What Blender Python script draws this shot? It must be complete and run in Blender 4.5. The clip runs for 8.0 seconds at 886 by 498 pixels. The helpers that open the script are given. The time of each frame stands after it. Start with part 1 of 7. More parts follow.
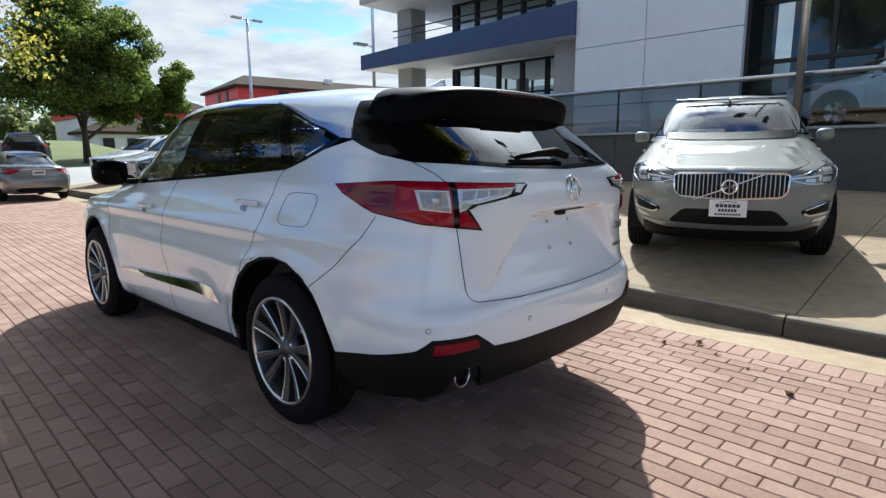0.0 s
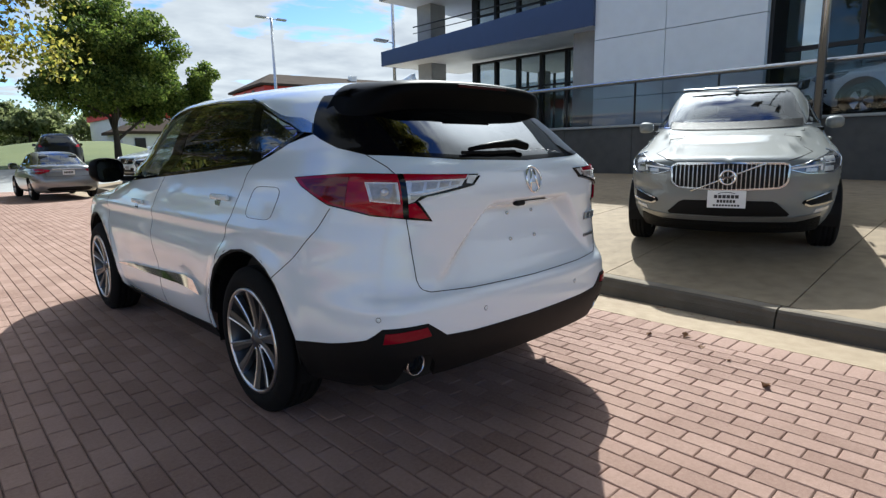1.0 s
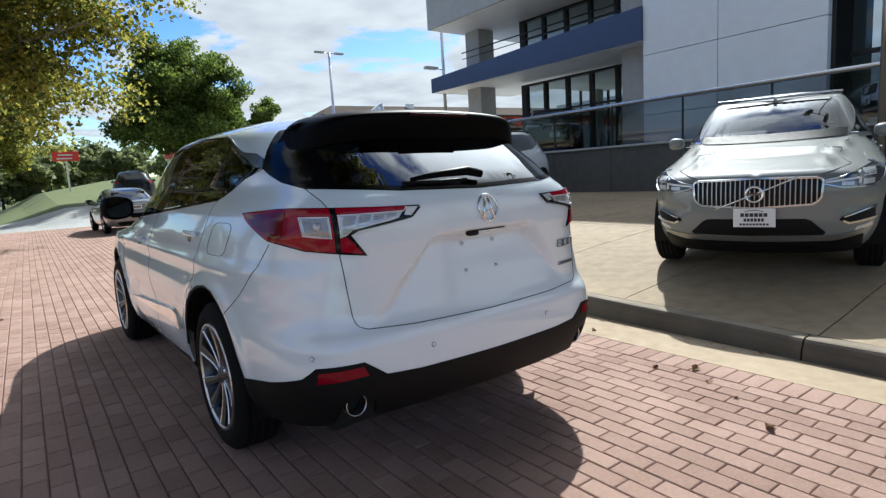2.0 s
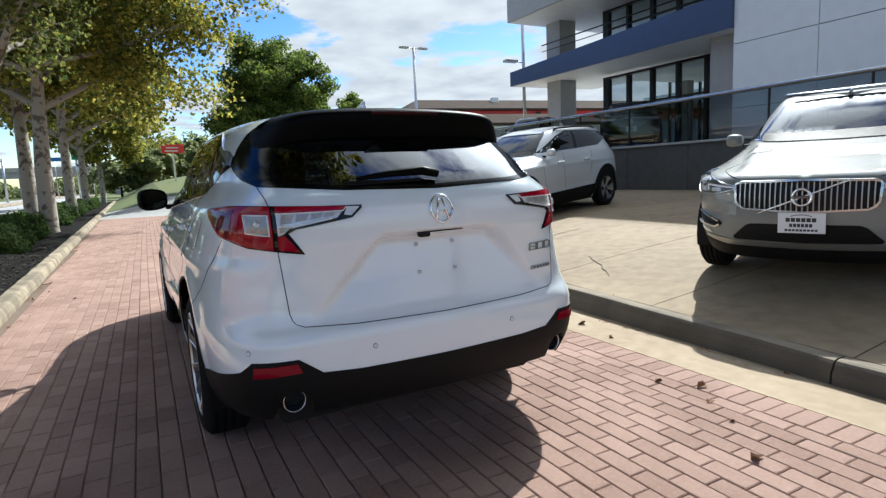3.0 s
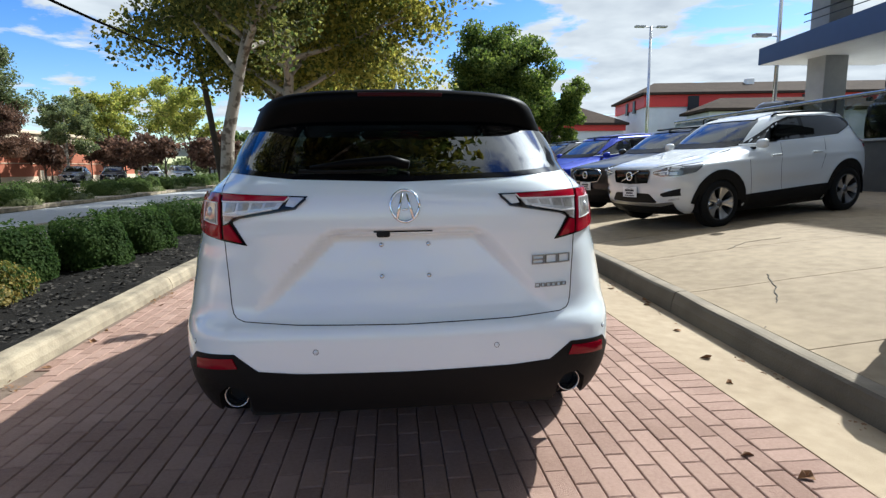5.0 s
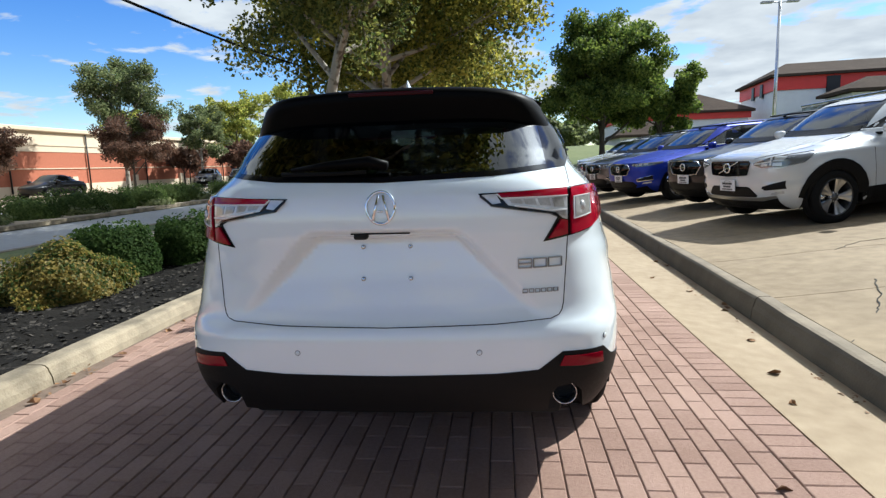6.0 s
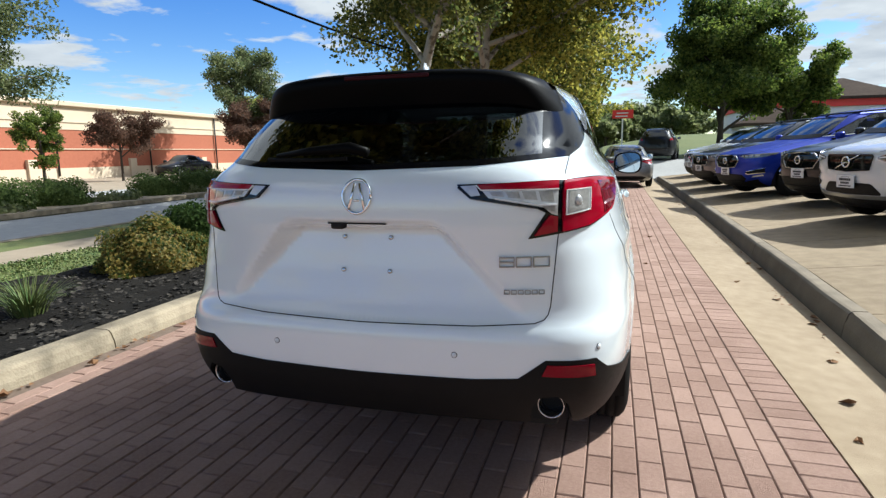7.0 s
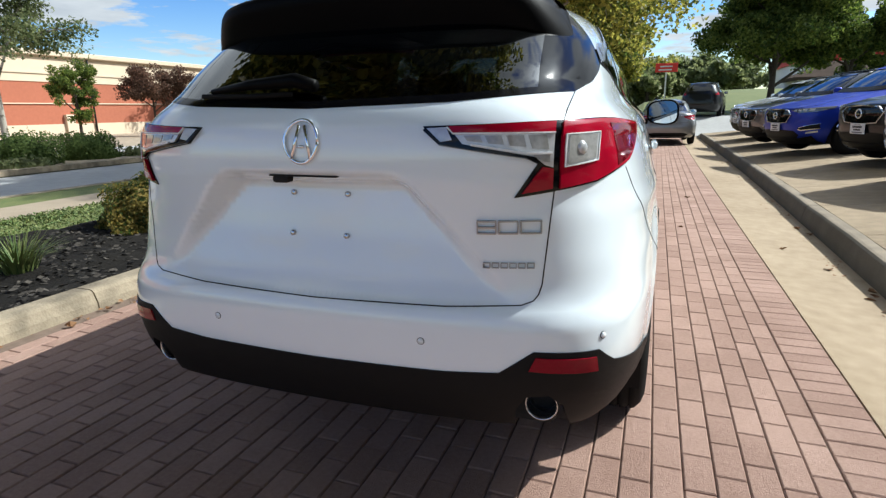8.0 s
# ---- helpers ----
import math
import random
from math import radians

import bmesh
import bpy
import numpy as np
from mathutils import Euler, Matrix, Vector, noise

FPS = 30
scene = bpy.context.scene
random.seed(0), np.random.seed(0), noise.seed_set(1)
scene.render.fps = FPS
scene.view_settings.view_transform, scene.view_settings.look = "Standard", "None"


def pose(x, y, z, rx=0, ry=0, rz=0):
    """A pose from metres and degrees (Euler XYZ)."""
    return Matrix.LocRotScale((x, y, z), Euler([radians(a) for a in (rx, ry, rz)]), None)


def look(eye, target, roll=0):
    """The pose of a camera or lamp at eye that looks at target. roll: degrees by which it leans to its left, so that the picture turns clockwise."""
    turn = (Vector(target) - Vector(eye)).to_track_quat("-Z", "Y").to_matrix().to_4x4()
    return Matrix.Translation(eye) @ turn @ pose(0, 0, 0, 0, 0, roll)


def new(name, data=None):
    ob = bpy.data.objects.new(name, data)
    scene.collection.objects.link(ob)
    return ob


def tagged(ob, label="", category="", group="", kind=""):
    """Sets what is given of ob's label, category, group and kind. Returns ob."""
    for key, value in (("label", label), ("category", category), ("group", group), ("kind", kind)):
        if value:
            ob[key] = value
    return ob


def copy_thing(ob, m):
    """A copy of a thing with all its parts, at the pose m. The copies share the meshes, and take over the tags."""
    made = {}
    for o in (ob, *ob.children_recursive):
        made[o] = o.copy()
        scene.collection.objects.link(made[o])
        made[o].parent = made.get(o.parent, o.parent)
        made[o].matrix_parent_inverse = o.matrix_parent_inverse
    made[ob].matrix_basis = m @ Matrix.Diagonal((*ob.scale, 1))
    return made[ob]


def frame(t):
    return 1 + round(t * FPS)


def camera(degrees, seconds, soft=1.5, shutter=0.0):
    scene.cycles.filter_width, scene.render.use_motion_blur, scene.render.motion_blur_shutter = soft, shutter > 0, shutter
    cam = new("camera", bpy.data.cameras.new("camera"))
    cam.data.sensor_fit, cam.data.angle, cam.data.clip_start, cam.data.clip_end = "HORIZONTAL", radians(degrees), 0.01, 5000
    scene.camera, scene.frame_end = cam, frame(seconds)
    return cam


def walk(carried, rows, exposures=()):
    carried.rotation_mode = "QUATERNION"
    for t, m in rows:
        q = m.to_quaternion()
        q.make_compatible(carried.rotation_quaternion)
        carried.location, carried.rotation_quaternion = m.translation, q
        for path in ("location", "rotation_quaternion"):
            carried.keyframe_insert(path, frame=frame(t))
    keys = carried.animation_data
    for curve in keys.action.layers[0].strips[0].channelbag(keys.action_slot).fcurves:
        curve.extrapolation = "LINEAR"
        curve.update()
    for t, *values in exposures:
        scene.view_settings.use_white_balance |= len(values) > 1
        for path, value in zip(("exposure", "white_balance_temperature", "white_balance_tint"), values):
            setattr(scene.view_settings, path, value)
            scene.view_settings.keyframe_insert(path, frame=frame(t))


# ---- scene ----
cam = camera(76.3, 8.0, 1.35)
PATH = [
    (0, (-2.267, -1.326, 1.293), (-0.838, 0.034, 0.962), -0.3),
    (0.5, (-2.188, -1.468, 1.294), (-0.799, -0.074, 0.936), -0.1),
    (1, (-2.083, -1.568, 1.277), (-0.724, -0.142, 0.931), -1.1),
    (1.5, (-1.877, -1.668, 1.289), (-0.584, -0.17, 0.998), -2.8),
    (3, (-1.144, -2.08, 1.284), (-0.194, -0.34, 1.019), -2.6),
    (3.5, (-0.867, -2.134, 1.29), (-0.096, -0.31, 1.008), -2.9),
    (4, (-0.585, -2.161, 1.267), (-0.027, -0.262, 0.98), -2.2),
    (4.5, (-0.328, -2.086, 1.275), (0.059, -0.145, 0.989), -0.9),
    (6, (0.398, -1.962, 1.285), (0.218, 0.007, 0.987), -1.9),
    (6.5, (0.598, -1.86, 1.293), (0.252, 0.084, 0.976), -2.1),
    (7, (0.803, -1.757, 1.28), (0.266, 0.14, 0.944), -0.9),
    (7.5, (0.882, -1.543, 1.256), (0.254, 0.314, 0.857), -0.4),
    (8, (0.874, -1.328, 1.217), (0.23, 0.504, 0.738), -0.8),
]
walk(cam, [(t, look(eye, target, roll)) for t, eye, target, roll in PATH], [(0, 0.79, 5900, 4), (0.6, 0.73, 5900, 4), (1.5, 0.68, 5900, 4), (3, 0.73, 5900, 4), (4.5, 0.75, 5900, 4), (8, 0.58, 5950, 4)])

# ---- light ----
SUN_WAY = Vector((0.90, 0.62, 1.0)).normalized()
world = bpy.data.worlds.new("sky")
scene.world = world
world.use_nodes = True
wn, wl = world.node_tree.nodes, world.node_tree.links
wn.clear()
w_out = wn.new("ShaderNodeOutputWorld")
w_bg = wn.new("ShaderNodeBackground")
w_sky = wn.new("ShaderNodeTexSky")
w_sky.sky_type = "NISHITA"
w_sky.sun_disc = False
w_sky.sun_elevation = math.asin(SUN_WAY.z)
w_sky.sun_rotation = math.atan2(SUN_WAY.x, SUN_WAY.y)
w_sky.air_density, w_sky.dust_density, w_sky.ozone_density = 1.0, 0.4, 2.0
w_bg.inputs["Strength"].default_value = 0.095


def wnode(kind, **values):
    n = wn.new(kind)
    for k, v in values.items():
        setattr(n, k, v)
    return n


# clouds lie on a flat layer over the place
w_tc = wn.new("ShaderNodeTexCoord")
w_sep = wn.new("ShaderNodeSeparateXYZ")
wl.new(w_tc.outputs["Generated"], w_sep.inputs[0])
w_h = wnode("ShaderNodeMath", operation="MAXIMUM")
wl.new(w_sep.outputs["Z"], w_h.inputs[0])
w_h.inputs[1].default_value = 0.0
w_h2 = wnode("ShaderNodeMath", operation="ADD")
wl.new(w_h.outputs[0], w_h2.inputs[0])
w_h2.inputs[1].default_value = 0.12
w_dx = wnode("ShaderNodeMath", operation="DIVIDE")
w_dy = wnode("ShaderNodeMath", operation="DIVIDE")
wl.new(w_sep.outputs["X"], w_dx.inputs[0])
wl.new(w_h2.outputs[0], w_dx.inputs[1])
wl.new(w_sep.outputs["Y"], w_dy.inputs[0])
wl.new(w_h2.outputs[0], w_dy.inputs[1])
w_com = wn.new("ShaderNodeCombineXYZ")
wl.new(w_dx.outputs[0], w_com.inputs[0])
wl.new(w_dy.outputs[0], w_com.inputs[1])
w_n1 = wn.new("ShaderNodeTexNoise")
w_n1.inputs["Scale"].default_value = 1.45
w_n1.inputs["Detail"].default_value = 9.0
w_n1.inputs["Roughness"].default_value = 0.58
w_n1.inputs["Distortion"].default_value = 0.25
wl.new(w_com.outputs[0], w_n1.inputs["Vector"])
# cover grows towards the sun's side of the sky
w_east = wnode("ShaderNodeMath", operation="MAXIMUM")
wl.new(w_sep.outputs["X"], w_east.inputs[0])
w_east.inputs[1].default_value = -0.02
w_cov = wnode("ShaderNodeMath", operation="MULTIPLY_ADD")
wl.new(w_east.outputs[0], w_cov.inputs[0])
w_cov.inputs[1].default_value = 0.25
wl.new(w_n1.outputs["Fac"], w_cov.inputs[2])
w_ramp = wn.new("ShaderNodeValToRGB")
w_ramp.color_ramp.elements[0].position = 0.505
w_ramp.color_ramp.elements[0].color = (0, 0, 0, 1)
w_ramp.color_ramp.elements[1].position = 0.570
w_ramp.color_ramp.elements[1].color = (1, 1, 1, 1)
# cover also thickens overhead
w_top = wnode("ShaderNodeMapRange", interpolation_type="SMOOTHSTEP")
w_tilt = wnode("ShaderNodeMath", operation="MULTIPLY_ADD")
wl.new(w_sep.outputs["X"], w_tilt.inputs[0])
w_tilt.inputs[1].default_value = -0.5
wl.new(w_sep.outputs["Z"], w_tilt.inputs[2])
wl.new(w_tilt.outputs[0], w_top.inputs["Value"])
w_top.inputs["From Min"].default_value = 0.72
w_top.inputs["From Max"].default_value = 0.86
w_top.inputs["To Min"].default_value = 0.0
w_top.inputs["To Max"].default_value = -0.11
w_cov2 = wnode("ShaderNodeMath", operation="SUBTRACT")
wl.new(w_cov.outputs[0], w_cov2.inputs[0])
wl.new(w_top.outputs[0], w_cov2.inputs[1])
wl.new(w_cov2.outputs[0], w_ramp.inputs[0])
w_n2 = wn.new("ShaderNodeTexNoise")
w_n2.inputs["Scale"].default_value = 3.5
w_n2.inputs["Detail"].default_value = 6.0
wl.new(w_com.outputs[0], w_n2.inputs["Vector"])
w_cc = wn.new("ShaderNodeValToRGB")
w_cc.color_ramp.elements[0].position = 0.3
w_cc.color_ramp.elements[0].color = (4.0, 4.15, 4.45, 1)
w_cc.color_ramp.elements[1].position = 0.65
w_cc.color_ramp.elements[1].color = (5.5, 5.55, 5.65, 1)
wl.new(w_n2.outputs["Fac"], w_cc.inputs[0])
# clouds near the sun are lit through
w_dot = wnode("ShaderNodeVectorMath", operation="DOT_PRODUCT")
wl.new(w_tc.outputs["Generated"], w_dot.inputs[0])
w_dot.inputs[1].default_value = tuple(SUN_WAY)
w_pos = wnode("ShaderNodeMath", operation="MAXIMUM")
wl.new(w_dot.outputs["Value"], w_pos.inputs[0])
w_pos.inputs[1].default_value = 0.0
w_pow = wnode("ShaderNodeMath", operation="POWER")
wl.new(w_pos.outputs[0], w_pow.inputs[0])
w_pow.inputs[1].default_value = 30.0
w_glow = wnode("ShaderNodeMath", operation="MULTIPLY_ADD")
wl.new(w_pow.outputs[0], w_glow.inputs[0])
w_glow.inputs[1].default_value = 9.0
w_glow.inputs[2].default_value = 1.0
w_lit = wnode("ShaderNodeVectorMath", operation="SCALE")
wl.new(w_cc.outputs["Color"], w_lit.inputs[0])
wl.new(w_glow.outputs[0], w_lit.inputs["Scale"])
w_mix = wnode("ShaderNodeMix", data_type="RGBA")
wl.new(w_ramp.outputs["Color"], w_mix.inputs["Factor"])
w_hs = wn.new("ShaderNodeHueSaturation")
w_hs.inputs["Hue"].default_value = 0.518
w_hs.inputs["Saturation"].default_value = 1.42
w_hs.inputs["Value"].default_value = 1.16
wl.new(w_sky.outputs["Color"], w_hs.inputs["Color"])
wl.new(w_hs.outputs["Color"], w_mix.inputs["A"])
wl.new(w_lit.outputs[0], w_mix.inputs["B"])
wl.new(w_mix.outputs["Result"], w_bg.inputs["Color"])
wl.new(w_bg.outputs[0], w_out.inputs[0])

sun_data = bpy.data.lights.new("sun", "SUN")
sun_data.energy = 4.8
sun_data.angle = radians(0.55)
sun_data.color = (1.0, 0.95, 0.87)
sun = new("sun", sun_data)
sun.matrix_world = look((0, 0, 0), -SUN_WAY)
sun.location = SUN_WAY * 60

# ---- materials ----
MATS = {}


def surface(name, col, rough=0.5, metal=0.0, var=0.12, scale=6.0, bump=0.0, bscale=60.0, coat=0.0, col2=None,
            spread=0.0, island=False, big=0.6, spec=0.5, emit=0.0):
    """A painted, cast or grown surface: base colour varied at two scales, fine relief, and a shade of its own for each piece."""
    if name in MATS:
        return MATS[name]
    m = bpy.data.materials.new(name)
    m.use_nodes = True
    nt = m.node_tree
    nn, ll = nt.nodes, nt.links
    bs = nn["Principled BSDF"]
    bs.inputs["Roughness"].default_value = rough
    bs.inputs["Metallic"].default_value = metal
    bs.inputs["Specular IOR Level"].default_value = spec
    bs.inputs["Coat Weight"].default_value = coat
    bs.inputs["Coat Roughness"].default_value = 0.03
    tc = nn.new("ShaderNodeTexCoord")
    a = nn.new("ShaderNodeTexNoise")
    a.inputs["Scale"].default_value = scale
    a.inputs["Detail"].default_value = 5.0
    ll.new(tc.outputs["Object"], a.inputs["Vector"])
    b = nn.new("ShaderNodeTexNoise")
    b.inputs["Scale"].default_value = big
    b.inputs["Detail"].default_value = 3.0
    ll.new(tc.outputs["Object"], b.inputs["Vector"])
    add = nn.new("ShaderNodeMath")
    add.operation = "ADD"
    ll.new(a.outputs["Fac"], add.inputs[0])
    ll.new(b.outputs["Fac"], add.inputs[1])
    fac = add.outputs[0]
    if spread:
        if island:
            r = nn.new("ShaderNodeNewGeometry").outputs["Random Per Island"]
        else:
            r = nn.new("ShaderNodeObjectInfo").outputs["Random"]
        mm = nn.new("ShaderNodeMath")
        mm.operation = "MULTIPLY_ADD"
        ll.new(r, mm.inputs[0])
        mm.inputs[1].default_value = spread
        ll.new(fac, mm.inputs[2])
        sub = nn.new("ShaderNodeMath")
        sub.operation = "SUBTRACT"
        ll.new(mm.outputs[0], sub.inputs[0])
        sub.inputs[1].default_value = spread * 0.5
        fac = sub.outputs[0]
    rg = nn.new("ShaderNodeMapRange")
    rg.inputs["From Min"].default_value = 0.6
    rg.inputs["From Max"].default_value = 1.4
    ll.new(fac, rg.inputs["Value"])
    mx = nn.new("ShaderNodeMix")
    mx.data_type = "RGBA"
    c = Vector(col)
    lo = tuple(c * (1 - var)) if col2 is None else tuple(col)
    hi = tuple(min(1.0, v * (1 + var)) for v in c) if col2 is None else tuple(col2)
    mx.inputs["A"].default_value = (*lo, 1)
    mx.inputs["B"].default_value = (*hi, 1)
    ll.new(rg.outputs[0], mx.inputs["Factor"])
    ll.new(mx.outputs["Result"], bs.inputs["Base Color"])
    if emit:
        bs.inputs["Emission Strength"].default_value = emit
        bs.inputs["Emission Color"].default_value = (*col, 1)
    if bump:
        n3 = nn.new("ShaderNodeTexNoise")
        n3.inputs["Scale"].default_value = bscale
        n3.inputs["Detail"].default_value = 4.0
        ll.new(tc.outputs["Object"], n3.inputs["Vector"])
        bp = nn.new("ShaderNodeBump")
        bp.inputs["Strength"].default_value = bump
        bp.inputs["Distance"].default_value = 0.01
        ll.new(n3.outputs["Fac"], bp.inputs["Height"])
        ll.new(bp.outputs[0], bs.inputs["Normal"])
    MATS[name] = m
    return m


def glass(name, tint, rough=0.0, ior=1.45, clear=1.0):
    """Tinted glazing: a thin see-through film with a mirror gloss that grows at grazing views."""
    m = bpy.data.materials.new(name)
    m.use_nodes = True
    nt = m.node_tree
    nn, ll = nt.nodes, nt.links
    nn.remove(nn["Principled BSDF"])
    out = nn["Material Output"]
    tr = nn.new("ShaderNodeBsdfTransparent")
    tr.inputs[0].default_value = (*tint, 1)
    gl = nn.new("ShaderNodeBsdfGlossy")
    gl.inputs["Roughness"].default_value = rough
    gl.inputs["Color"].default_value = (clear, clear, clear, 1)
    lw = nn.new("ShaderNodeLayerWeight")
    lw.inputs["Blend"].default_value = 0.5
    pw = nn.new("ShaderNodeMath")
    pw.operation = "POWER"
    pw.inputs[1].default_value = 4.0
    ll.new(lw.outputs["Facing"], pw.inputs[0])
    fr = nn.new("ShaderNodeMath")
    fr.operation = "MULTIPLY_ADD"
    fr.inputs[1].default_value = 0.9
    fr.inputs[2].default_value = (ior - 1) ** 2 / (ior + 1) ** 2 * 1.9
    ll.new(pw.outputs[0], fr.inputs[0])
    mix = nn.new("ShaderNodeMixShader")
    ll.new(fr.outputs[0], mix.inputs[0])
    ll.new(tr.outputs[0], mix.inputs[1])
    ll.new(gl.outputs[0], mix.inputs[2])
    ll.new(mix.outputs[0], out.inputs[0])
    return m


WHITE = surface("pearl_white_paint", (0.755, 0.82, 0.865), 0.22, 0.0, 0.015, 3, coat=1.0)
SILVER = surface("grey_beige_metallic_paint", (0.185, 0.195, 0.185), 0.6, 0.0, 0.05, 400, coat=0.8, spec=0.2)
LIGHTSILVER = surface("light_silver_paint", (0.60, 0.615, 0.63), 0.22, 0.05, 0.03, 400, coat=1.0)
SEDANGREY = surface("silver_grey_paint", (0.21, 0.215, 0.22), 0.32, 0.4, 0.03, 400, coat=1.0)
BLUE = surface("blue_metallic_paint", (0.005, 0.026, 0.33), 0.42, 0.55, 0.05, 400, coat=0.25)
BLACKPAINT = surface("black_paint", (0.004, 0.0045, 0.006), 0.3, 0.0, 0.1, 300, coat=0.45, spec=0.2)
DARKGREY = surface("dark_grey_paint", (0.10, 0.10, 0.105), 0.3, 0.6, 0.05, 400, coat=1.0)
PIANO = surface("gloss_black_plastic", (0.004, 0.004, 0.005), 0.06, 0.0, 0.1, 5, spec=0.3)
FRIT = surface("black_glass_border", (0.003, 0.003, 0.004), 0.10, 0.0, 0.1, 5, spec=0.12)
SATIN = surface("satin_black_paint", (0.002, 0.002, 0.0022), 0.45, 0.0, 0.1, 5, spec=0.05)
CLAD = surface("black_textured_plastic", (0.006, 0.006, 0.0065), 0.5, 0.0, 0.15, 40, bump=0.25, bscale=900, spec=0.15)
RUBBER = surface("tyre_rubber", (0.008, 0.008, 0.008), 0.85, 0.0, 0.25, 14, bump=0.2, bscale=200, spec=0.15)
CHROME = surface("chrome", (0.82, 0.83, 0.85), 0.07, 1.0, 0.02, 4)
ALLOY = surface("machined_alloy", (0.62, 0.62, 0.63), 0.28, 1.0, 0.05, 30)
ALLOYDARK = surface("dark_painted_alloy", (0.09, 0.092, 0.098), 0.35, 0.7, 0.1, 20)
DARK = surface("dark_cavity", (0.008, 0.008, 0.008), 0.9, 0.0, 0.2, 5)
SLAT = surface("satin_metal_slat", (0.34, 0.345, 0.35), 0.3, 0.9, 0.05, 20)
DULLCHROME = surface("satin_chrome", (0.48, 0.49, 0.51), 0.24, 1.0, 0.05, 10)
SEAT = surface("dark_upholstery", (0.035, 0.034, 0.034), 0.7, 0.0, 0.2, 20, bump=0.2)
REDLENS = surface("red_lamp_lens", (0.29, 0.002, 0.016), 0.08, 0.0, 0.25, 14, spec=0.3)
REDDARK = surface("smoked_red_lens", (0.12, 0.0015, 0.007), 0.06, 0.0, 0.15, 8, spec=0.4)
BRAKEDARK = surface("dark_brake_lens", (0.035, 0.001, 0.002), 0.3, 0.0, 0.15, 8, spec=0.1)
CLEARLENS = surface("clear_lamp_reflector", (0.52, 0.525, 0.53), 0.22, 0.25, 0.3, 45, bump=0.06, bscale=120, coat=1.0)
LAMPCLEAR = surface("ribbed_clear_lens", (0.27, 0.265, 0.25), 0.12, 0.0, 0.3, 70, coat=1.0)
LAMPGREY = surface("smoked_lamp_body", (0.12, 0.12, 0.125), 0.15, 0.6, 0.2, 40, coat=1.0)
REFLECT = surface("red_reflector", (0.20, 0.001, 0.011), 0.06, 0.0, 0.15, 60, spec=0.2)
STEEL = surface("brushed_steel", (0.52, 0.53, 0.55), 0.25, 1.0, 0.05, 20)
MIRROR = surface("mirror_silver", (0.45, 0.47, 0.48), 0.02, 1.0, 0.02, 4)
PLATEW = surface("dealer_plate_white", (0.72, 0.72, 0.72), 0.4, 0.0, 0.03, 20)
INK = surface("black_print", (0.02, 0.02, 0.025), 0.5, 0.0, 0.1, 20)
PRIVACY = glass("privacy_glass", (0.03, 0.034, 0.04), 0.0, 1.50)
CABGLASS = glass("windscreen_glass", (0.50, 0.57, 0.55), 0.0, 1.48)
DUSKGLASS = glass("tinted_side_glass", (0.55, 0.61, 0.60), 0.0, 1.5)

# ---- helpers for building ----
from mathutils.geometry import delaunay_2d_cdt

TRUE_UP = Vector((0, 0, 1))


def obj(name, data, parent=None, label=""):
    o = new(name, data)
    if parent is not None:
        o.parent = parent
    if label:
        o["label"] = label
    return o


def part(name, bm, material, parent=None, label="", smooth=False):
    """Links a bmesh as one mesh object under a thing or a part."""
    me = bpy.data.meshes.new(name)
    bm.to_mesh(me)
    bm.free()
    me.materials.append(material)
    if smooth:
        me.shade_smooth()
    return obj(name, me, parent, label)


def arr(name, verts, faces, material, parent=None, label="", normals=None, smooth=True):
    """Links a mesh from arrays of points and faces."""
    me = bpy.data.meshes.new(name)
    me.from_pydata([tuple(map(float, v)) for v in verts], [], [tuple(map(int, f)) for f in faces])
    me.materials.append(material)
    if smooth:
        me.shade_smooth()
    if normals is not None:
        me.normals_split_custom_set_from_vertices([tuple(map(float, n)) for n in normals])
    me.update()
    return obj(name, me, parent, label)


def thing(name, label, category, group="", kind="", m=None):
    e = new(name)
    e.empty_display_size = 0.2
    tagged(e, label, category, group, kind)
    if m is not None:
        e.matrix_basis = m
    return e


def box(x0, x1, y0, y1, z0, z1, bevel=0.0, seg=2):
    bm = bmesh.new()
    bmesh.ops.create_cube(bm, size=1.0)
    bmesh.ops.scale(bm, vec=(x1 - x0, y1 - y0, z1 - z0), verts=bm.verts)
    bmesh.ops.translate(bm, vec=((x0 + x1) / 2, (y0 + y1) / 2, (z0 + z1) / 2), verts=bm.verts)
    if bevel:
        bmesh.ops.bevel(bm, geom=bm.edges[:], offset=bevel, segments=seg, affect="EDGES", profile=0.5)
    return bm


def tube_arrays(points, radii, sides=10, caps=True):
    """A round, tapered tube along points: vertices and faces."""
    pts = [Vector(p) for p in points]
    vs, fs = [], []
    prev = None
    for i, p in enumerate(pts):
        d = (pts[min(i + 1, len(pts) - 1)] - pts[max(i - 1, 0)]).normalized()
        if prev is None:
            ref = TRUE_UP if abs(d.z) < 0.9 else Vector((1, 0, 0))
            u = d.cross(ref).normalized()
        else:
            u = (prev - d * prev.dot(d)).normalized()
        prev = u
        v = d.cross(u)
        r = radii[i] if hasattr(radii, "__len__") else radii
        for k in range(sides):
            a = 2 * math.pi * k / sides
            vs.append(p + (u * math.cos(a) + v * math.sin(a)) * r)
    n = len(pts)
    for i in range(n - 1):
        for k in range(sides):
            a, b = i * sides + k, i * sides + (k + 1) % sides
            fs.append((a, b, b + sides, a + sides))
    if caps:
        fs.append(tuple(range(sides))[::-1])
        fs.append(tuple((n - 1) * sides + k for k in range(sides)))
    return vs, fs


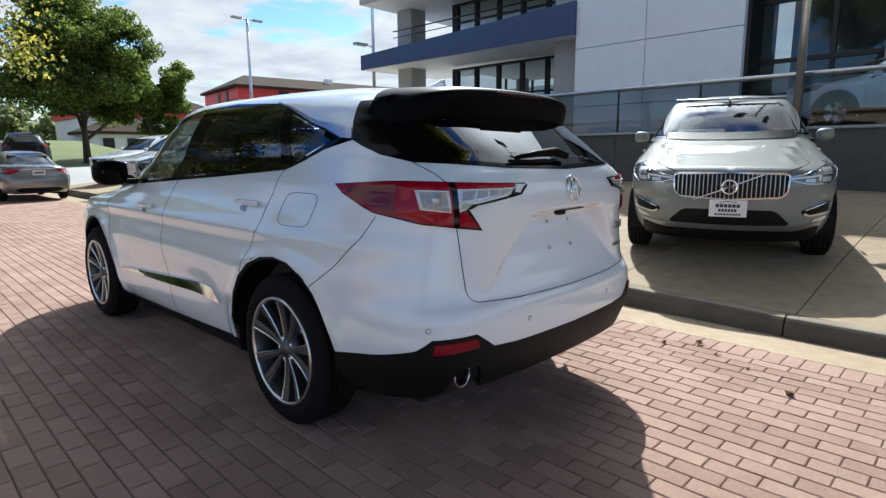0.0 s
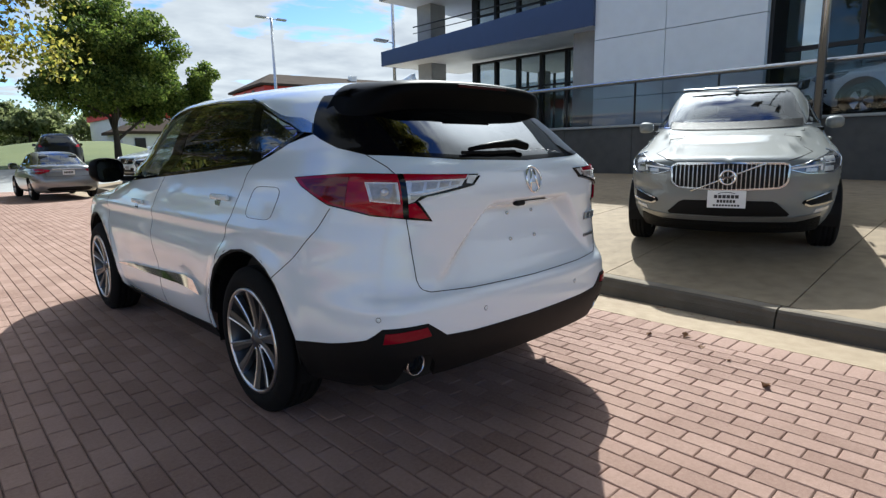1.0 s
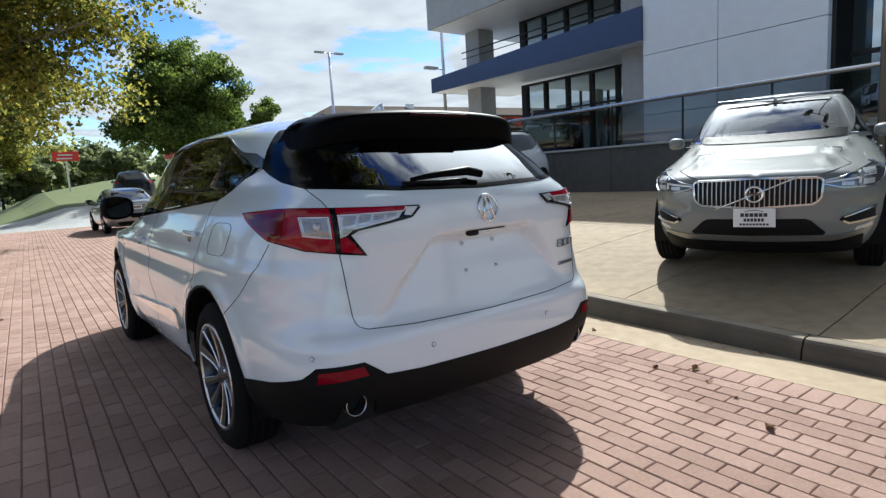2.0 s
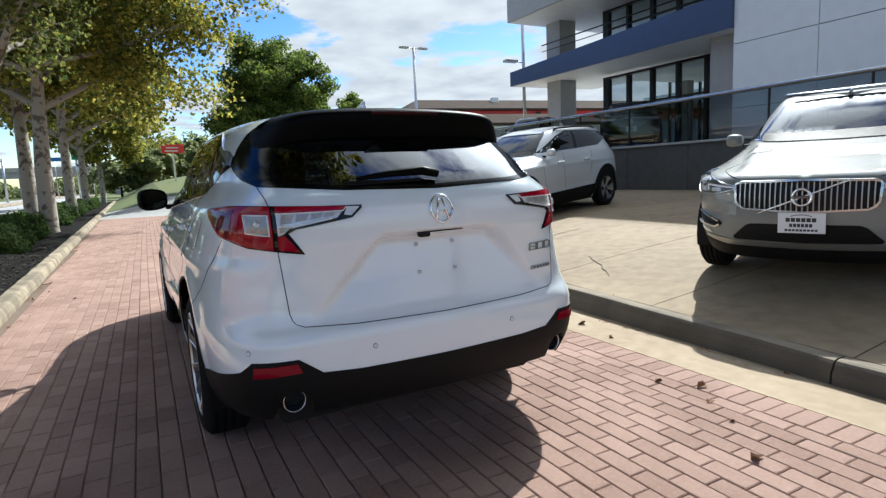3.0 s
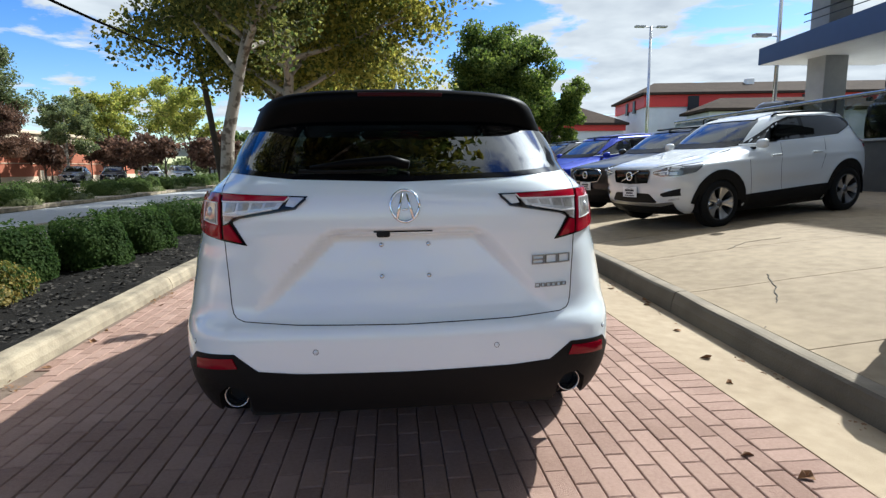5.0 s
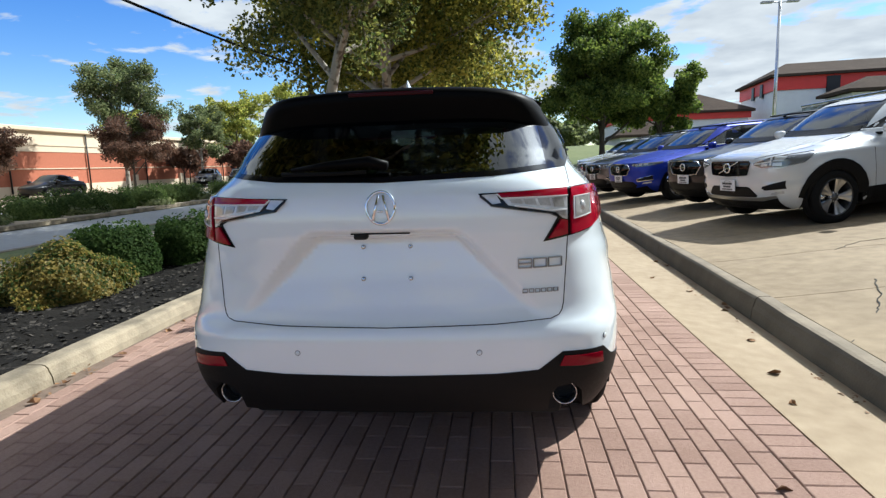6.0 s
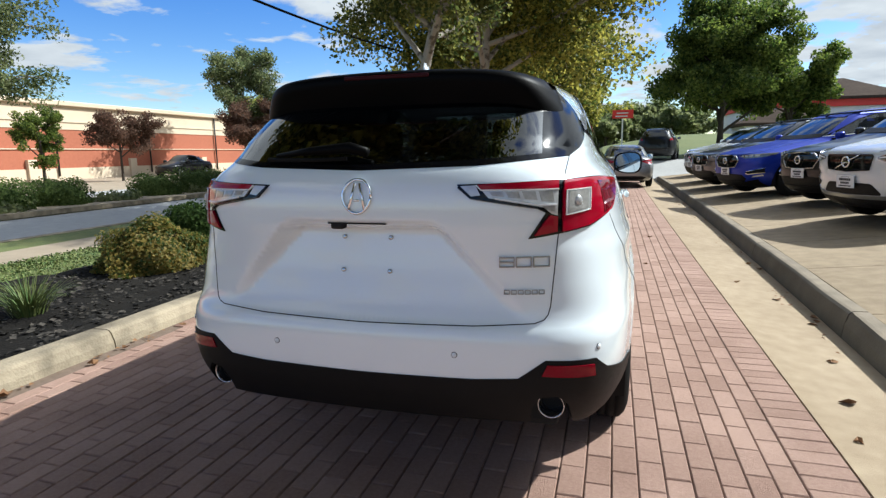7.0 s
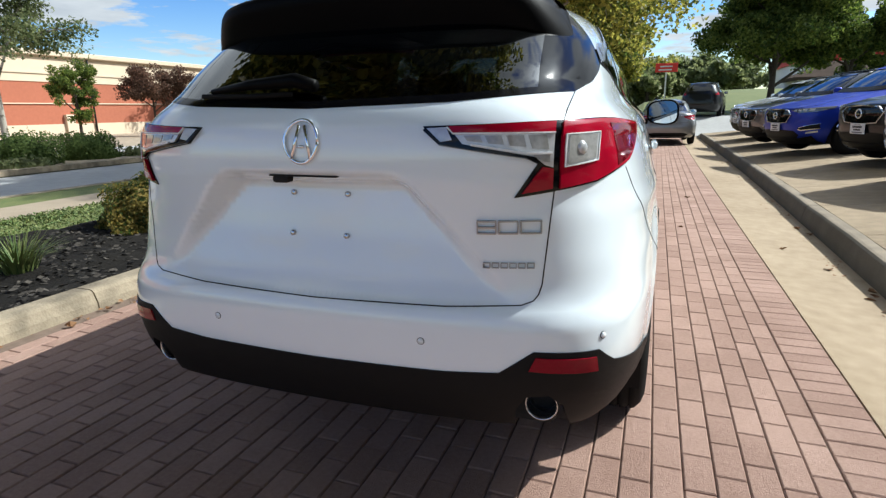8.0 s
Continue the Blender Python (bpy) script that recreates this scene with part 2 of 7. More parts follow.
def tube(name, points, radii, material, parent=None, label="", sides=10):
    v, f = tube_arrays(points, radii, sides)
    return arr(name, v, f, material, parent, label)


def lathe_x(profile, sides=40, closed=False):
    """Turns a profile of (radius, x) about the x axis: vertices and faces."""
    vs, fs = [], []
    n = len(profile)
    for k in range(sides):
        a = 2 * math.pi * k / sides
        for r, x in profile:
            vs.append((x, r * math.cos(a), r * math.sin(a)))
    for k in range(sides):
        k2 = (k + 1) % sides
        for i in range(n if closed else n - 1):
            j = (i + 1) % n
            fs.append((k * n + i, k * n + j, k2 * n + j, k2 * n + i))
    return vs, fs


def pchip(xs, ys):
    """A smooth curve through knots that does not overshoot."""
    x, y = np.array(xs, float), np.array(ys, float)
    h, d = np.diff(x), np.diff(y) / np.diff(x)
    m = np.zeros_like(y)
    for i in range(1, len(x) - 1):
        if d[i - 1] * d[i] > 0:
            w1, w2 = 2 * h[i] + h[i - 1], h[i] + 2 * h[i - 1]
            m[i] = (w1 + w2) / (w1 / d[i - 1] + w2 / d[i])
    m[0], m[-1] = d[0], d[-1]

    def f(q):
        q = np.clip(np.asarray(q, float), x[0], x[-1])
        i = np.clip(np.searchsorted(x, q) - 1, 0, len(x) - 2)
        t = (q - x[i]) / h[i]
        return ((1 + 2 * t) * (1 - t) ** 2 * y[i] + t * (1 - t) ** 2 * h[i] * m[i]
                + t * t * (3 - 2 * t) * y[i + 1] + t * t * (t - 1) * h[i] * m[i + 1])
    return f


def ease(a, b, q):
    t = np.clip((q - a) / (b - a), 0, 1)
    return t * t * (3 - 2 * t)


class Shell:
    """The outer skin of a car: level outlines, stacked. a is the turn round the car: 0 the tail's middle, pi the nose's, positive to the right."""

    def __init__(self, rows, middle, bow=0.09, fbow=0.10, dents=None):
        z = [r[0] for r in rows]
        self.hw, self.yr, self.yf, self.pr, self.pf = (pchip(z, [r[k] for r in rows]) for k in range(1, 6))
        self.z0, self.z1, self.c, self.bow, self.fbow, self.dents = z[0], z[-1], middle, bow, fbow, dents

    def at(self, a, z):
        a, z = np.broadcast_arrays(np.asarray(a, float), np.asarray(z, float))
        a = (a + math.pi) % (2 * math.pi) - math.pi
        s, c = np.abs(np.sin(a)), np.cos(a)
        p = np.where(c > 0, self.pr(z), self.pf(z))
        rho = (s ** p + np.abs(c) ** p) ** (-1 / p)
        hw = self.hw(z)
        x = hw * rho * s
        y = np.where(c > 0, self.c - (self.c - self.yr(z)) * rho * np.abs(c), self.c + (self.yf(z) - self.c) * rho * np.abs(c))
        w = ease(0.3, 0.95, np.abs(c) * rho)
        y = y + np.where(c > 0, self.bow, -self.fbow) * x * x * w
        if self.dents:
            x, y = self.dents(x, y, z, c)
        return np.stack([x * np.sign(np.where(a == 0, 1, a)), y, z], -1)

    def normal(self, a, z):
        e = 1e-3
        a = np.asarray(a, float)
        du = self.at(a + e, z) - self.at(a - e, z)
        sgn = 1.0
        dv = self.at(a, np.asarray(z) + e) - self.at(a, np.asarray(z) - e)
        n = np.cross(du, dv) * sgn
        return n / (np.linalg.norm(n, axis=-1, keepdims=True) + 1e-12)

    def turn(self, kind, q, z):
        """The turn at which the skin stands at that x (r, f: tail and nose) or that y (s) at height z."""
        if kind == "a":
            return q
        sg = -1 if (q < 0 and kind != "s") else 1
        q = abs(q) if kind != "s" else q
        lo, hi = {"r": (0.0, 1.45), "f": (math.pi, 1.7), "s": (0.02, math.pi - 0.02)}[kind]
        k = 1 if kind == "s" else 0
        aa = np.linspace(lo, hi, 700)
        v = np.maximum.accumulate(self.at(aa, z)[:, k])
        a = float(np.interp(q, v, aa))
        return 2 * math.pi - a if (kind == "f" and sg < 0) else sg * a

    def loop(self, pts, step=0.03, side=1):
        """Corners (kind, q, z) to a fine outline in (turn, z)."""
        out = []
        n = len(pts)
        for i in range(n):
            k0, q0, z0 = pts[i]
            k1, q1, z1 = pts[(i + 1) % n]
            a0, a1 = self.turn(k0, q0, z0), self.turn(k1, q1, z1)
            d = float(np.linalg.norm(self.at(a0, z0) - self.at(a1, z1)))
            m = max(1, int(d / step))
            for j in range(m):
                t = j / m
                z = z0 + (z1 - z0) * t
                if k0 == k1:
                    a = self.turn(k0, q0 + (q1 - q0) * t, z)
                else:
                    a = a0 + (a1 - a0) * t
                out.append((a * side, z))
        return out

    def patch(self, name, pts, material, parent=None, label="", off=0.0, thick=0.008, step=0.035, side=1, lift=None):
        """A piece of the skin within an outline, raised by off, with a folded edge of that thickness."""
        lp = self.loop(pts, step, side)
        K = 1.9
        A = np.array(lp)
        amin, amax = A[:, 0].min(), A[:, 0].max()
        zmin, zmax = A[:, 1].min(), A[:, 1].max()
        verts = [Vector((a * K, z)) for a, z in lp]
        nb = len(verts)
        edges = [(i, (i + 1) % nb) for i in range(nb)]
        # points inside, spaced by their true distance
        av = [amin]
        while av[-1] < amax:
            z = (zmin + zmax) / 2
            g = float(np.linalg.norm(self.at(av[-1] + 0.01, z) - self.at(av[-1], z))) / 0.01
            av.append(av[-1] + step / max(g, 0.3))
        zv = np.arange(zmin + step / 2, zmax, step)
        poly = A * np.array([K, 1.0])
        px, pz = poly[:, 0], poly[:, 1]
        qx, qz = np.roll(px, -1), np.roll(pz, -1)
        G = np.array([(a * K, z) for a in av[1:] for z in zv]) if len(zv) else np.zeros((0, 2))
        if len(G):
            inside = np.zeros(len(G), bool)
            dist = np.full(len(G), 9.0)
            for i in range(nb):
                cond = ((pz[i] > G[:, 1]) != (qz[i] > G[:, 1]))
                with np.errstate(divide="ignore", invalid="ignore"):
                    xx = (qx[i] - px[i]) * (G[:, 1] - pz[i]) / (qz[i] - pz[i]) + px[i]
                inside ^= cond & (G[:, 0] < xx)
                ex, ez = qx[i] - px[i], qz[i] - pz[i]
                t = np.clip(((G[:, 0] - px[i]) * ex + (G[:, 1] - pz[i]) * ez) / (ex * ex + ez * ez + 1e-12), 0, 1)
                dist = np.minimum(dist, np.hypot(G[:, 0] - px[i] - t * ex, G[:, 1] - pz[i] - t * ez))
            G = G[inside & (dist > step * 0.3)]
            verts += [Vector(g) for g in G]
        vo, _, fo, _, _, _ = delaunay_2d_cdt(verts, edges, [], 1, 1e-6)
        V = np.array([(v.x / K, v.y) for v in vo])
        P, N = self.at(V[:, 0], V[:, 1]), self.normal(V[:, 0], V[:, 1])
        h = off if lift is None else off + lift(P)[:, None]
        P = P + N * h
        faces = []
        for f in fo:
            n = np.cross(P[f[1]] - P[f[0]], P[f[2]] - P[f[0]])
            faces.append(tuple(f) if n @ N[f[0]] > 0 else tuple(f)[::-1])
        pts3, nor = list(P), list(N)
        if thick:
            seen = {}
            for f in faces:
                for i in range(3):
                    e = (f[i], f[(i + 1) % 3])
                    if (e[1], e[0]) in seen:
                        del seen[(e[1], e[0])]
                    else:
                        seen[e] = 1
            for a, b in seen:
                k = len(pts3)
                out = np.cross(P[b] - P[a], N[a])
                out = out / (np.linalg.norm(out) + 1e-12)
                pts3 += [P[a], P[b], P[b] - N[b] * thick, P[a] - N[a] * thick]
                nor += [out] * 4
                faces.append((k + 1, k, k + 3, k + 2))
        return arr(name, pts3, faces, material, parent, label, nor if lift is None else None)

    def line(self, name, pts, width, material, parent=None, off=0.0, height=0.002, side=1, step=0.03, label="", closed=False):
        """A narrow raised strip along a line on the skin."""
        lp = self.loop(pts, step, side)
        if not closed:
            a_last = self.turn(*pts[-1]) * side
            z_last = pts[-1][2]
            # keep the way from the first to the last corner only
            total = 0
            n = len(pts)
            for i in range(n - 1):
                k0, q0, z0 = pts[i]
                k1, q1, z1 = pts[i + 1]
                a0, a1 = self.turn(k0, q0, z0), self.turn(k1, q1, z1)
                dd = float(np.linalg.norm(self.at(a0, z0) - self.at(a1, z1)))
                total += max(1, int(dd / step))
            lp = lp[:total] + [(a_last, z_last)]
        V = np.array(lp)
        P, N = self.at(V[:, 0], V[:, 1]), self.normal(V[:, 0], V[:, 1])
        m = len(P)
        T = np.zeros_like(P)
        for i in range(m):
            i0, i1 = (max(i - 1, 0), min(i + 1, m - 1)) if not closed else (i - 1, (i + 1) % m)
            T[i] = P[i1] - P[i0]
        B = np.cross(N, T)
        B /= np.linalg.norm(B, axis=1, keepdims=True) + 1e-12
        w = np.array([width(i / (m - 1)) if callable(width) else width for i in range(m)])[:, None] / 2
        base, top = P + N * (off - 0.004), P + N * (off + height)
        vs = np.concatenate([base + B * w, top + B * w * 0.8, top - B * w * 0.8, base - B * w])
        fs = []
        for i in range(m if closed else m - 1):
            j = (i + 1) % m
            for k in range(3):
                fs.append((k * m + i, k * m + j, (k + 1) * m + j, (k + 1) * m + i))
        return arr(name, vs, fs, material, parent, label, smooth=False)

# ---- ground ----
CONCRETE = surface("pale_concrete", (0.255, 0.185, 0.112), 0.85, 0, 0.24, 9.0, bump=0.4, bscale=350, big=0.8, col2=(0.405, 0.315, 0.21))
LOTCONC = surface("stained_lot_concrete", (0.190, 0.137, 0.080), 0.85, 0, 0.24, 7.0, bump=0.3, bscale=300, big=0.45, col2=(0.355, 0.272, 0.172))
KERBCONC = surface("kerb_concrete", (0.17, 0.14, 0.098), 0.88, 0, 0.3, 5.0, bump=0.6, bscale=60, big=1.9, col2=(0.36, 0.30, 0.21))
for n in KERBCONC.node_tree.nodes:
    if n.bl_idname == "ShaderNodeMapRange":
        n.inputs["From Min"].default_value = 0.80
        n.inputs["From Max"].default_value = 1.18
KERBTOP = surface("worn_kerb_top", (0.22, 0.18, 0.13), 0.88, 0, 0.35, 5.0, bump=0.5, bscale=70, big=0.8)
# face colour holds both grime and the shade of its sunless side
KERBDARK = surface("shaded_grimy_kerb", (0.095, 0.082, 0.066), 0.9, 0, 0.3, 4.0, bump=0.5, bscale=70, big=0.8)
PAVER = surface("red_clay_paver", (0.268, 0.162, 0.122), 0.88, 0, 0.34, 55.0, bump=0.8, bscale=130, spread=0.36, big=1.6, col2=(0.405, 0.264, 0.208))
PAVERJ = surface("red_clay_paver_joined", (0.268, 0.162, 0.122), 0.88, 0, 0.34, 55.0, bump=0.8, bscale=130, spread=0.36, island=True, big=1.6, col2=(0.405, 0.264, 0.208))
for paver in (PAVER, PAVERJ):
    for n in paver.node_tree.nodes:
        if n.bl_idname == "ShaderNodeMapRange":
            n.inputs["From Min"].default_value = 0.72
            n.inputs["From Max"].default_value = 1.28
        if n.bl_idname == "ShaderNodeTexNoise" and n.inputs["Scale"].default_value > 2:
            n.inputs["Detail"].default_value = 8.0
            n.inputs["Roughness"].default_value = 0.72
# every loose brick takes its grain from where it lies
where = PAVER.node_tree.nodes.new("ShaderNodeObjectInfo").outputs["Location"]
spot = PAVER.node_tree.nodes.new("ShaderNodeVectorMath")
ends_at = [(k.from_socket, k.to_socket) for k in PAVER.node_tree.links if k.from_socket.name == "Object"]
for start, end in ends_at:
    PAVER.node_tree.links.new(start, spot.inputs[0])
    PAVER.node_tree.links.new(spot.outputs[0], end)
PAVER.node_tree.links.new(where, spot.inputs[1])
SAND = surface("joint_sand", (0.17, 0.122, 0.092), 0.95, 0, 0.3, 25, bump=0.5, bscale=200)
GRASS = surface("lawn", (0.065, 0.10, 0.022), 0.9, 0, 0.35, 8.0, bump=0.8, bscale=45, big=0.25, col2=(0.15, 0.16, 0.05))
GRASSBLADE = surface("grass_blades", (0.05, 0.10, 0.018), 0.7, 0, 0.3, 8.0, spread=0.8, island=True, col2=(0.16, 0.18, 0.05))
MULCH = surface("black_mulch", (0.008, 0.0075, 0.007), 0.95, 0, 0.5, 30, bump=1.0, bscale=50, col2=(0.020, 0.018, 0.016), spec=0.08)
MULCHCHIP = surface("mulch_chips", (0.008, 0.0075, 0.007), 0.9, 0, 0.4, 12, spread=0.9, island=True, col2=(0.075, 0.066, 0.057), spec=0.2)
ASPHALT = surface("worn_asphalt", (0.35, 0.348, 0.34), 0.9, 0, 0.14, 6.0, bump=0.5, bscale=150, big=0.3)
CARPARK = surface("dark_asphalt", (0.10, 0.10, 0.10), 0.9, 0, 0.14, 6.0, bump=0.5, bscale=150, big=0.3)
WALKWAY = surface("footpath_concrete", (0.31, 0.25, 0.18), 0.85, 0, 0.15, 4.0, bump=0.3, bscale=120)


def gutter_x(y):
    return 1.778 + 0.016 * max(y + 1.0, -6.0) + 0.0002 * max(y, 0) ** 2


kerb_foot = pchip([-30, -6, -1, 1, 3, 6, 10, 20, 60], [1.7, 2.18, 2.28, 2.36, 2.46, 2.58, 2.72, 2.95, 3.6])


def kerb_x(y):
    return float(kerb_foot(y))


lot_rise = pchip([0.0, 0.10, 0.65, 2.35, 5.05, 8.5, 40.0], [0.0, 0.0, 0.065, 0.21, 0.35, 0.45, 0.52])


def kerb_top(y):
    return 0.105 + 0.055 * float(ease(-1.5, 4.5, y))


def lot_z(x, y):
    return kerb_top(y) + float(lot_rise(x - kerb_x(y) - 0.16))


def sheet(name, xs_of_y, ys, z_of, material, n=2, parent=None, label="", category="ground", kind="structure", depth=0.12):
    """A slab between two edge lines, n strips across, with sides that go down."""
    vs, fs = [], []
    for y in ys:
        a, b = xs_of_y(y)
        for k in range(n + 1):
            x = a + (b - a) * k / n
            vs.append((x, y, z_of(x, y)))
    m = n + 1
    for i in range(len(ys) - 1):
        for k in range(n):
            q = i * m + k
            fs.append((q, q + 1, q + m + 1, q + m))
    rim = [k for k in range(m)] + [i * m + n for i in range(1, len(ys))] + [(len(ys) - 1) * m + k for k in range(n - 1, -1, -1)] + [i * m for i in range(len(ys) - 2, 0, -1)]
    base = len(vs)
    for q in rim:
        vs.append((vs[q][0], vs[q][1], vs[q][2] - depth))
    for i in range(len(rim)):
        j = (i + 1) % len(rim)
        fs.append((rim[i], base + i, base + j, rim[j]))
    o = arr(name, vs, fs, material, parent, smooth=False)
    if parent is None:
        tagged(o, label, category, kind=kind)
    return o


def yrange(a, b, s):
    return list(np.linspace(a, b, max(2, int((b - a) / s) + 1)))


ground = sheet("ground", lambda y: (-900.0, 900.0), [-300, -60, -20, 0, 30, 80, 200, 1200], lambda x, y: -0.16, GRASS, 12, label="flat mown grass and soil reaching the horizon", category="ground")
brick_bed = sheet("brick_bed", lambda y: (-2.40, gutter_x(y)), yrange(-12, 25.6, 2), lambda x, y: -0.009, SAND, 2, label="dark sand bed between the red paving bricks", category="paving")
gutter = sheet("gutter", lambda y: (gutter_x(y) + 0.006, kerb_x(y)), yrange(-12, 25.6, 1), lambda x, y: -0.002 - 0.035 * (x - gutter_x(y)) / 0.6, CONCRETE, 3, label="sandy beige concrete gutter pan beside the kerb", category="gutter")


def kerb_piece(y0, y1, xf, top, w, dark, name, parent, sign=1):
    """One cast length of kerb with a battered face and a rounded nose."""
    prof = [(0.0, -0.06), (0.012, 0.04), (0.028, top(y0) - 0.045), (0.036, top(y0) - 0.022), (0.052, top(y0) - 0.006), (0.075, top(y0)), (w, top(y0)), (w, -0.06)]
    ys = yrange(y0, y1, 0.5)
    vs, fs = [], []
    for y in ys:
        for dx, z in prof:
            wob = 0.004 * math.sin(y * 3.1) + 0.003 * math.sin(y * 7.7 + dx * 9)
            zz = z if z < 0 else z + (top(y) - top(y0)) * min(1, z / 0.1)
            vs.append((xf(y) + sign * (dx + wob), y, zz + (0.003 * math.sin(y * 5.3) if z > 0.05 else 0)))
    m = len(prof)
    for i in range(len(ys) - 1):
        for k in range(m - 1):
            q = i * m + k
            fs.append((q, q + m, q + m + 1, q + 1) if sign > 0 else (q, q + 1, q + m + 1, q + m))
    fs.append(tuple(range(m)))
    fs.append(tuple((len(ys) - 1) * m + k for k in range(m)))
    o = arr(name, vs, fs, dark, parent, smooth=False)
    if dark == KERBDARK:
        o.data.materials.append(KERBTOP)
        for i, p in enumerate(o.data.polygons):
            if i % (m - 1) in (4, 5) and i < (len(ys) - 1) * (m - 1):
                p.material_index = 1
    return o


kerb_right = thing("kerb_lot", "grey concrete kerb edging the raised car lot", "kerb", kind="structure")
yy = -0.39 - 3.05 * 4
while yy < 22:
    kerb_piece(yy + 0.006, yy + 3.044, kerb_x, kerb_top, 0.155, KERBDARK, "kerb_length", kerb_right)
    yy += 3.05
kerb_left = thing("kerb_bed", "pale worn concrete kerb beside the planted bed", "kerb", kind="structure")
yy = -11.0
while yy < 60:
    kerb_piece(yy + 0.005, yy + 3.045, lambda y: -2.375, lambda y: 0.12, 0.19, KERBCONC, "kerb_length", kerb_left, -1)
    yy += 3.05

# car lot: cast slabs with open joints, rising towards the showroom
lot = thing("car_lot", "sunlit beige concrete car lot, stained and cracked", "pavement", kind="structure")
sheet("lot_base", lambda y: (kerb_x(y) + 0.158, 60.0), yrange(-14, 24, 2), lambda x, y: lot_z(min(x, 30), y) - 0.03, SAND, 14, lot)
for iy in range(-8, 16):
    for ix in range(0, 3):
        ya, yb = -0.43 + iy * 1.525, -0.43 + (iy + 1) * 1.525 - 0.010
        x0 = [0.161, 3.1, 6.1][ix]
        x1 = [3.088, 6.088, 9.6][ix]
        sheet("slab", lambda y: (min(kerb_x(y) + x0, 11.2), min(kerb_x(y) + x1, 11.2)), yrange(ya, yb, 0.6), lambda x, y: lot_z(x, y), LOTCONC, 6, lot, depth=0.025)
sheet("slab", lambda y: (kerb_x(y) + 9.62, 60.0), yrange(13.1, 24, 3), lambda x, y: lot_z(min(x, 30), y) - 0.002, LOTCONC, 8, lot, depth=0.02)


def crack(pts, parent, z_of, name="crack"):
    """A thin dark crack drawn as a shallow ragged strip."""
    vs, fs = [], []
    rnd = random.Random(len(pts))
    P = []
    for (xa, ya), (xb, yb) in zip(pts[:-1], pts[1:]):
        for k in range(6):
            t = k / 6
            P.append((xa + (xb - xa) * t + rnd.uniform(-1, 1) * 0.014, ya + (yb - ya) * t + rnd.uniform(-1, 1) * 0.014))
    for i, (x, y) in enumerate(P):
        w = 0.003 + 0.003 * rnd.random()
        z = z_of(x, y) + 0.0035
        vs += [(x - w, y, z), (x + w, y, z), (x, y, z - 0.012)]
    for i in range(len(P) - 1):
        a = 3 * i
        fs += [(a, a + 1, a + 4, a + 3), (a + 1, a + 2, a + 5, a + 4), (a + 2, a, a + 3, a + 5)]
    return arr(name, vs, fs, DARK, parent, smooth=False)


crack([(3.50, 2.86), (3.38, 2.62), (3.23, 2.37), (3.05, 2.10), (2.90, 1.88), (2.68, 1.71), (2.54, 1.50)], lot, lot_z)
crack([(3.9, 4.1), (4.3, 4.4), (4.9, 4.45)], lot, lot_z)

# the planted bed, lawn, footpath and road on the street side
mulch_bed = sheet("mulch_bed", lambda y: (-4.75, -2.545), yrange(-10, 58, 0.25), lambda x, y: 0.085 + 0.03 * math.sin(x * 5 + y * 1.7) * math.sin(y * 2.3) + 0.012 * math.sin(17 * x + 3 * y) + 0.01 * math.sin(13 * y), MULCH, 10, label="black shredded bark mulch bed behind the kerb", category="mulch")
lawn = sheet("lawn", lambda y: (-5.95, -4.75), yrange(-10, 58, 1), lambda x, y: 0.07 + 0.012 * math.sin(3 * x + y), GRASS, 4, label="mown green lawn strip behind the shrubs", category="lawn")
footpath = sheet("footpath", lambda y: (-6.85, -5.95), yrange(-10, 58, 2), lambda x, y: 0.07, WALKWAY, 2, label="narrow pale concrete footpath", category="pavement")
verge = sheet("verge", lambda y: (-7.75, -6.85), yrange(-10, 58, 2), lambda x, y: 0.065, GRASS, 3, label="grass verge between footpath and street", category="lawn")
kerb_street = sheet("kerb_street", lambda y: (-7.92, -7.75), yrange(-60, 200, 5), lambda x, y: 0.075, KERBCONC, 1, label="concrete kerb along the street", category="kerb")
road = sheet("road", lambda y: (-11.9, -7.92), yrange(-60, 260, 10), lambda x, y: -0.055, ASPHALT, 3, label="light grey asphalt street lanes", category="road")
kerb_median = sheet("kerb_median", lambda y: (-12.1, -11.9), yrange(-60, 200, 5), lambda x, y: 0.085, KERBCONC, 1, label="concrete kerb along the street median", category="kerb")
median = sheet("median_bed", lambda y: (-14.6, -12.1), yrange(-60, 200, 5), lambda x, y: 0.09, WALKWAY, 3, label="pale gravelly median strip under hedges", category="median")
sheet("road_far", lambda y: (-19.0, -14.6), yrange(-60, 260, 10), lambda x, y: -0.055, ASPHALT, 2, label="far asphalt street lanes behind the hedges", category="road")
sheet("store_lot", lambda y: (-31.9, -19.0), yrange(-60, 44, 8), lambda x, y: -0.04, WALKWAY, 2, label="pale paved forecourt before the brick store", category="pavement")
store_parking = sheet("store_parking", lambda y: (-60.0, -19.0), yrange(44.01, 110, 8), lambda x, y: -0.04, CARPARK, 3, label="asphalt car park across the street", category="pavement")
def hill(x, y):
    """The land past the lot: the cross street climbs, and a lawn bank goes on rising behind it."""
    street = -0.012 + 0.765 * float(ease(25.6, 30.2, y)) * float(ease(-2.4, 1.2, x))
    bank = (1.0 + 0.9 * float(ease(0, 8, x))) * float(ease(-2.4, 1.5, x)) * (1 - float(ease(11.5, 17, x)))
    return street + bank * float(ease(33, 58, y))


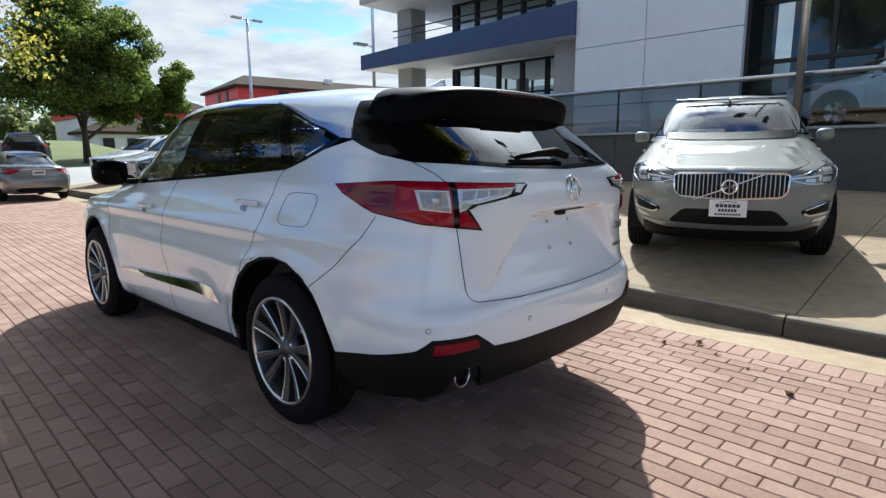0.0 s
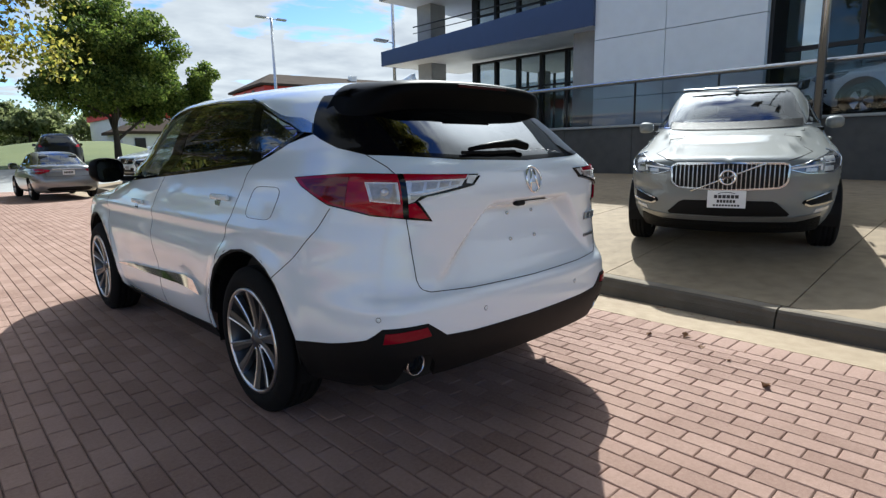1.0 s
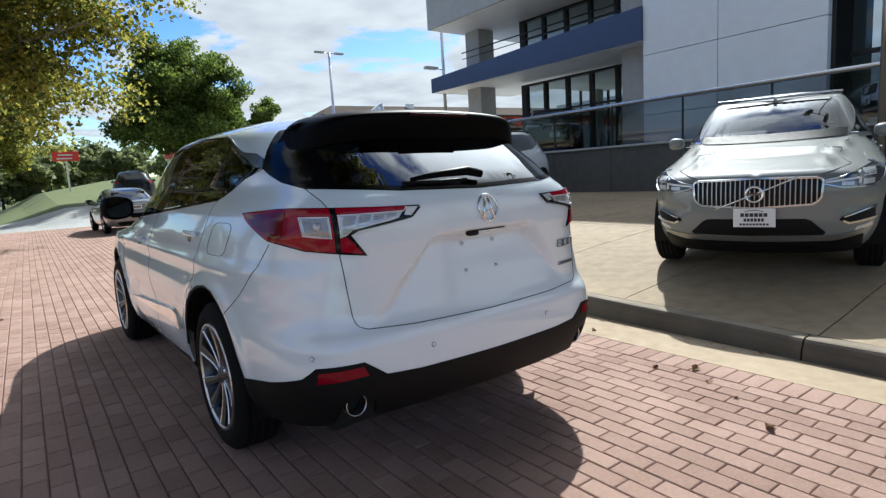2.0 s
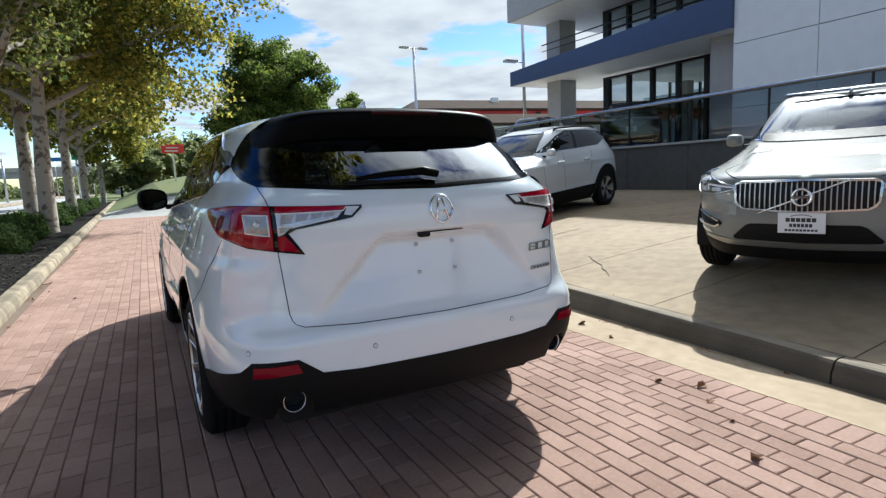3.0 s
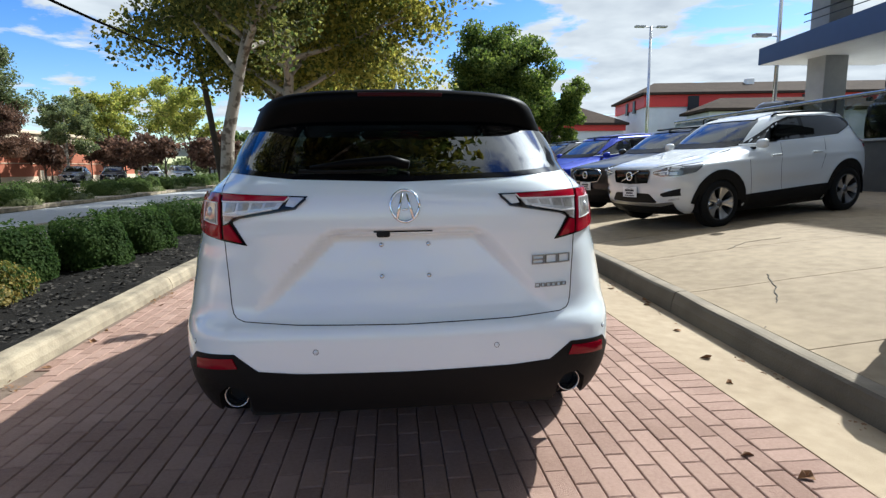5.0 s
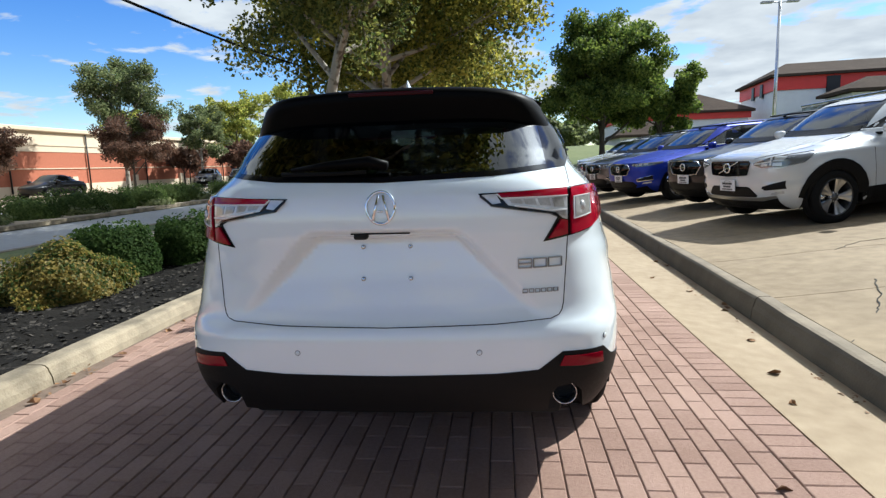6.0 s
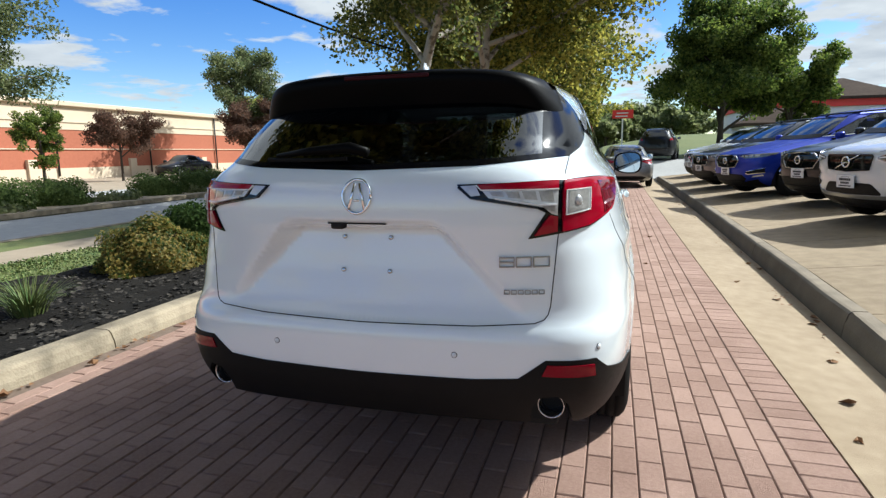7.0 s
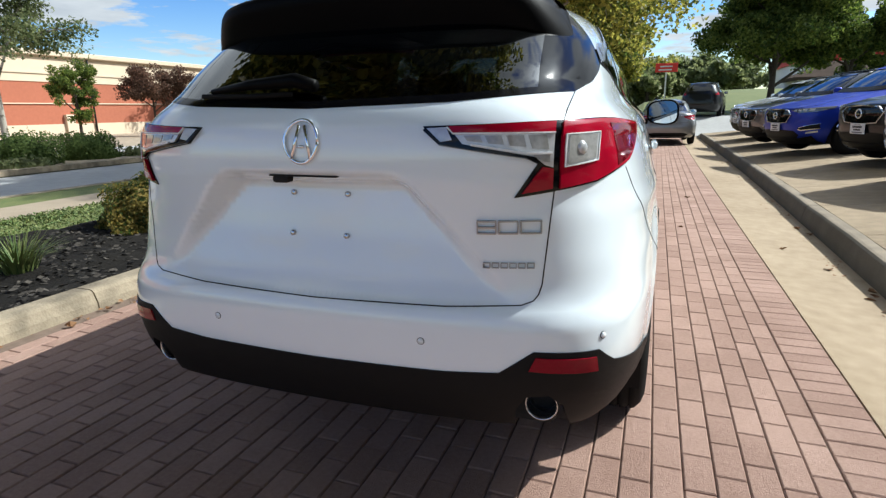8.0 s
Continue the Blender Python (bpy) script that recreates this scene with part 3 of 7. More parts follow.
side_street = sheet("side_street", lambda y: (-2.4, 60.0), yrange(25.61, 33, 0.6), hill, ASPHALT, 40, label="asphalt cross street past the car lot", category="road")
lot_apron = sheet("lot_apron", lambda y: (kerb_x(y) + 0.02, 60.0), yrange(24.01, 25.6, 0.4), lambda x, y: (lot_z(min(x, 30), 24.0) - 0.02) * (1 - (y - 24.0) / 1.6) - 0.012 * (y - 24.0) / 1.6, ASPHALT, 14, label="asphalt ramp at the end of the lot", category="pavement")
far_lawn = sheet("far_lawn", lambda y: (-2.4, 70.0), yrange(33.01, 96, 2.5), lambda x, y: hill(x, y) + 0.01, GRASS, 46, label="sunlit mown lawn rising past the cross street", category="lawn")

# ---- cars ----
def wheel(parent, x, y, r, rim, width, side, style=0, label=""):
    """A tyre on an alloy rim; side: +1 faces +x."""
    w = obj("wheel", None, parent, label)
    w.empty_display_size = 0.1
    w.location = (x, y, r)
    w.rotation_euler = (0, 0, 0 if side > 0 else math.pi)
    h = width / 2
    prof = [(rim + 0.012, -h + 0.02), (rim + 0.05, -h), (r - 0.03, -h + 0.012), (r - 0.004, -h + 0.035), (r, -0.02), (r, 0.02), (r - 0.004, h - 0.035), (r - 0.03, h - 0.012),
            (r - 0.055, h - 0.003), (rim + 0.05, h), (rim + 0.02, h - 0.006), (rim + 0.004, h - 0.02)]
    # tread blocks: circumferential grooves
    tread = []
    for gx in (-0.06, -0.02, 0.02, 0.06):
        tread += [(r, gx - 0.006), (r - 0.009, gx - 0.005), (r - 0.009, gx + 0.005), (r, gx + 0.006)]
    prof = prof[:4] + tread + prof[6:]
    v, f = lathe_x(prof, 48)
    arr("tyre", v, f, RUBBER, w)
    lip = [(rim + 0.008, h - 0.022), (rim + 0.008, h - 0.008), (rim - 0.001, h - 0.006), (rim - 0.008, h - 0.02), (rim - 0.016, h - 0.06), (rim - 0.03, -h + 0.03), (rim + 0.01, -h + 0.02)]
    v, f = lathe_x(lip, 48)
    arr("rim", v, f, ALLOYDARK, w)
    if style == 0:
        v, f = lathe_x([(rim + 0.0085, h - 0.020), (rim + 0.0095, h - 0.006), (rim - 0.004, h - 0.003), (rim - 0.0085, h - 0.014)], 56)
        arr("rim_lip", v, f, ALLOY, w, "machined bright rim lip")
    v, f = lathe_x([(0.0, h - 0.115), (rim * 0.62, h - 0.12), (rim * 0.62, h - 0.15), (0.0, h - 0.15)], 32)
    arr("brake_disc", v, f, STEEL, w)
    v, f = lathe_x([(rim - 0.025, h - 0.17), (0, h - 0.17)], 24)
    arr("wheel_back", v, f, DARK, w)
    # spokes: pairs that fork from the hub, dark with a machined edge
    for k in range(5):
        for s in (-1, 1):
            a0 = 2 * math.pi * k / 5 + (0.16 if style == 0 else 0.03) * s
            a1 = 2 * math.pi * k / 5 + (0.25 if style == 0 else 0.20) * s
            hw0, hw1 = (0.011, 0.027) if style == 0 else (0.016, 0.04)

            def bar(w0, w1, off, lift, nm, mat, parent):
                vs, fs = [], []
                for i in range(6):
                    t = i / 5
                    rr = 0.035 + (rim - 0.045) * t
                    a = a0 + (a1 - a0) * t + 0.10 * s * (t - t * t) * (style == 0)
                    hw = w0 + (w1 - w0) * t
                    sh = off * (hw0 + (hw1 - hw0) * t)
                    xo = h - 0.042 + 0.030 * t * t + lift
                    c, sn = math.cos(a), math.sin(a)
                    for dx, dw in ((-0.03, -1), (0, -1), (0.004, 0), (0, 1), (-0.03, 1)):
                        q = sh + dw * hw
                        vs.append((xo + dx, rr * c - q * sn, rr * sn + q * c))
                for i in range(5):
                    for j in range(4):
                        q = i * 5 + j
                        fs.append((q, q + 5, q + 6, q + 1))
                fs += [(0, 1, 2, 3, 4), (29, 28, 27, 26, 25)]
                return arr(nm, vs, fs, mat, parent, smooth=False)
            if style == 0:
                bar(hw0, hw1, 0.0, 0.0, "spoke", ALLOYDARK, w)
                bar(0.0028, 0.0044, 0.86 * s, 0.0045, "spoke_edge", ALLOY, w)
            else:
                bar(hw0, hw1, 0.0, 0.0, "spoke", ALLOY, w)
    v, f = lathe_x([(0.0, h - 0.026), (0.03, h - 0.026), (0.036, h - 0.034), (0.075, h - 0.044), (0.08, h - 0.08)], 28)
    arr("hub_cap", v, f, ALLOYDARK, w)
    for k in range(5):
        a = 2 * math.pi * (k + 0.5) / 5
        v, f = lathe_x([(0, h - 0.036), (0.0095, h - 0.036), (0.011, h - 0.06)], 8)
        v = [(p[0], p[1] + 0.055 * math.cos(a), p[2] + 0.055 * math.sin(a)) for p in v]
        arr("lug_nut", v, f, CHROME, w)
    return w


def underbody(parent, L, ys, wr, hw, gap=0.055):
    """What lies under the skin: floor pan, wheel housings and dark cabin."""
    part("floor_pan", box(-hw + 0.26, hw - 0.26, 0.32, L - 0.35, 0.22, 0.62, 0.03), DARK, parent)
    for y in ys:
        for s in (-1, 1):
            vs, fs = [], []
            n = 14
            for k in range(n + 1):
                a = math.pi * (-0.08 + 1.16 * k / n)
                for x in (hw - 0.012, hw - 0.36):
                    vs.append((s * x, y + (wr + gap) * math.cos(a), wr + 0.005 + (wr + gap) * math.sin(a)))
            for k in range(n):
                fs.append((2 * k, 2 * k + 1, 2 * k + 3, 2 * k + 2))
            c = len(vs)
            vs.append((s * (hw - 0.36), y, wr))
            for k in range(n):
                fs.append((2 * k + 1, c, 2 * k + 3))
            arr("wheel_housing", vs, fs, CLAD, parent, smooth=False)


def cabin(parent, rows, hw, belt, dash_y):
    """Seats, dashboard and steering wheel behind the glass."""
    part("cabin_tub", box(-hw + 0.17, hw - 0.17, 0.55, dash_y, 0.55, belt - 0.22, 0.04), SEAT, parent)
    part("dashboard", box(-hw + 0.16, hw - 0.16, dash_y - 0.35, dash_y + 0.1, belt - 0.3, belt - 0.03, 0.06), SEAT, parent)
    for y in rows:
        for x in (-0.38, 0.38):
            b = box(x - 0.25, x + 0.25, y - 0.09, y + 0.07, belt - 0.5, belt + 0.10, 0.06, 3)
            bmesh.ops.rotate(b, cent=(x, y, belt - 0.5), matrix=Matrix.Rotation(radians(12), 3, "X"), verts=b.verts)
            part("seat_back", b, SEAT, parent)
            b = box(x - 0.13, x + 0.13, y - 0.22, y - 0.12, belt + 0.12, belt + 0.30, 0.04, 3)
            part("headrest", b, SEAT, parent)
    vs, fs = tube_arrays([(-0.38 + 0.18 * math.cos(a), dash_y - 0.48 + 0.06 * math.sin(a), belt - 0.06 + 0.17 * math.sin(a)) for a in np.linspace(0, 2 * math.pi, 21)], 0.015, 8)
    arr("steering_wheel", vs, fs, DARK, parent)


def roof_cap(shell, name, material, parent, rise=0.04, label=""):
    """Closes the skin over its topmost outline with a shallow dome."""
    a = np.linspace(-math.pi, math.pi, 97)[:-1]
    rim = shell.at(a, shell.z1)
    c = np.array([0, (shell.yr(shell.z1) + shell.yf(shell.z1)) / 2, shell.z1])
    rho = np.linspace(1, 0.0, 14)[:-1]
    vs, fs = [], []
    for r in rho:
        p = c + (rim - c) * r
        p[:, 2] = shell.z1 + rise * (1 - r ** 2.2)
        vs += list(p)
    m = len(a)
    for i in range(len(rho) - 1):
        for k in range(m):
            k2 = (k + 1) % m
            fs.append((i * m + k, i * m + k2, (i + 1) * m + k2, (i + 1) * m + k))
    vs.append((c[0], c[1], shell.z1 + rise))
    for k in range(m):
        fs.append(((len(rho) - 1) * m + k, (len(rho) - 1) * m + (k + 1) % m, len(vs) - 1))
    return arr(name, vs, fs, material, parent, label)


def mirror(parent, x, y, z, s, shell_mat, cover=PIANO, k=1.0):
    """A door mirror on a stalk; the glass looks to the tail."""
    turned = Matrix.Rotation(-s * radians(21 if s < 0 else 7), 3, "Z")
    up = Matrix.Rotation(radians(-6 if s < 0 else 0), 3, "X")
    rings = [(-0.050, 0.90), (-0.066, 0.92), (-0.070, 0.96), (-0.066, 1.0), (-0.03, 1.02), (0.02, 0.97), (0.06, 0.82), (0.085, 0.58), (0.097, 0.28), (0.10, 0.02)]

    def oval(q, f, yy):
        c, sn = math.cos(q), math.sin(q)
        r = (abs(c) ** 3.4 + abs(sn) ** 3.4) ** (-1 / 3.4) * f
        drop = 1.0 - 0.16 * (c * s < 0) * abs(c)
        return Vector((0.122 * k * r * c, yy * k + 0.02 * k * abs(c) * (f > 0.9) * -0.4, 0.100 * k * r * sn * drop))
    n = 36
    vs, fs = [], []
    for yy, f in rings:
        vs += [turned @ oval(2 * math.pi * i / n, f, yy) + Vector((s * x, y, z)) for i in range(n)]
    for j in range(len(rings) - 1):
        fs += [(j * n + i, j * n + (i + 1) % n, (j + 1) * n + (i + 1) % n, (j + 1) * n + i) for i in range(n)]
    m = arr("door_mirror", vs, fs, shell_mat, parent)
    vs = [turned @ (up @ oval(2 * math.pi * i / n, 0.89, -0.056)) + Vector((s * x, y, z)) for i in range(n)]
    arr("mirror_glass", vs, [tuple(range(n))], MIRROR, m, smooth=False)
    st = box(min(s * (x - 0.10), s * (x - 0.26)), max(s * (x - 0.10), s * (x - 0.26)), y - 0.01, y + 0.05, z - 0.085, z - 0.045, 0.012)
    part("mirror_stalk", st, cover, m)
    return m


# -- the white crossover --
RL, RW = 4.74, 0.95
R_YS, R_R = (1.02, 3.77), 0.368


def pocket(x, y, z, c):
    """Pressed shapes: the plate pocket in the tailgate, shoulder lines, sill tuck."""
    tail = ease(0.55, 0.75, c)
    xs = 0.29 + (1.035 - z) * 0.95
    inside = 1 - ease(-0.055, 0.02, np.abs(x) - xs)
    depth = 0.085 * ease(1.055, 1.015, z) * np.clip((z - 0.70) / 0.31, 0, 1) ** 1.1
    y = y + tail * inside * depth
    # a fold under the lamps that runs over the hips, and a lower fold along the bumper
    side = 1 - ease(0.45, 0.8, np.abs(c))
    fold = 0.010 * np.exp(-((z - 0.93) / 0.03) ** 2) - 0.010 * np.exp(-((z - 0.85) / 0.05) ** 2)
    x = x + fold * side
    low = -0.020 * np.exp(-((z - 0.56) / 0.10) ** 2) * ease(1.5, 1.9, y) * (1 - ease(2.9, 3.3, y))
    x = x + low * side
    for yc in R_YS:
        flare = 0.016 * np.exp(-((np.hypot(y - yc, z - 0.37) - 0.47) / 0.05) ** 2)
        x = x + flare * side * (z > 0.2)
    return x, y


R_ROWS = [  # z, half width, tail, nose, tail squareness, nose squareness
    (0.18, 0.80, 0.30, 4.40, 4.5, 6.6), (0.25, 0.865, 0.135, 4.58, 5.4, 6.8), (0.32, 0.91, 0.06, 4.66, 6.6, 6.9), (0.40, 0.93, 0.022, 4.70, 7.4, 6.9),
    (0.48, 0.940, 0.0, 4.72, 7.9, 6.9), (0.56, 0.946, -0.008, 4.735, 8.0, 6.9), (0.65, 0.948, -0.006, 4.735, 7.8, 6.9), (0.685, 0.949, 0.002, 4.73, 7.4, 6.9),
    (0.72, 0.949, 0.022, 4.72, 7.1, 6.9), (0.77, 0.948, 0.032, 4.70, 6.8, 6.9), (0.85, 0.942, 0.032, 4.64, 6.4, 6.8), (0.95, 0.928, 0.022, 4.50, 5.9, 6.6),
    (1.00, 0.918, 0.016, 4.35, 5.7, 3.5), (1.05, 0.905, 0.010, 4.10, 5.7, 3.4), (1.09, 0.892, 0.010, 3.75, 5.9, 3.4), (1.13, 0.878, 0.013, 3.58, 6.0, 3.5),
    (1.17, 0.862, 0.022, 3.58, 6.2, 3.6), (1.21, 0.835, 0.042, 3.53, 6.0, 3.6), (1.24, 0.808, 0.065, 3.48, 5.7, 3.6), (1.28, 0.784, 0.110, 3.42, 5.5, 3.6),
    (1.34, 0.766, 0.188, 3.32, 5.8, 3.6), (1.42, 0.736, 0.295, 3.18, 5.8, 3.6), (1.50, 0.694, 0.405, 3.03, 5.2, 3.7), (1.55, 0.662, 0.49, 2.93, 4.4, 3.8),
    (1.585, 0.628, 0.58, 2.82, 3.8, 3.8), (1.615, 0.575, 0.72, 2.68, 3.4, 3.8), (1.635, 0.50, 0.90, 2.50, 3.2, 3.8)]
R_SHELL = Shell(R_ROWS, 2.25, 0.085, 0.12, pocket)


def arched(pts):
    """Opens the wheel arches: points on their rims move outwards from the hub."""
    out = []
    for k, q, z in pts:
        if k == "s":
            for yc in R_YS:
                d = math.hypot(q - yc, z - 0.372)
                if 0.40 < d < 0.475 and z > 0.4:
                    q, z = yc + (q - yc) * 1.048, 0.372 + (z - 0.372) * 1.048
                    break
        out.append((k, q, z))
    return out


def lifted(pts):
    """Carries points of the side glass up to the roof's crown and forward along the leaning pillar."""
    out = []
    for k, q, z in pts:
        if k == "s" and z > 1.112:
            up = 0.030 * float(ease(0.95, 1.5, q)) * float(ease(1.28, 1.45, z))
            on = 0.15 * float(ease(2.25, 3.0, q))
            q, z = q + on, z + up
        out.append((k, q, z))
    return out


def white_crossover(name, label, paint, group="", full=True):
    """The crossover, whole: skin panels, glass, lamps, trim, wheels and cabin."""
    S = R_SHELL
    car = thing(name, label, "car", group)
    st = 0.03 if full else 0.06
    body = paint
    # tail: tailgate, bumper, lower cladding
    gate = [("r", -0.60, 0.715), ("r", -0.4, 0.704), ("r", 0.0, 0.698), ("r", 0.4, 0.704), ("r", 0.60, 0.715), ("r", 0.637, 0.735), ("r", 0.649, 0.768), ("r", 0.667, 1.0), ("r", 0.685, 1.262),
            ("r", 0.4, 1.236), ("r", 0.0, 1.224), ("r", -0.4, 1.236), ("r", -0.685, 1.262), ("r", -0.667, 1.0), ("r", -0.649, 0.768), ("r", -0.637, 0.735)]
    tg = S.patch("tailgate", gate, body, car, "", step=0.018 if full else 0.05)
    edge = [("r", 0.0, 0.520), ("r", 0.40, 0.524), ("r", 0.552, 0.534), ("r", 0.608, 0.575), ("r", 0.64, 0.598), ("r", 0.80, 0.590), ("r", 0.838, 0.545), ("s", 0.36, 0.505), ("s", 0.60, 0.470)]
    right = edge + [("s", 0.617, 0.52), ("s", 0.68, 0.64), ("s", 0.575, 0.80), ("s", 0.46, 0.955), ("s", 0.33, 1.00), ("r", 0.667, 0.99), ("r", 0.649, 0.768), ("r", 0.637, 0.735), ("r", 0.60, 0.715), ("r", 0.4, 0.704), ("r", 0.0, 0.698)]
    for s in (1, -1):
        S.patch("rear_bumper", arched(right), body, car, step=st, side=s)
    clad = [("r", 0.0, 0.362), ("r", 0.45, 0.362), ("r", 0.588, 0.360), ("r", 0.594, 0.42), ("r", 0.62, 0.462), ("r", 0.68, 0.468), ("r", 0.715, 0.43), ("r", 0.728, 0.335), ("s", 0.30, 0.31), ("s", 0.62, 0.29)] + edge[::-1]
    for s in (1, -1):
        lc = S.patch("lower_bumper", arched(clad), CLAD, car, "black textured lower bumper", off=0.004, step=st, side=s, thick=0.03)
        S.patch("reflector", [("r", 0.628, 0.546), ("r", 0.797, 0.530), ("r", 0.792, 0.572), ("r", 0.645, 0.583)], REFLECT, lc, "red bumper reflector", off=0.008, step=st, side=s)
    # quarter panels
    q_low = [("s", 0.68, 0.64), ("s", 0.72, 0.69), ("s", 0.80, 0.752), ("s", 0.91, 0.795), ("s", 1.02, 0.808), ("s", 1.13, 0.795), ("s", 1.24, 0.752), ("s", 1.335, 0.68), ("s", 1.315, 0.76)]
    quarter = q_low + [("s", 1.18, 0.95), ("s", 1.10, 1.12), ("s", 1.09, 1.228), ("s", 0.95, 1.295), ("s", 0.67, 1.360), ("s", 0.62, 1.335), ("s", 0.52, 1.295), ("r", 0.685, 1.262), ("r", 0.667, 1.0), ("r", 0.667, 0.99), ("s", 0.33, 1.00), ("s", 0.46, 0.955), ("s", 0.575, 0.80)]
    for s in (1, -1):
        S.patch("quarter_panel", arched(quarter), body, car, step=st, side=s)
        rdoor = [("s", 1.315, 0.76), ("s", 1.335, 0.68), ("s", 1.40, 0.59), ("s", 1.46, 0.43), ("s", 1.475, 0.335), ("s", 2.30, 0.30), ("s", 2.36, 0.55), ("s", 2.39, 0.80), ("s", 2.32, 1.0), ("s", 2.22, 1.150), ("s", 1.75, 1.18), ("s", 1.09, 1.228), ("s", 1.10, 1.12), ("s", 1.18, 0.95)]
        S.patch("rear_door", arched(rdoor), body, car, step=st, side=s)
        fdoor = [("s", 2.30, 0.30), ("s", 3.26, 0.27), ("s", 3.30, 0.45), ("s", 3.40, 0.80), ("s", 3.42, 1.0), ("s", 3.38, 1.075), ("s", 2.9, 1.108), ("s", 2.22, 1.150), ("s", 2.32, 1.0), ("s", 2.39, 0.80), ("s", 2.36, 0.55)]
        S.patch("front_door", fdoor, body, car, step=st, side=s)
        fender = [("s", 3.26, 0.27), ("s", 3.34, 0.27), ("s", 3.345, 0.43), ("s", 3.40, 0.60), ("s", 3.46, 0.68), ("s", 3.56, 0.76), ("s", 3.66, 0.797), ("s", 3.77, 0.808), ("s", 3.88, 0.797), ("s", 3.98, 0.76), ("s", 4.08, 0.68), ("s", 4.14, 0.60),
                  ("s", 4.19, 0.43), ("s", 4.20, 0.28), ("f", 0.55, 0.24), ("f", 0.0, 0.22), ("f", 0.0, 0.94), ("f", 0.5, 0.96), ("s", 3.9, 1.03), ("s", 3.42, 1.07), ("s", 3.42, 1.0), ("s", 3.40, 0.80), ("s", 3.30, 0.45)]
        S.patch("front_wing", arched(fender), body, car, step=0.05, side=s)
        hood = [("f", 0.0, 0.94), ("f", 0.5, 0.96), ("s", 3.9, 1.03), ("s", 3.42, 1.07), ("s", 3.38, 1.085), ("f", 0.5, 1.10), ("f", 0.0, 1.10)]
        S.patch("bonnet", hood, body, car, step=0.05, side=s)
        sill = [("s", 1.46, 0.20), ("s", 3.34, 0.19), ("s", 3.34, 0.27), ("s", 2.30, 0.30), ("s", 1.475, 0.335)]
        S.patch("sill", sill, CLAD, car, "black sill cladding", off=0.003, step=0.06, side=s)
        # arches edged in black
        for yc in R_YS:
            S.line("arch_trim", [("s", yc - 0.456 * math.cos(a), 0.372 + 0.456 * math.sin(a)) for a in np.linspace(0.16, math.pi - 0.16, 20)], 0.03, CLAD, car, off=-0.004, height=0.002, side=s)
        # roof rails of the cabin: the skin over the windows
        over = [("s", 0.52, 1.295), ("s", 0.62, 1.335), ("s", 0.67, 1.360), ("s", 0.82, 1.402), ("s", 1.10, 1.475), ("s", 1.38, 1.528), ("s", 1.9, 1.556), ("s", 2.3, 1.545), ("s", 2.62, 1.475), ("s", 3.0, 1.31), ("s", 3.38, 1.105),
                ("s", 3.42, 1.07), ("f", 0.66, 1.10), ("f", 0.57, 1.52), ("f", 0.51, 1.575), ("f", 0.0, 1.59), ("f", 0.0, 1.635), ("r", 0.0, 1.635), ("r", 0.0, 1.555), ("r", 0.46, 1.55), ("s", 0.66, 1.53), ("s", 0.57, 1.47), ("s", 0.515, 1.40), ("s", 0.50, 1.34)]
        S.patch("roof_side", lifted(over), body, car, step=st, side=s)
    roof_cap(S, "roof", body, car, 0.035)
    # tail glass with its black surround
    gl = [("r", 0.0, 1.224), ("r", 0.4, 1.236), ("r", 0.685, 1.262), ("s", 0.52, 1.295), ("s", 0.62, 1.335), ("s", 0.67, 1.360), ("s", 0.70, 1.41), ("s", 0.64, 1.47), ("s", 0.66, 1.53), ("r", 0.46, 1.55), ("r", 0.0, 1.555)]
    inner = [("r", 0.0, 1.243), ("r", 0.4, 1.255), ("r", 0.60, 1.272), ("r", 0.575, 1.48), ("r", 0.0, 1.50)]
    for s in (1, -1):
        frit = gl[:1] + [("r", 0.4, 1.236), ("r", 0.685, 1.262), ("s", 0.52, 1.297), ("s", 0.62, 1.332), ("s", 0.685, 1.358), ("s", 0.71, 1.41), ("s", 0.74, 1.47), ("s", 0.78, 1.535), ("r", 0.46, 1.55), ("r", 0.0, 1.555)] + inner[::-1]
        S.patch("glass_surround", frit, FRIT, car, "gloss black surround of the tail glass", off=0.002, step=st, side=s)
    S.patch("tail_glass", inner + [(k, -q, z) for k, q, z in inner[::-1][1:-1]], PRIVACY, car, "dark privacy glass", off=0.0018, step=0.04, thick=0)
    # spoiler
    vs, fs = [], []
    xs = np.sin(np.linspace(-math.pi / 2, math.pi / 2, 49))
    for t in xs:
        q = abs(t)
        yb = 0.315 + 0.05 * q * q + 0.20 * q ** 10
        zt = 1.588 - 0.026 * q * q - 0.050 * q ** 8
        zl = 1.450 - 0.004 * q * q - 0.075 * q ** 8
        fr = 0.80 - 0.12 * q ** 3
        prof = [(fr, zt + 0.036 - 0.020 * q ** 4), (fr - 0.12, zt + 0.028 - 0.012 * q ** 4), (yb + 0.10, zt + 0.013), (yb + 0.03, zt + 0.003), (yb + 0.006, zt - 0.008), (yb, zt - 0.022), (yb + 0.004, zt - 0.05), (yb + 0.020, (zt + zl) / 2 - 0.01),
                (yb + 0.034, zl + 0.014), (yb + 0.042, zl + 0.002), (yb + 0.060, zl), (0.68, zl + 0.10)]
        wide = [0.610, 0.614, 0.612, 0.612, 0.614, 0.620, 0.632, 0.652, 0.668, 0.674, 0.674, 0.65]
        for k, (py, pz) in enumerate(prof):
            vs.append((wide[k] * t, py, pz))
    m = 12
    for i in range(len(xs) - 1):
        for k in range(m - 1):
            w = i * m + k
            fs.append((w, w + m, w + m + 1, w + 1))
    fs += [tuple(range(m)), tuple((len(xs) - 1) * m + k for k in range(m))[::-1]]
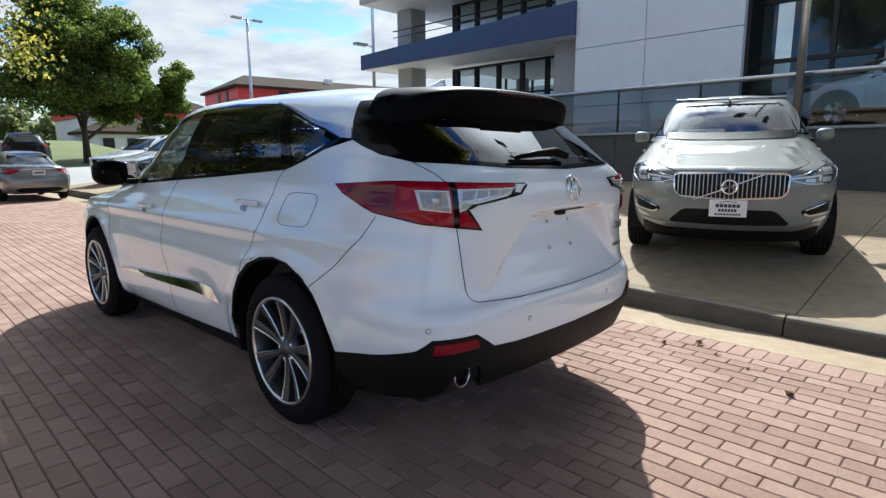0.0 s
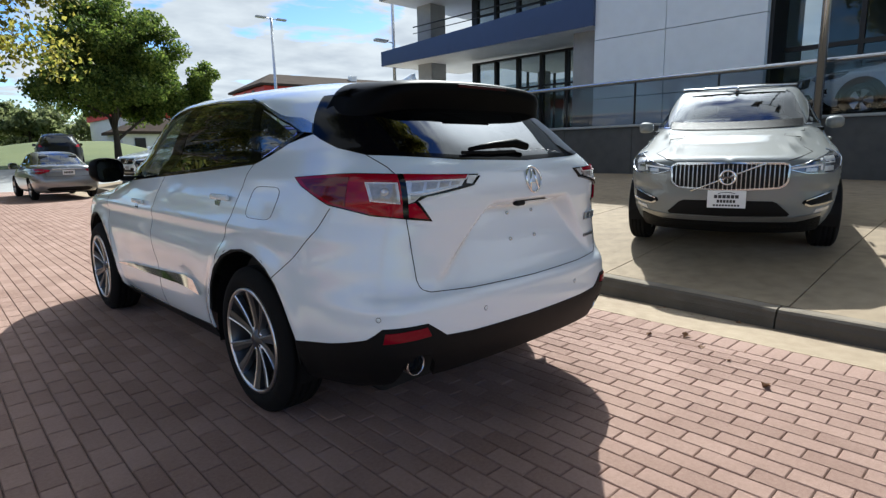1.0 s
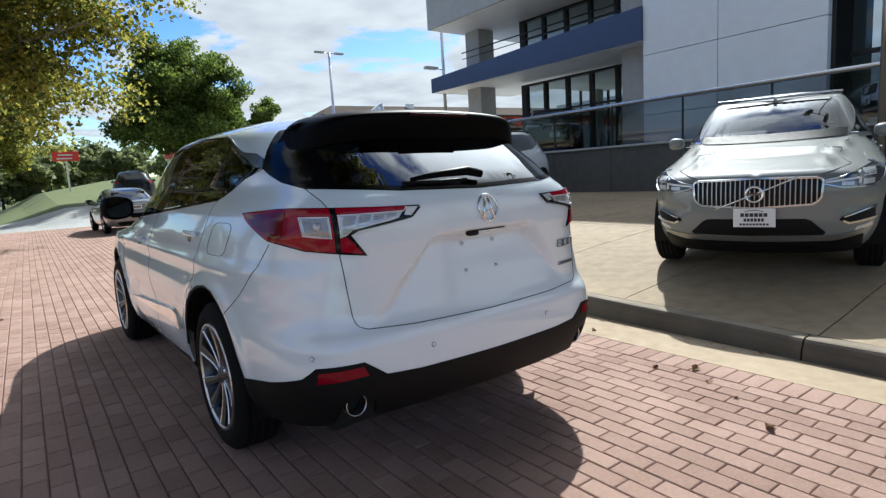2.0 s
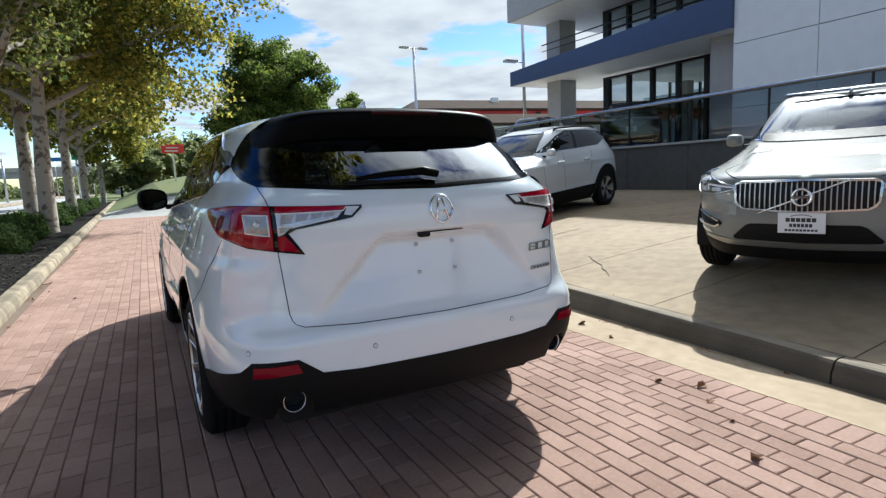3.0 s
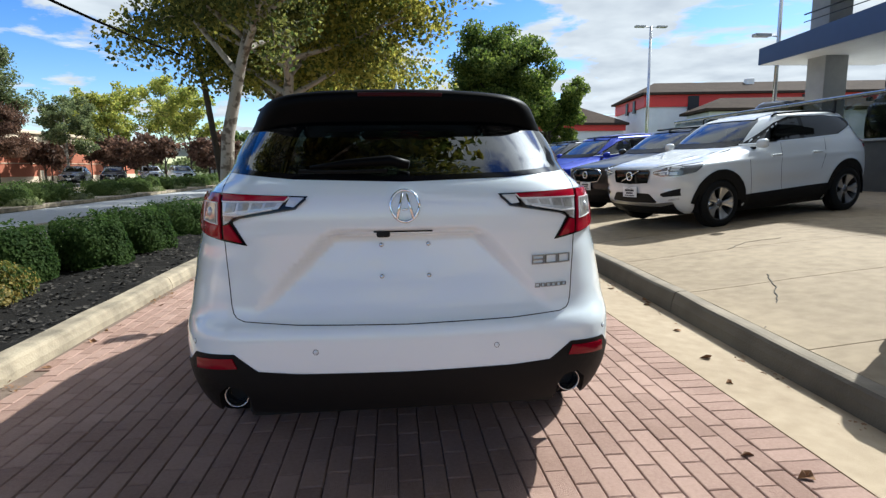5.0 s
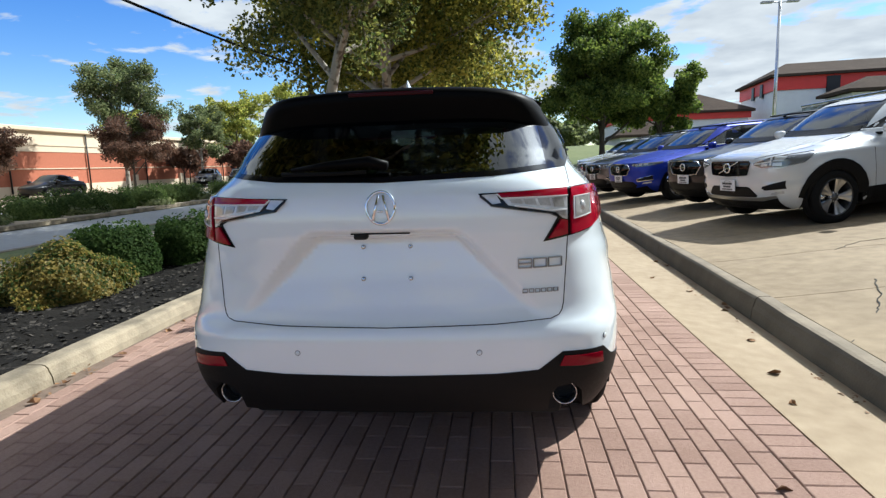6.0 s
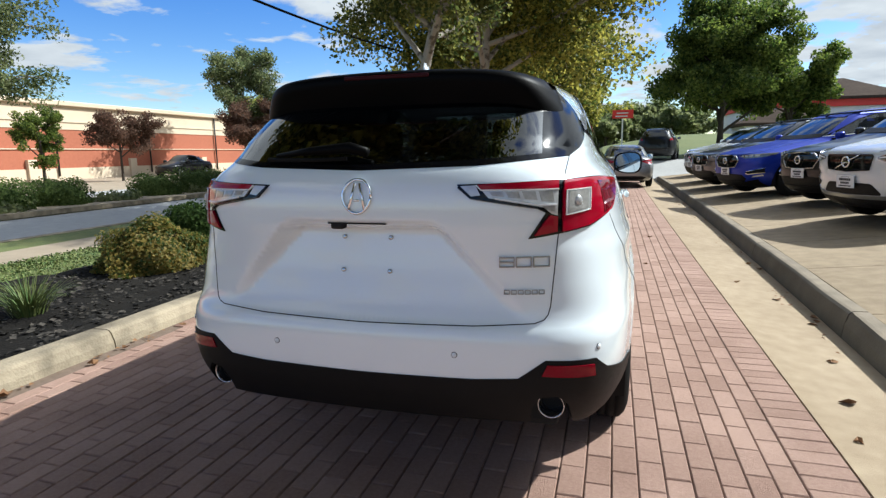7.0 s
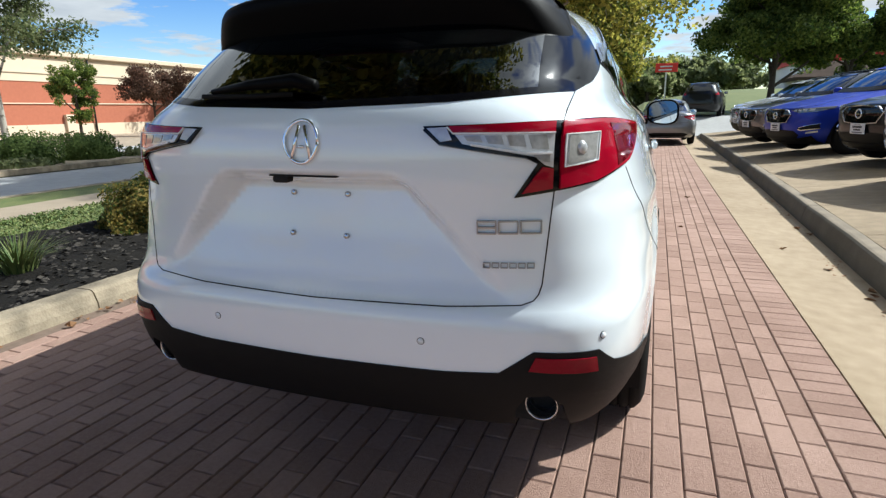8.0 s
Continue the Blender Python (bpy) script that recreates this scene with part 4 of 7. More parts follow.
    sp = arr("spoiler", vs, fs, SATIN, car, "black roof spoiler")
    b = box(-0.17, 0.17, 0.313, 0.33, 1.560, 1.574, 0.003)
    part("brake_light", b, BRAKEDARK, sp, "dark red high brake light")
    # lamps
    for s in (1, -1):
        base = [("r", 0.346, 1.176), ("r", 0.5, 1.180), ("r", 0.66, 1.186), ("r", 0.76, 1.190), ("s", 0.40, 1.188), ("s", 0.66, 1.172), ("s", 0.60, 1.135), ("s", 0.42, 1.062), ("r", 0.76, 1.025), ("r", 0.66, 1.010), ("r", 0.575, 0.998), ("r", 0.628, 1.082), ("r", 0.600, 1.096), ("r", 0.39, 1.130)]
        tl = S.patch("tail_lamp", base, PIANO, car, "red and clear wedge tail lamp", off=0.004, step=st, side=s, thick=0.02)
        S.patch("red_lens", [("r", 0.415, 1.173), ("r", 0.5, 1.176), ("r", 0.660, 1.181), ("r", 0.660, 1.158), ("r", 0.425, 1.158)], REDLENS, tl, off=0.012, step=st, side=s, thick=0.012)
        S.patch("red_lens", [("r", 0.592, 1.010), ("r", 0.660, 1.020), ("r", 0.660, 1.070), ("r", 0.638, 1.076)], REDLENS, tl, off=0.012, step=st, side=s, thick=0.012)
        S.patch("clear_lens", [("r", 0.43, 1.155), ("r", 0.660, 1.155), ("r", 0.660, 1.073), ("r", 0.642, 1.080), ("r", 0.62, 1.100), ("r", 0.45, 1.133)], CLEARLENS, tl, off=0.010, step=st, side=s, thick=0.012)
        for x0, zb in ((0.452, 1.140), (0.502, 1.134), (0.552, 1.128), (0.602, 1.120)):
            S.patch("lamp_cell", [("r", x0, 1.152), ("r", x0 + 0.040, 1.152), ("r", x0 + 0.047, zb - 0.004), ("r", x0 + 0.010, zb)], LAMPCLEAR, tl, off=0.0115, step=st, side=s, thick=0.004)
        S.patch("lamp_cell", [("r", 0.612, 1.104), ("r", 0.652, 1.104), ("r", 0.652, 1.086), ("r", 0.640, 1.088)], LAMPCLEAR, tl, off=0.0115, step=st, side=s, thick=0.004)
        S.line("lamp_edge", [("r", 0.470, 1.131), ("r", 0.60, 1.108), ("r", 0.655, 1.108)], 0.006, PLATEW, tl, off=0.0125, height=0.003, side=s)
        S.patch("clear_lens", [("r", 0.358, 1.170), ("r", 0.408, 1.172), ("r", 0.424, 1.142), ("r", 0.395, 1.138)], CLEARLENS, tl, off=0.010, step=st, side=s, thick=0.012)
        S.patch("red_lens", [("r", 0.677, 1.181), ("r", 0.76, 1.184), ("s", 0.40, 1.182), ("s", 0.645, 1.168), ("s", 0.59, 1.137), ("s", 0.42, 1.068), ("r", 0.76, 1.031), ("r", 0.677, 1.018)], REDLENS, tl, off=0.011, step=st, side=s, thick=0.012)
        S.patch("clear_lens", [("r", 0.684, 1.152), ("r", 0.755, 1.154), ("r", 0.755, 1.084), ("r", 0.684, 1.074)], CLEARLENS, tl, off=0.0125, step=st, side=s, thick=0.004)
        S.patch("smoked_lens", [("s", 0.33, 1.172), ("s", 0.60, 1.162), ("s", 0.55, 1.130), ("s", 0.40, 1.075), ("s", 0.33, 1.060)], REDDARK, tl, off=0.0125, step=st, side=s, thick=0.004)
        S.line("lamp_edge", [("r", 0.352, 1.166), ("r", 0.392, 1.134), ("r", 0.600, 1.100), ("r", 0.626, 1.086)], 0.007, PIANO, tl, off=0.012, height=0.003, side=s)
        S.line("lamp_edge", [("r", 0.410, 1.172), ("r", 0.426, 1.157), ("r", 0.66, 1.157)], 0.004, PLATEW, tl, off=0.012, height=0.002, side=s)
        S.line("lamp_edge", [("r", 0.684, 1.152), ("r", 0.755, 1.154), ("r", 0.755, 1.084), ("r", 0.684, 1.074)], 0.004, PLATEW, tl, off=0.013, height=0.002, side=s, closed=True)
        S.patch("lamp_cell", [("r", 0.69, 1.148), ("r", 0.749, 1.149), ("r", 0.749, 1.089), ("r", 0.69, 1.080)], LAMPCLEAR, tl, off=0.0145, step=st, side=s, thick=0.003)
        bp, bn = S.at(S.turn("r", 0.719, 1.117) * s, 1.117), S.normal(S.turn("r", 0.719, 1.117) * s, 1.117)
        vs, fs = tube_arrays([Vector(bp), Vector(bp) + Vector(bn) * 0.016, Vector(bp) + Vector(bn) * 0.021], [0.019, 0.017, 0.009], 18)
        arr("bulb", vs, fs, CLEARLENS, tl)
        # side windows
        dlo = [("s", 3.34, 1.098), ("s", 2.9, 1.112), ("s", 2.36, 1.146), ("s", 1.75, 1.184), ("s", 1.09, 1.230), ("s", 0.92, 1.300), ("s", 0.755, 1.366), ("s", 0.85, 1.402), ("s", 1.10, 1.472), ("s", 1.38, 1.525), ("s", 1.9, 1.553), ("s", 2.3, 1.542), ("s", 2.62, 1.472), ("s", 3.0, 1.305)]
        frame_in = [("s", 3.24, 1.118), ("s", 2.9, 1.127), ("s", 2.34, 1.160), ("s", 2.23, 1.535), ("s", 2.36, 1.53), ("s", 2.60, 1.462), ("s", 2.97, 1.300)]
        rear_in = [("s", 2.17, 1.171), ("s", 1.75, 1.197), ("s", 1.13, 1.240), ("s", 1.30, 1.503), ("s", 1.42, 1.520), ("s", 1.9, 1.541), ("s", 2.10, 1.538)]
        quart_in = [("s", 1.07, 1.250), ("s", 0.94, 1.310), ("s", 0.82, 1.356), ("s", 0.98, 1.420), ("s", 1.235, 1.487)]
        S.line("window_frame", lifted(dlo), 0.022, PIANO, car, off=-0.004, height=0.007, side=s, closed=True)
        S.patch("front_window", lifted(frame_in), DUSKGLASS, car, "tinted front door glass", off=0.001, step=0.05, side=s, thick=0)
        S.patch("rear_window", lifted(rear_in), PRIVACY, car, "dark rear door glass", off=0.001, step=0.05, side=s, thick=0)
        S.patch("quarter_window", lifted(quart_in), PRIVACY, car, "dark rear quarter glass", off=0.001, step=0.05, side=s, thick=0)
        S.patch("pillar_trim", lifted([("s", 2.345, 1.149), ("s", 2.165, 1.160), ("s", 2.09, 1.545), ("s", 2.25, 1.543)]), PIANO, car, off=0.0025, step=0.05, side=s)
        S.patch("pillar_trim", lifted([("s", 1.15, 1.226), ("s", 1.06, 1.240), ("s", 1.22, 1.49), ("s", 1.31, 1.512)]), PIANO, car, off=0.0025, step=0.05, side=s)
        ch = [("s", 1.40, 1.535), ("s", 1.25, 1.513), ("s", 1.0, 1.450), ("s", 0.86, 1.418), ("s", 0.76, 1.400)]
        S.line("chrome_trim", lifted(ch), lambda t: 0.010 + 0.030 * t * t, DULLCHROME, car, off=0.002, height=0.005, side=s)
        S.patch("chrome_trim", [("s", 0.86, 1.404), ("s", 0.76, 1.368), ("s", 0.690, 1.362), ("s", 0.710, 1.405), ("s", 0.80, 1.432), ("s", 0.98, 1.450)], DULLCHROME, car, off=0.006, step=0.03, side=s)
        # seams between the panels
        for seam in ([("s", 2.22, 1.150), ("s", 2.32, 1.0), ("s", 2.39, 0.80), ("s", 2.36, 0.55), ("s", 2.30, 0.30)],
                     [("s", 1.09, 1.228), ("s", 1.10, 1.12), ("s", 1.18, 0.95), ("s", 1.315, 0.76), ("s", 1.335, 0.68)],
                     [("s", 3.40, 1.07), ("s", 3.42, 1.0), ("s", 3.40, 0.80), ("s", 3.30, 0.45)],
                     [("s", 0.745, 0.722), ("s", 0.60, 0.83), ("s", 0.47, 0.955), ("s", 0.41, 1.05)],
                     [("r", 0.685, 1.262), ("r", 0.667, 1.0), ("r", 0.649, 0.768), ("r", 0.642, 0.742), ("r", 0.630, 0.726), ("r", 0.60, 0.715), ("r", 0.4, 0.704), ("r", 0.0, 0.698)],
                     [("s", 0.66, 1.53), ("s", 0.70, 1.56), ("s", 0.80, 1.60)]):
            S.line("panel_gap", seam, 0.0042, DARK, car, off=0.0, height=0.0010, side=s)
        # fuel flap on the left, door handles, sill blade
        for ya, zz, nm in ((1.29, 1.045, "rear"), (2.60, 0.960, "front")):
            S.patch("handle_cup", [("s", ya + 0.03, zz - 0.030), ("s", ya + 0.085, zz - 0.026), ("s", ya + 0.095, zz - 0.008), ("s", ya + 0.07, zz + 0.004), ("s", ya + 0.02, zz + 0.004)], LAMPGREY, car, off=0.001, step=0.03, side=s)
            pp = S.at(S.turn("s", ya, zz), zz)
            b = box(-0.011, 0.011, -0.105, 0.105, -0.015, 0.015, 0.010, 3)
            bmesh.ops.translate(b, vec=(s * (pp[0] + 0.016), ya, zz + 0.018), verts=b.verts)
            part("door_handle", b, body, car, "", True)
        blade = [("s", 1.58, 0.510), ("s", 1.70, 0.572), ("s", 1.86, 0.578), ("s", 2.3, 0.548), ("s", 3.05, 0.502), ("s", 3.22, 0.482), ("s", 2.6, 0.492), ("s", 1.95, 0.512)]
        S.patch("sill_blade", blade, CHROME, car, "chrome blade along the doors", off=0.012, step=0.04, side=s, thick=0.018, lift=lambda P: 0.012 * np.clip((0.575 - P[:, 2]) / 0.07, 0, 1))
        mirror(car, 1.0, 3.10, 1.18, s, SATIN if full else body, CLAD, 0.86)
        wheel(car, s * 0.828, R_YS[0], R_R, 0.256, 0.235, s)
        wheel(car, s * 0.845, R_YS[1], R_R, 0.256, 0.235, s)
        # exhaust pipe
        pr = [(0.039, 0.03), (0.0410, -0.004), (0.0430, -0.010), (0.0460, -0.010), (0.0475, -0.003), (0.0470, 0.010)]
        v2, f2 = lathe_x(pr, 28)
        v2 = [(s * 0.655 + p[1], 0.112 + p[0], 0.413 + p[2]) for p in v2]
        arr("exhaust_tip", v2, [f[::-1] for f in f2], STEEL, car, "chrome exhaust tip")
        v2, f2 = lathe_x([(0.0462, 0.008), (0.045, 0.16), (0.036, 0.16), (0.0388, 0.028)], 24)
        v2 = [(s * 0.655 + p[1], 0.112 + p[0], 0.413 + p[2]) for p in v2]
        arr("exhaust_pipe", v2, [f[::-1] for f in f2], ALLOYDARK, car)
        v2, f2 = lathe_x([(0.0, 0.10), (0.0390, 0.10)], 20)
        v2 = [(s * 0.655 + p[1], 0.058 + p[0], 0.413 + p[2]) for p in v2]
        arr("exhaust_core", v2, f2, DARK, car)
        for sx, sz in ((0.338, 0.606), (0.808, 0.627)):
            a = S.turn("r", sx, sz)
            p, n = S.at(a * s, sz), S.normal(a * s, sz)
            vs, fs = tube_arrays([Vector(p) - Vector(n) * 0.004, Vector(p) + Vector(n) * 0.0012], [0.0106, 0.0106], 16)
            so = arr("parking_sensor", vs, fs, DARK, car)
            vs, fs = tube_arrays([Vector(p), Vector(p) + Vector(n) * 0.0026], [0.0093, 0.0088], 16)
            arr("sensor_face", vs, fs, body, so)
        S.patch("windscreen", [("f", 0.0, 1.10), ("f", 0.64, 1.11), ("f", 0.57, 1.52), ("f", 0.51, 1.575), ("f", 0.0, 1.59)], CABGLASS, car, off=0.001, step=0.08, side=s, thick=0)
    # plate holder screws, camera, badge, lettering
    for x in (-0.089, 0.089):
        for z in (0.869, 0.987):
            p = S.at(S.turn("r", x, z), z)
            n = S.normal(S.turn("r", x, z), z)
            vs, fs = tube_arrays([Vector(p), Vector(p) + Vector(n) * 0.006, Vector(p) + Vector(n) * 0.008], [0.0085, 0.0085, 0.005], 14)
            arr("plate_screw", vs, fs, STEEL, tg)
    b = box(-0.115, 0.100, 0.014, 0.06, 1.0425, 1.0475, 0.0015)
    part("release_slot", b, DARK, tg)
    b = box(-0.105, -0.055, 0.012, 0.05, 1.024, 1.046, 0.008)
    part("rear_camera", b, DARK, tg, "", True)
    badge = [(0.052 * math.cos(a) * (1 - 0.10 * max(0, -math.sin(a))), 0.056 * math.sin(a)) for a in np.linspace(0, 2 * math.pi, 33)[:-1]]

    def on_tail(pts, rad, nm, mat, closed, par):
        P = []
        for x, z in pts:
            a = S.turn("r", x, z + 1.137)
            P.append(Vector(S.at(a, z + 1.137)) + Vector(S.normal(a, z + 1.137)) * 0.005)
        if closed:
            P.append(P[0])
        vs, fs = tube_arrays(P, rad, 8)
        return arr(nm, vs, fs, mat, par)
    eb = on_tail(badge, 0.0052, "badge", CHROME, True, tg)
    on_tail([(-0.030, -0.045), (-0.008, 0.043)], 0.006, "badge_bar", CHROME, False, eb)
    on_tail([(0.030, -0.045), (0.008, 0.043)], 0.006, "badge_bar", CHROME, False, eb)
    on_tail([(-0.010, -0.012), (0.010, -0.012)], 0.004, "badge_bar", CHROME, False, eb)
    # plain raised chrome shapes in place of the model name
    for k, (x0, x1) in enumerate(((0.484, 0.530), (0.538, 0.584), (0.592, 0.640))):
        z0, z1 = 0.906, 0.938
        lb = S.line("letter_bar", [("r", x0, z0), ("r", x1, z0), ("r", x1, z1), ("r", x0, z1)], 0.0050, SLAT, tg, off=0.006, height=0.004, closed=True)
        if k == 0:
            S.line("letter_bar", [("r", x0, (z0 + z1) / 2), ("r", x1, (z0 + z1) / 2)], 0.0050, SLAT, lb, off=0.006, height=0.004)
    for k in range(6):
        x0 = 0.500 + 0.0222 * k
        S.line("letter_bar", [("r", x0, 0.813), ("r", x0 + 0.016, 0.813), ("r", x0 + 0.016, 0.826), ("r", x0, 0.826)], 0.0032, SLAT, tg, off=0.005, height=0.002, closed=True)
    # wiper
    P = [Vector(S.at(S.turn("r", x, z), z)) + Vector(S.normal(S.turn("r", x, z), z)) * h for x, z, h in ((0.02, 1.262, 0.03), (-0.05, 1.275, 0.035), (-0.2, 1.272, 0.028), (-0.34, 1.262, 0.02))]
    vs, fs = tube_arrays(P, [0.017, 0.021, 0.015, 0.008], 10)
    wp = arr("rear_wiper", vs, fs, SATIN, car, "black rear wiper arm")
    P = [Vector(S.at(S.turn("r", x, z), z)) + Vector(S.normal(S.turn("r", x, z), z)) * 0.012 for x, z in ((-0.06, 1.256), (-0.2, 1.253), (-0.38, 1.256))]
    vs, fs = tube_arrays(P, 0.007, 8)
    arr("wiper_blade", vs, fs, RUBBER, wp)
    # fuel flap outline
    fl = []
    for q in np.linspace(0, 2 * math.pi, 37)[:-1]:
        cx, cz = math.cos(q), math.sin(q)
        r = (abs(cx) ** 5 + abs(cz) ** 5) ** -0.2
        fl.append(("s", 0.885 + 0.120 * r * cx - 0.030 * cz, 1.052 + 0.074 * r * cz))
    S.line("fuel_flap_gap", fl, 0.0026, DARK, car, off=0, height=0.0012, side=-1, closed=True)
    # fin
    vs, fs = [], []
    for k, (y, h, w) in enumerate(((1.10, 0.0, 0.03), (1.0, 0.02, 0.033), (0.90, 0.045, 0.028), (0.84, 0.062, 0.016), (0.81, 0.060, 0.010), (0.80, 0.0, 0.022))):
        vs += [(-w, y, 1.615), (-w * 0.45, y, 1.625 + h * 0.7), (0, y, 1.628 + h), (w * 0.45, y, 1.625 + h * 0.7), (w, y, 1.615)]
    for k in range(5):
        for j in range(4):
            q = 5 * k + j
            fs.append((q, q + 1, q + 6, q + 5))
    fs.append((25, 26, 27, 28, 29))
    arr("roof_fin", vs, fs, body, car)
    underbody(car, RL, R_YS, R_R, 0.93, 0.078)
    # the dark lining seen through gaps and glass
    cabin(car, (1.35, 2.35), RW, 1.14, 3.5)
    part("engine_block", box(-0.72, 0.72, 3.35, 4.4, 0.35, 0.90, 0.05), DARK, car)
    part("boot_lining", box(-0.66, 0.66, 0.30, 1.0, 0.45, 0.98, 0.04), DARK, car)
    return car


white_crossover("crossover", "pearl white crossover seen from behind, black roof spoiler", WHITE)


# -- parked cars that face the street --
def nose_shell(L, W, H, style):
    """The skin of a crossover: upright nose, crowned bonnet, raked windscreen; the compact one has a steep tail."""
    k, h = W / 0.95, H / 1.65
    wide = pchip([0.20, 0.28, 0.36, 0.48, 0.60, 0.72, 0.84, 0.95, 1.01, 1.06, 1.14, 1.22, 1.32, 1.42, 1.50, 1.555, 1.59, 1.61],
                 [0.80, 0.865, 0.90, 0.925, 0.94, 0.945, 0.943, 0.93, 0.915, 0.90, 0.868, 0.815, 0.762, 0.714, 0.668, 0.625, 0.57, 0.49])
    if style == "small":
        back = pchip([0.20, 0.28, 0.40, 0.60, 0.90, 1.05, 1.12, 1.22, 1.32, 1.42, 1.50, 1.56, 1.59, 1.61], [0.26, 0.10, 0.03, 0.0, 0.015, 0.04, 0.07, 0.135, 0.21, 0.29, 0.365, 0.43, 0.49, 0.62])
        hood = [(0.20, 0.28), (0.28, 0.13), (0.36, 0.06), (0.48, 0.02), (0.62, 0.0), (0.74, 0.0), (0.84, 0.008), (0.89, 0.025), (0.925, 0.055), (0.955, 0.12), (0.985, 0.27), (1.01, 0.48), (1.04, 0.72), (1.07, 0.95), (1.105, 1.16), (1.145, 1.30), (1.22, 1.42),
                (1.32, 1.58), (1.42, 1.76), (1.50, 1.92), (1.555, 2.06), (1.59, 2.22), (1.61, 2.45)]
    else:
        back = pchip([0.20, 0.28, 0.36, 0.48, 0.60, 0.84, 0.955, 1.06, 1.14, 1.22, 1.32, 1.42, 1.50, 1.555, 1.59, 1.61], [0.30, 0.12, 0.06, 0.02, 0.0, 0.01, 0.02, 0.03, 0.05, 0.08, 0.15, 0.24, 0.33, 0.41, 0.50, 0.63])
        hood = [(0.20, 0.30), (0.28, 0.15), (0.36, 0.07), (0.44, 0.03), (0.52, 0.01), (0.62, 0.0), (0.74, 0.0), (0.83, 0.01), (0.885, 0.03), (0.915, 0.075), (0.945, 0.16), (0.975, 0.32), (1.005, 0.55), (1.035, 0.80), (1.065, 1.04), (1.10, 1.27), (1.145, 1.44), (1.22, 1.58),
                (1.32, 1.76), (1.42, 1.95), (1.50, 2.12), (1.555, 2.27), (1.59, 2.42), (1.61, 2.64)]
    flat = {"slat": 6.2, "small": 7.5}.get(style, 5.6)
    square = pchip([0.2, 0.88, 0.93, 0.97, 1.07, 1.13, 1.22, 1.61], [flat, flat, flat * 0.8, 3.4, 3.2, 3.8, 4.6, 4.4])
    out = []
    for z, d in hood:
        w = float(wide(z)) * (1 + (0.055 if style == "small" else 0.0) * float(ease(1.1, 1.45, z)))
        out.append((z * h, w * k, float(back(z)), L - d, 5.4 if z < 1.1 else 4.8, float(square(z))))

    def folds(x, y, z, c):
        nose = ease(-0.3, -0.6, c)
        q = z / h
        crease = 0.47 + 0.20 * ease(0.95, 1.12, q)
        ridge = 0.10 * np.exp(-((np.abs(x) - crease) / 0.05) ** 2) * ease(0.93, 0.99, q) * (1 - ease(1.09, 1.13, q))
        brow = 0.018 * np.exp(-((q - 0.90) / 0.025) ** 2) - 0.025 * np.exp(-((q - 0.63) / 0.04) ** 2) * ease(0.5, 0.7, np.abs(x))
        y = y + nose * (ridge + brow)
        side = 1 - ease(0.5, 0.85, np.abs(c))
        x = x + side * (0.012 * np.exp(-((q - 0.95) / 0.035) ** 2) - 0.028 * np.exp(-((q - 0.55) / 0.12) ** 2) * ease(L * 0.30, L * 0.40, y) * (1 - ease(L * 0.60, L * 0.70, y)))
        for yc in (L - 0.87, L - 0.87 - (2.70 if style == "small" else 2.86)):
            x = x + side * 0.016 * np.exp(-((np.hypot(y - yc, z - 0.36) - 0.48) / 0.05) ** 2)
        return x, y
    return Shell(out, L * 0.47, 0.08, 0.11, folds)


def side_glass(S, car, H, mat, ya, yb, s, kink=False):
    """Side windows between the pillars, with a dark surround; the compact car's glass rises in a kink at its end."""
    h = H / 1.65
    m = (ya + yb) / 2 + 0.12
    top = [("s", ya + 0.62, 1.50 * h), ("s", ya + 1.2, 1.545 * h), ("s", yb - 1.1, 1.54 * h), ("s", yb - 0.72, 1.46 * h)]
    low = [("s", yb, 1.155 * h), ("s", m, 1.175 * h), ("s", ya + 0.25, 1.20 * h), ("s", ya, 1.27 * h)]
    if kink:
        top = [("s", ya + 0.16, 1.475 * h), ("s", ya + 0.75, 1.53 * h), ("s", yb - 1.0, 1.54 * h), ("s", yb - 0.62, 1.45 * h)]
        low = [("s", yb, 1.16 * h), ("s", m, 1.185 * h), ("s", ya + 0.58, 1.215 * h), ("s", ya + 0.02, 1.39 * h)]
    S.patch("window_surround", low + top, PIANO, car, off=0.002, step=0.08, side=s)
    S.patch("front_window", [("s", yb - 0.12, 1.175 * h), ("s", m + 0.06, 1.195 * h), ("s", m - 0.02, 1.52 * h), ("s", yb - 1.1, 1.522 * h), ("s", yb - 0.70, 1.435 * h)], mat, car, off=0.004, step=0.09, side=s, thick=0)
    if kink:
        S.patch("rear_window", [("s", m - 0.04, 1.198 * h), ("s", ya + 0.62, 1.228 * h), ("s", ya + 0.08, 1.395 * h), ("s", ya + 0.2, 1.465 * h), ("s", ya + 0.75, 1.515 * h), ("s", m - 0.10, 1.524 * h)], PRIVACY, car, off=0.004, step=0.09, side=s, thick=0)
    else:
        S.patch("rear_window", [("s", m - 0.06, 1.198 * h), ("s", ya + 0.55, 1.22 * h), ("s", ya + 0.62, 1.47 * h), ("s", ya + 1.0, 1.52 * h), ("s", m - 0.12, 1.524 * h)], PRIVACY, car, off=0.004, step=0.09, side=s, thick=0)
        S.patch("quarter_window", [("s", ya + 0.48, 1.225 * h), ("s", ya + 0.12, 1.285 * h), ("s", ya + 0.54, 1.445 * h)], PRIVACY, car, off=0.004, step=0.09, side=s, thick=0)
    S.line("window_trim", low[::-1], 0.018, CHROME, car, off=0.003, height=0.004, side=s, step=0.08)


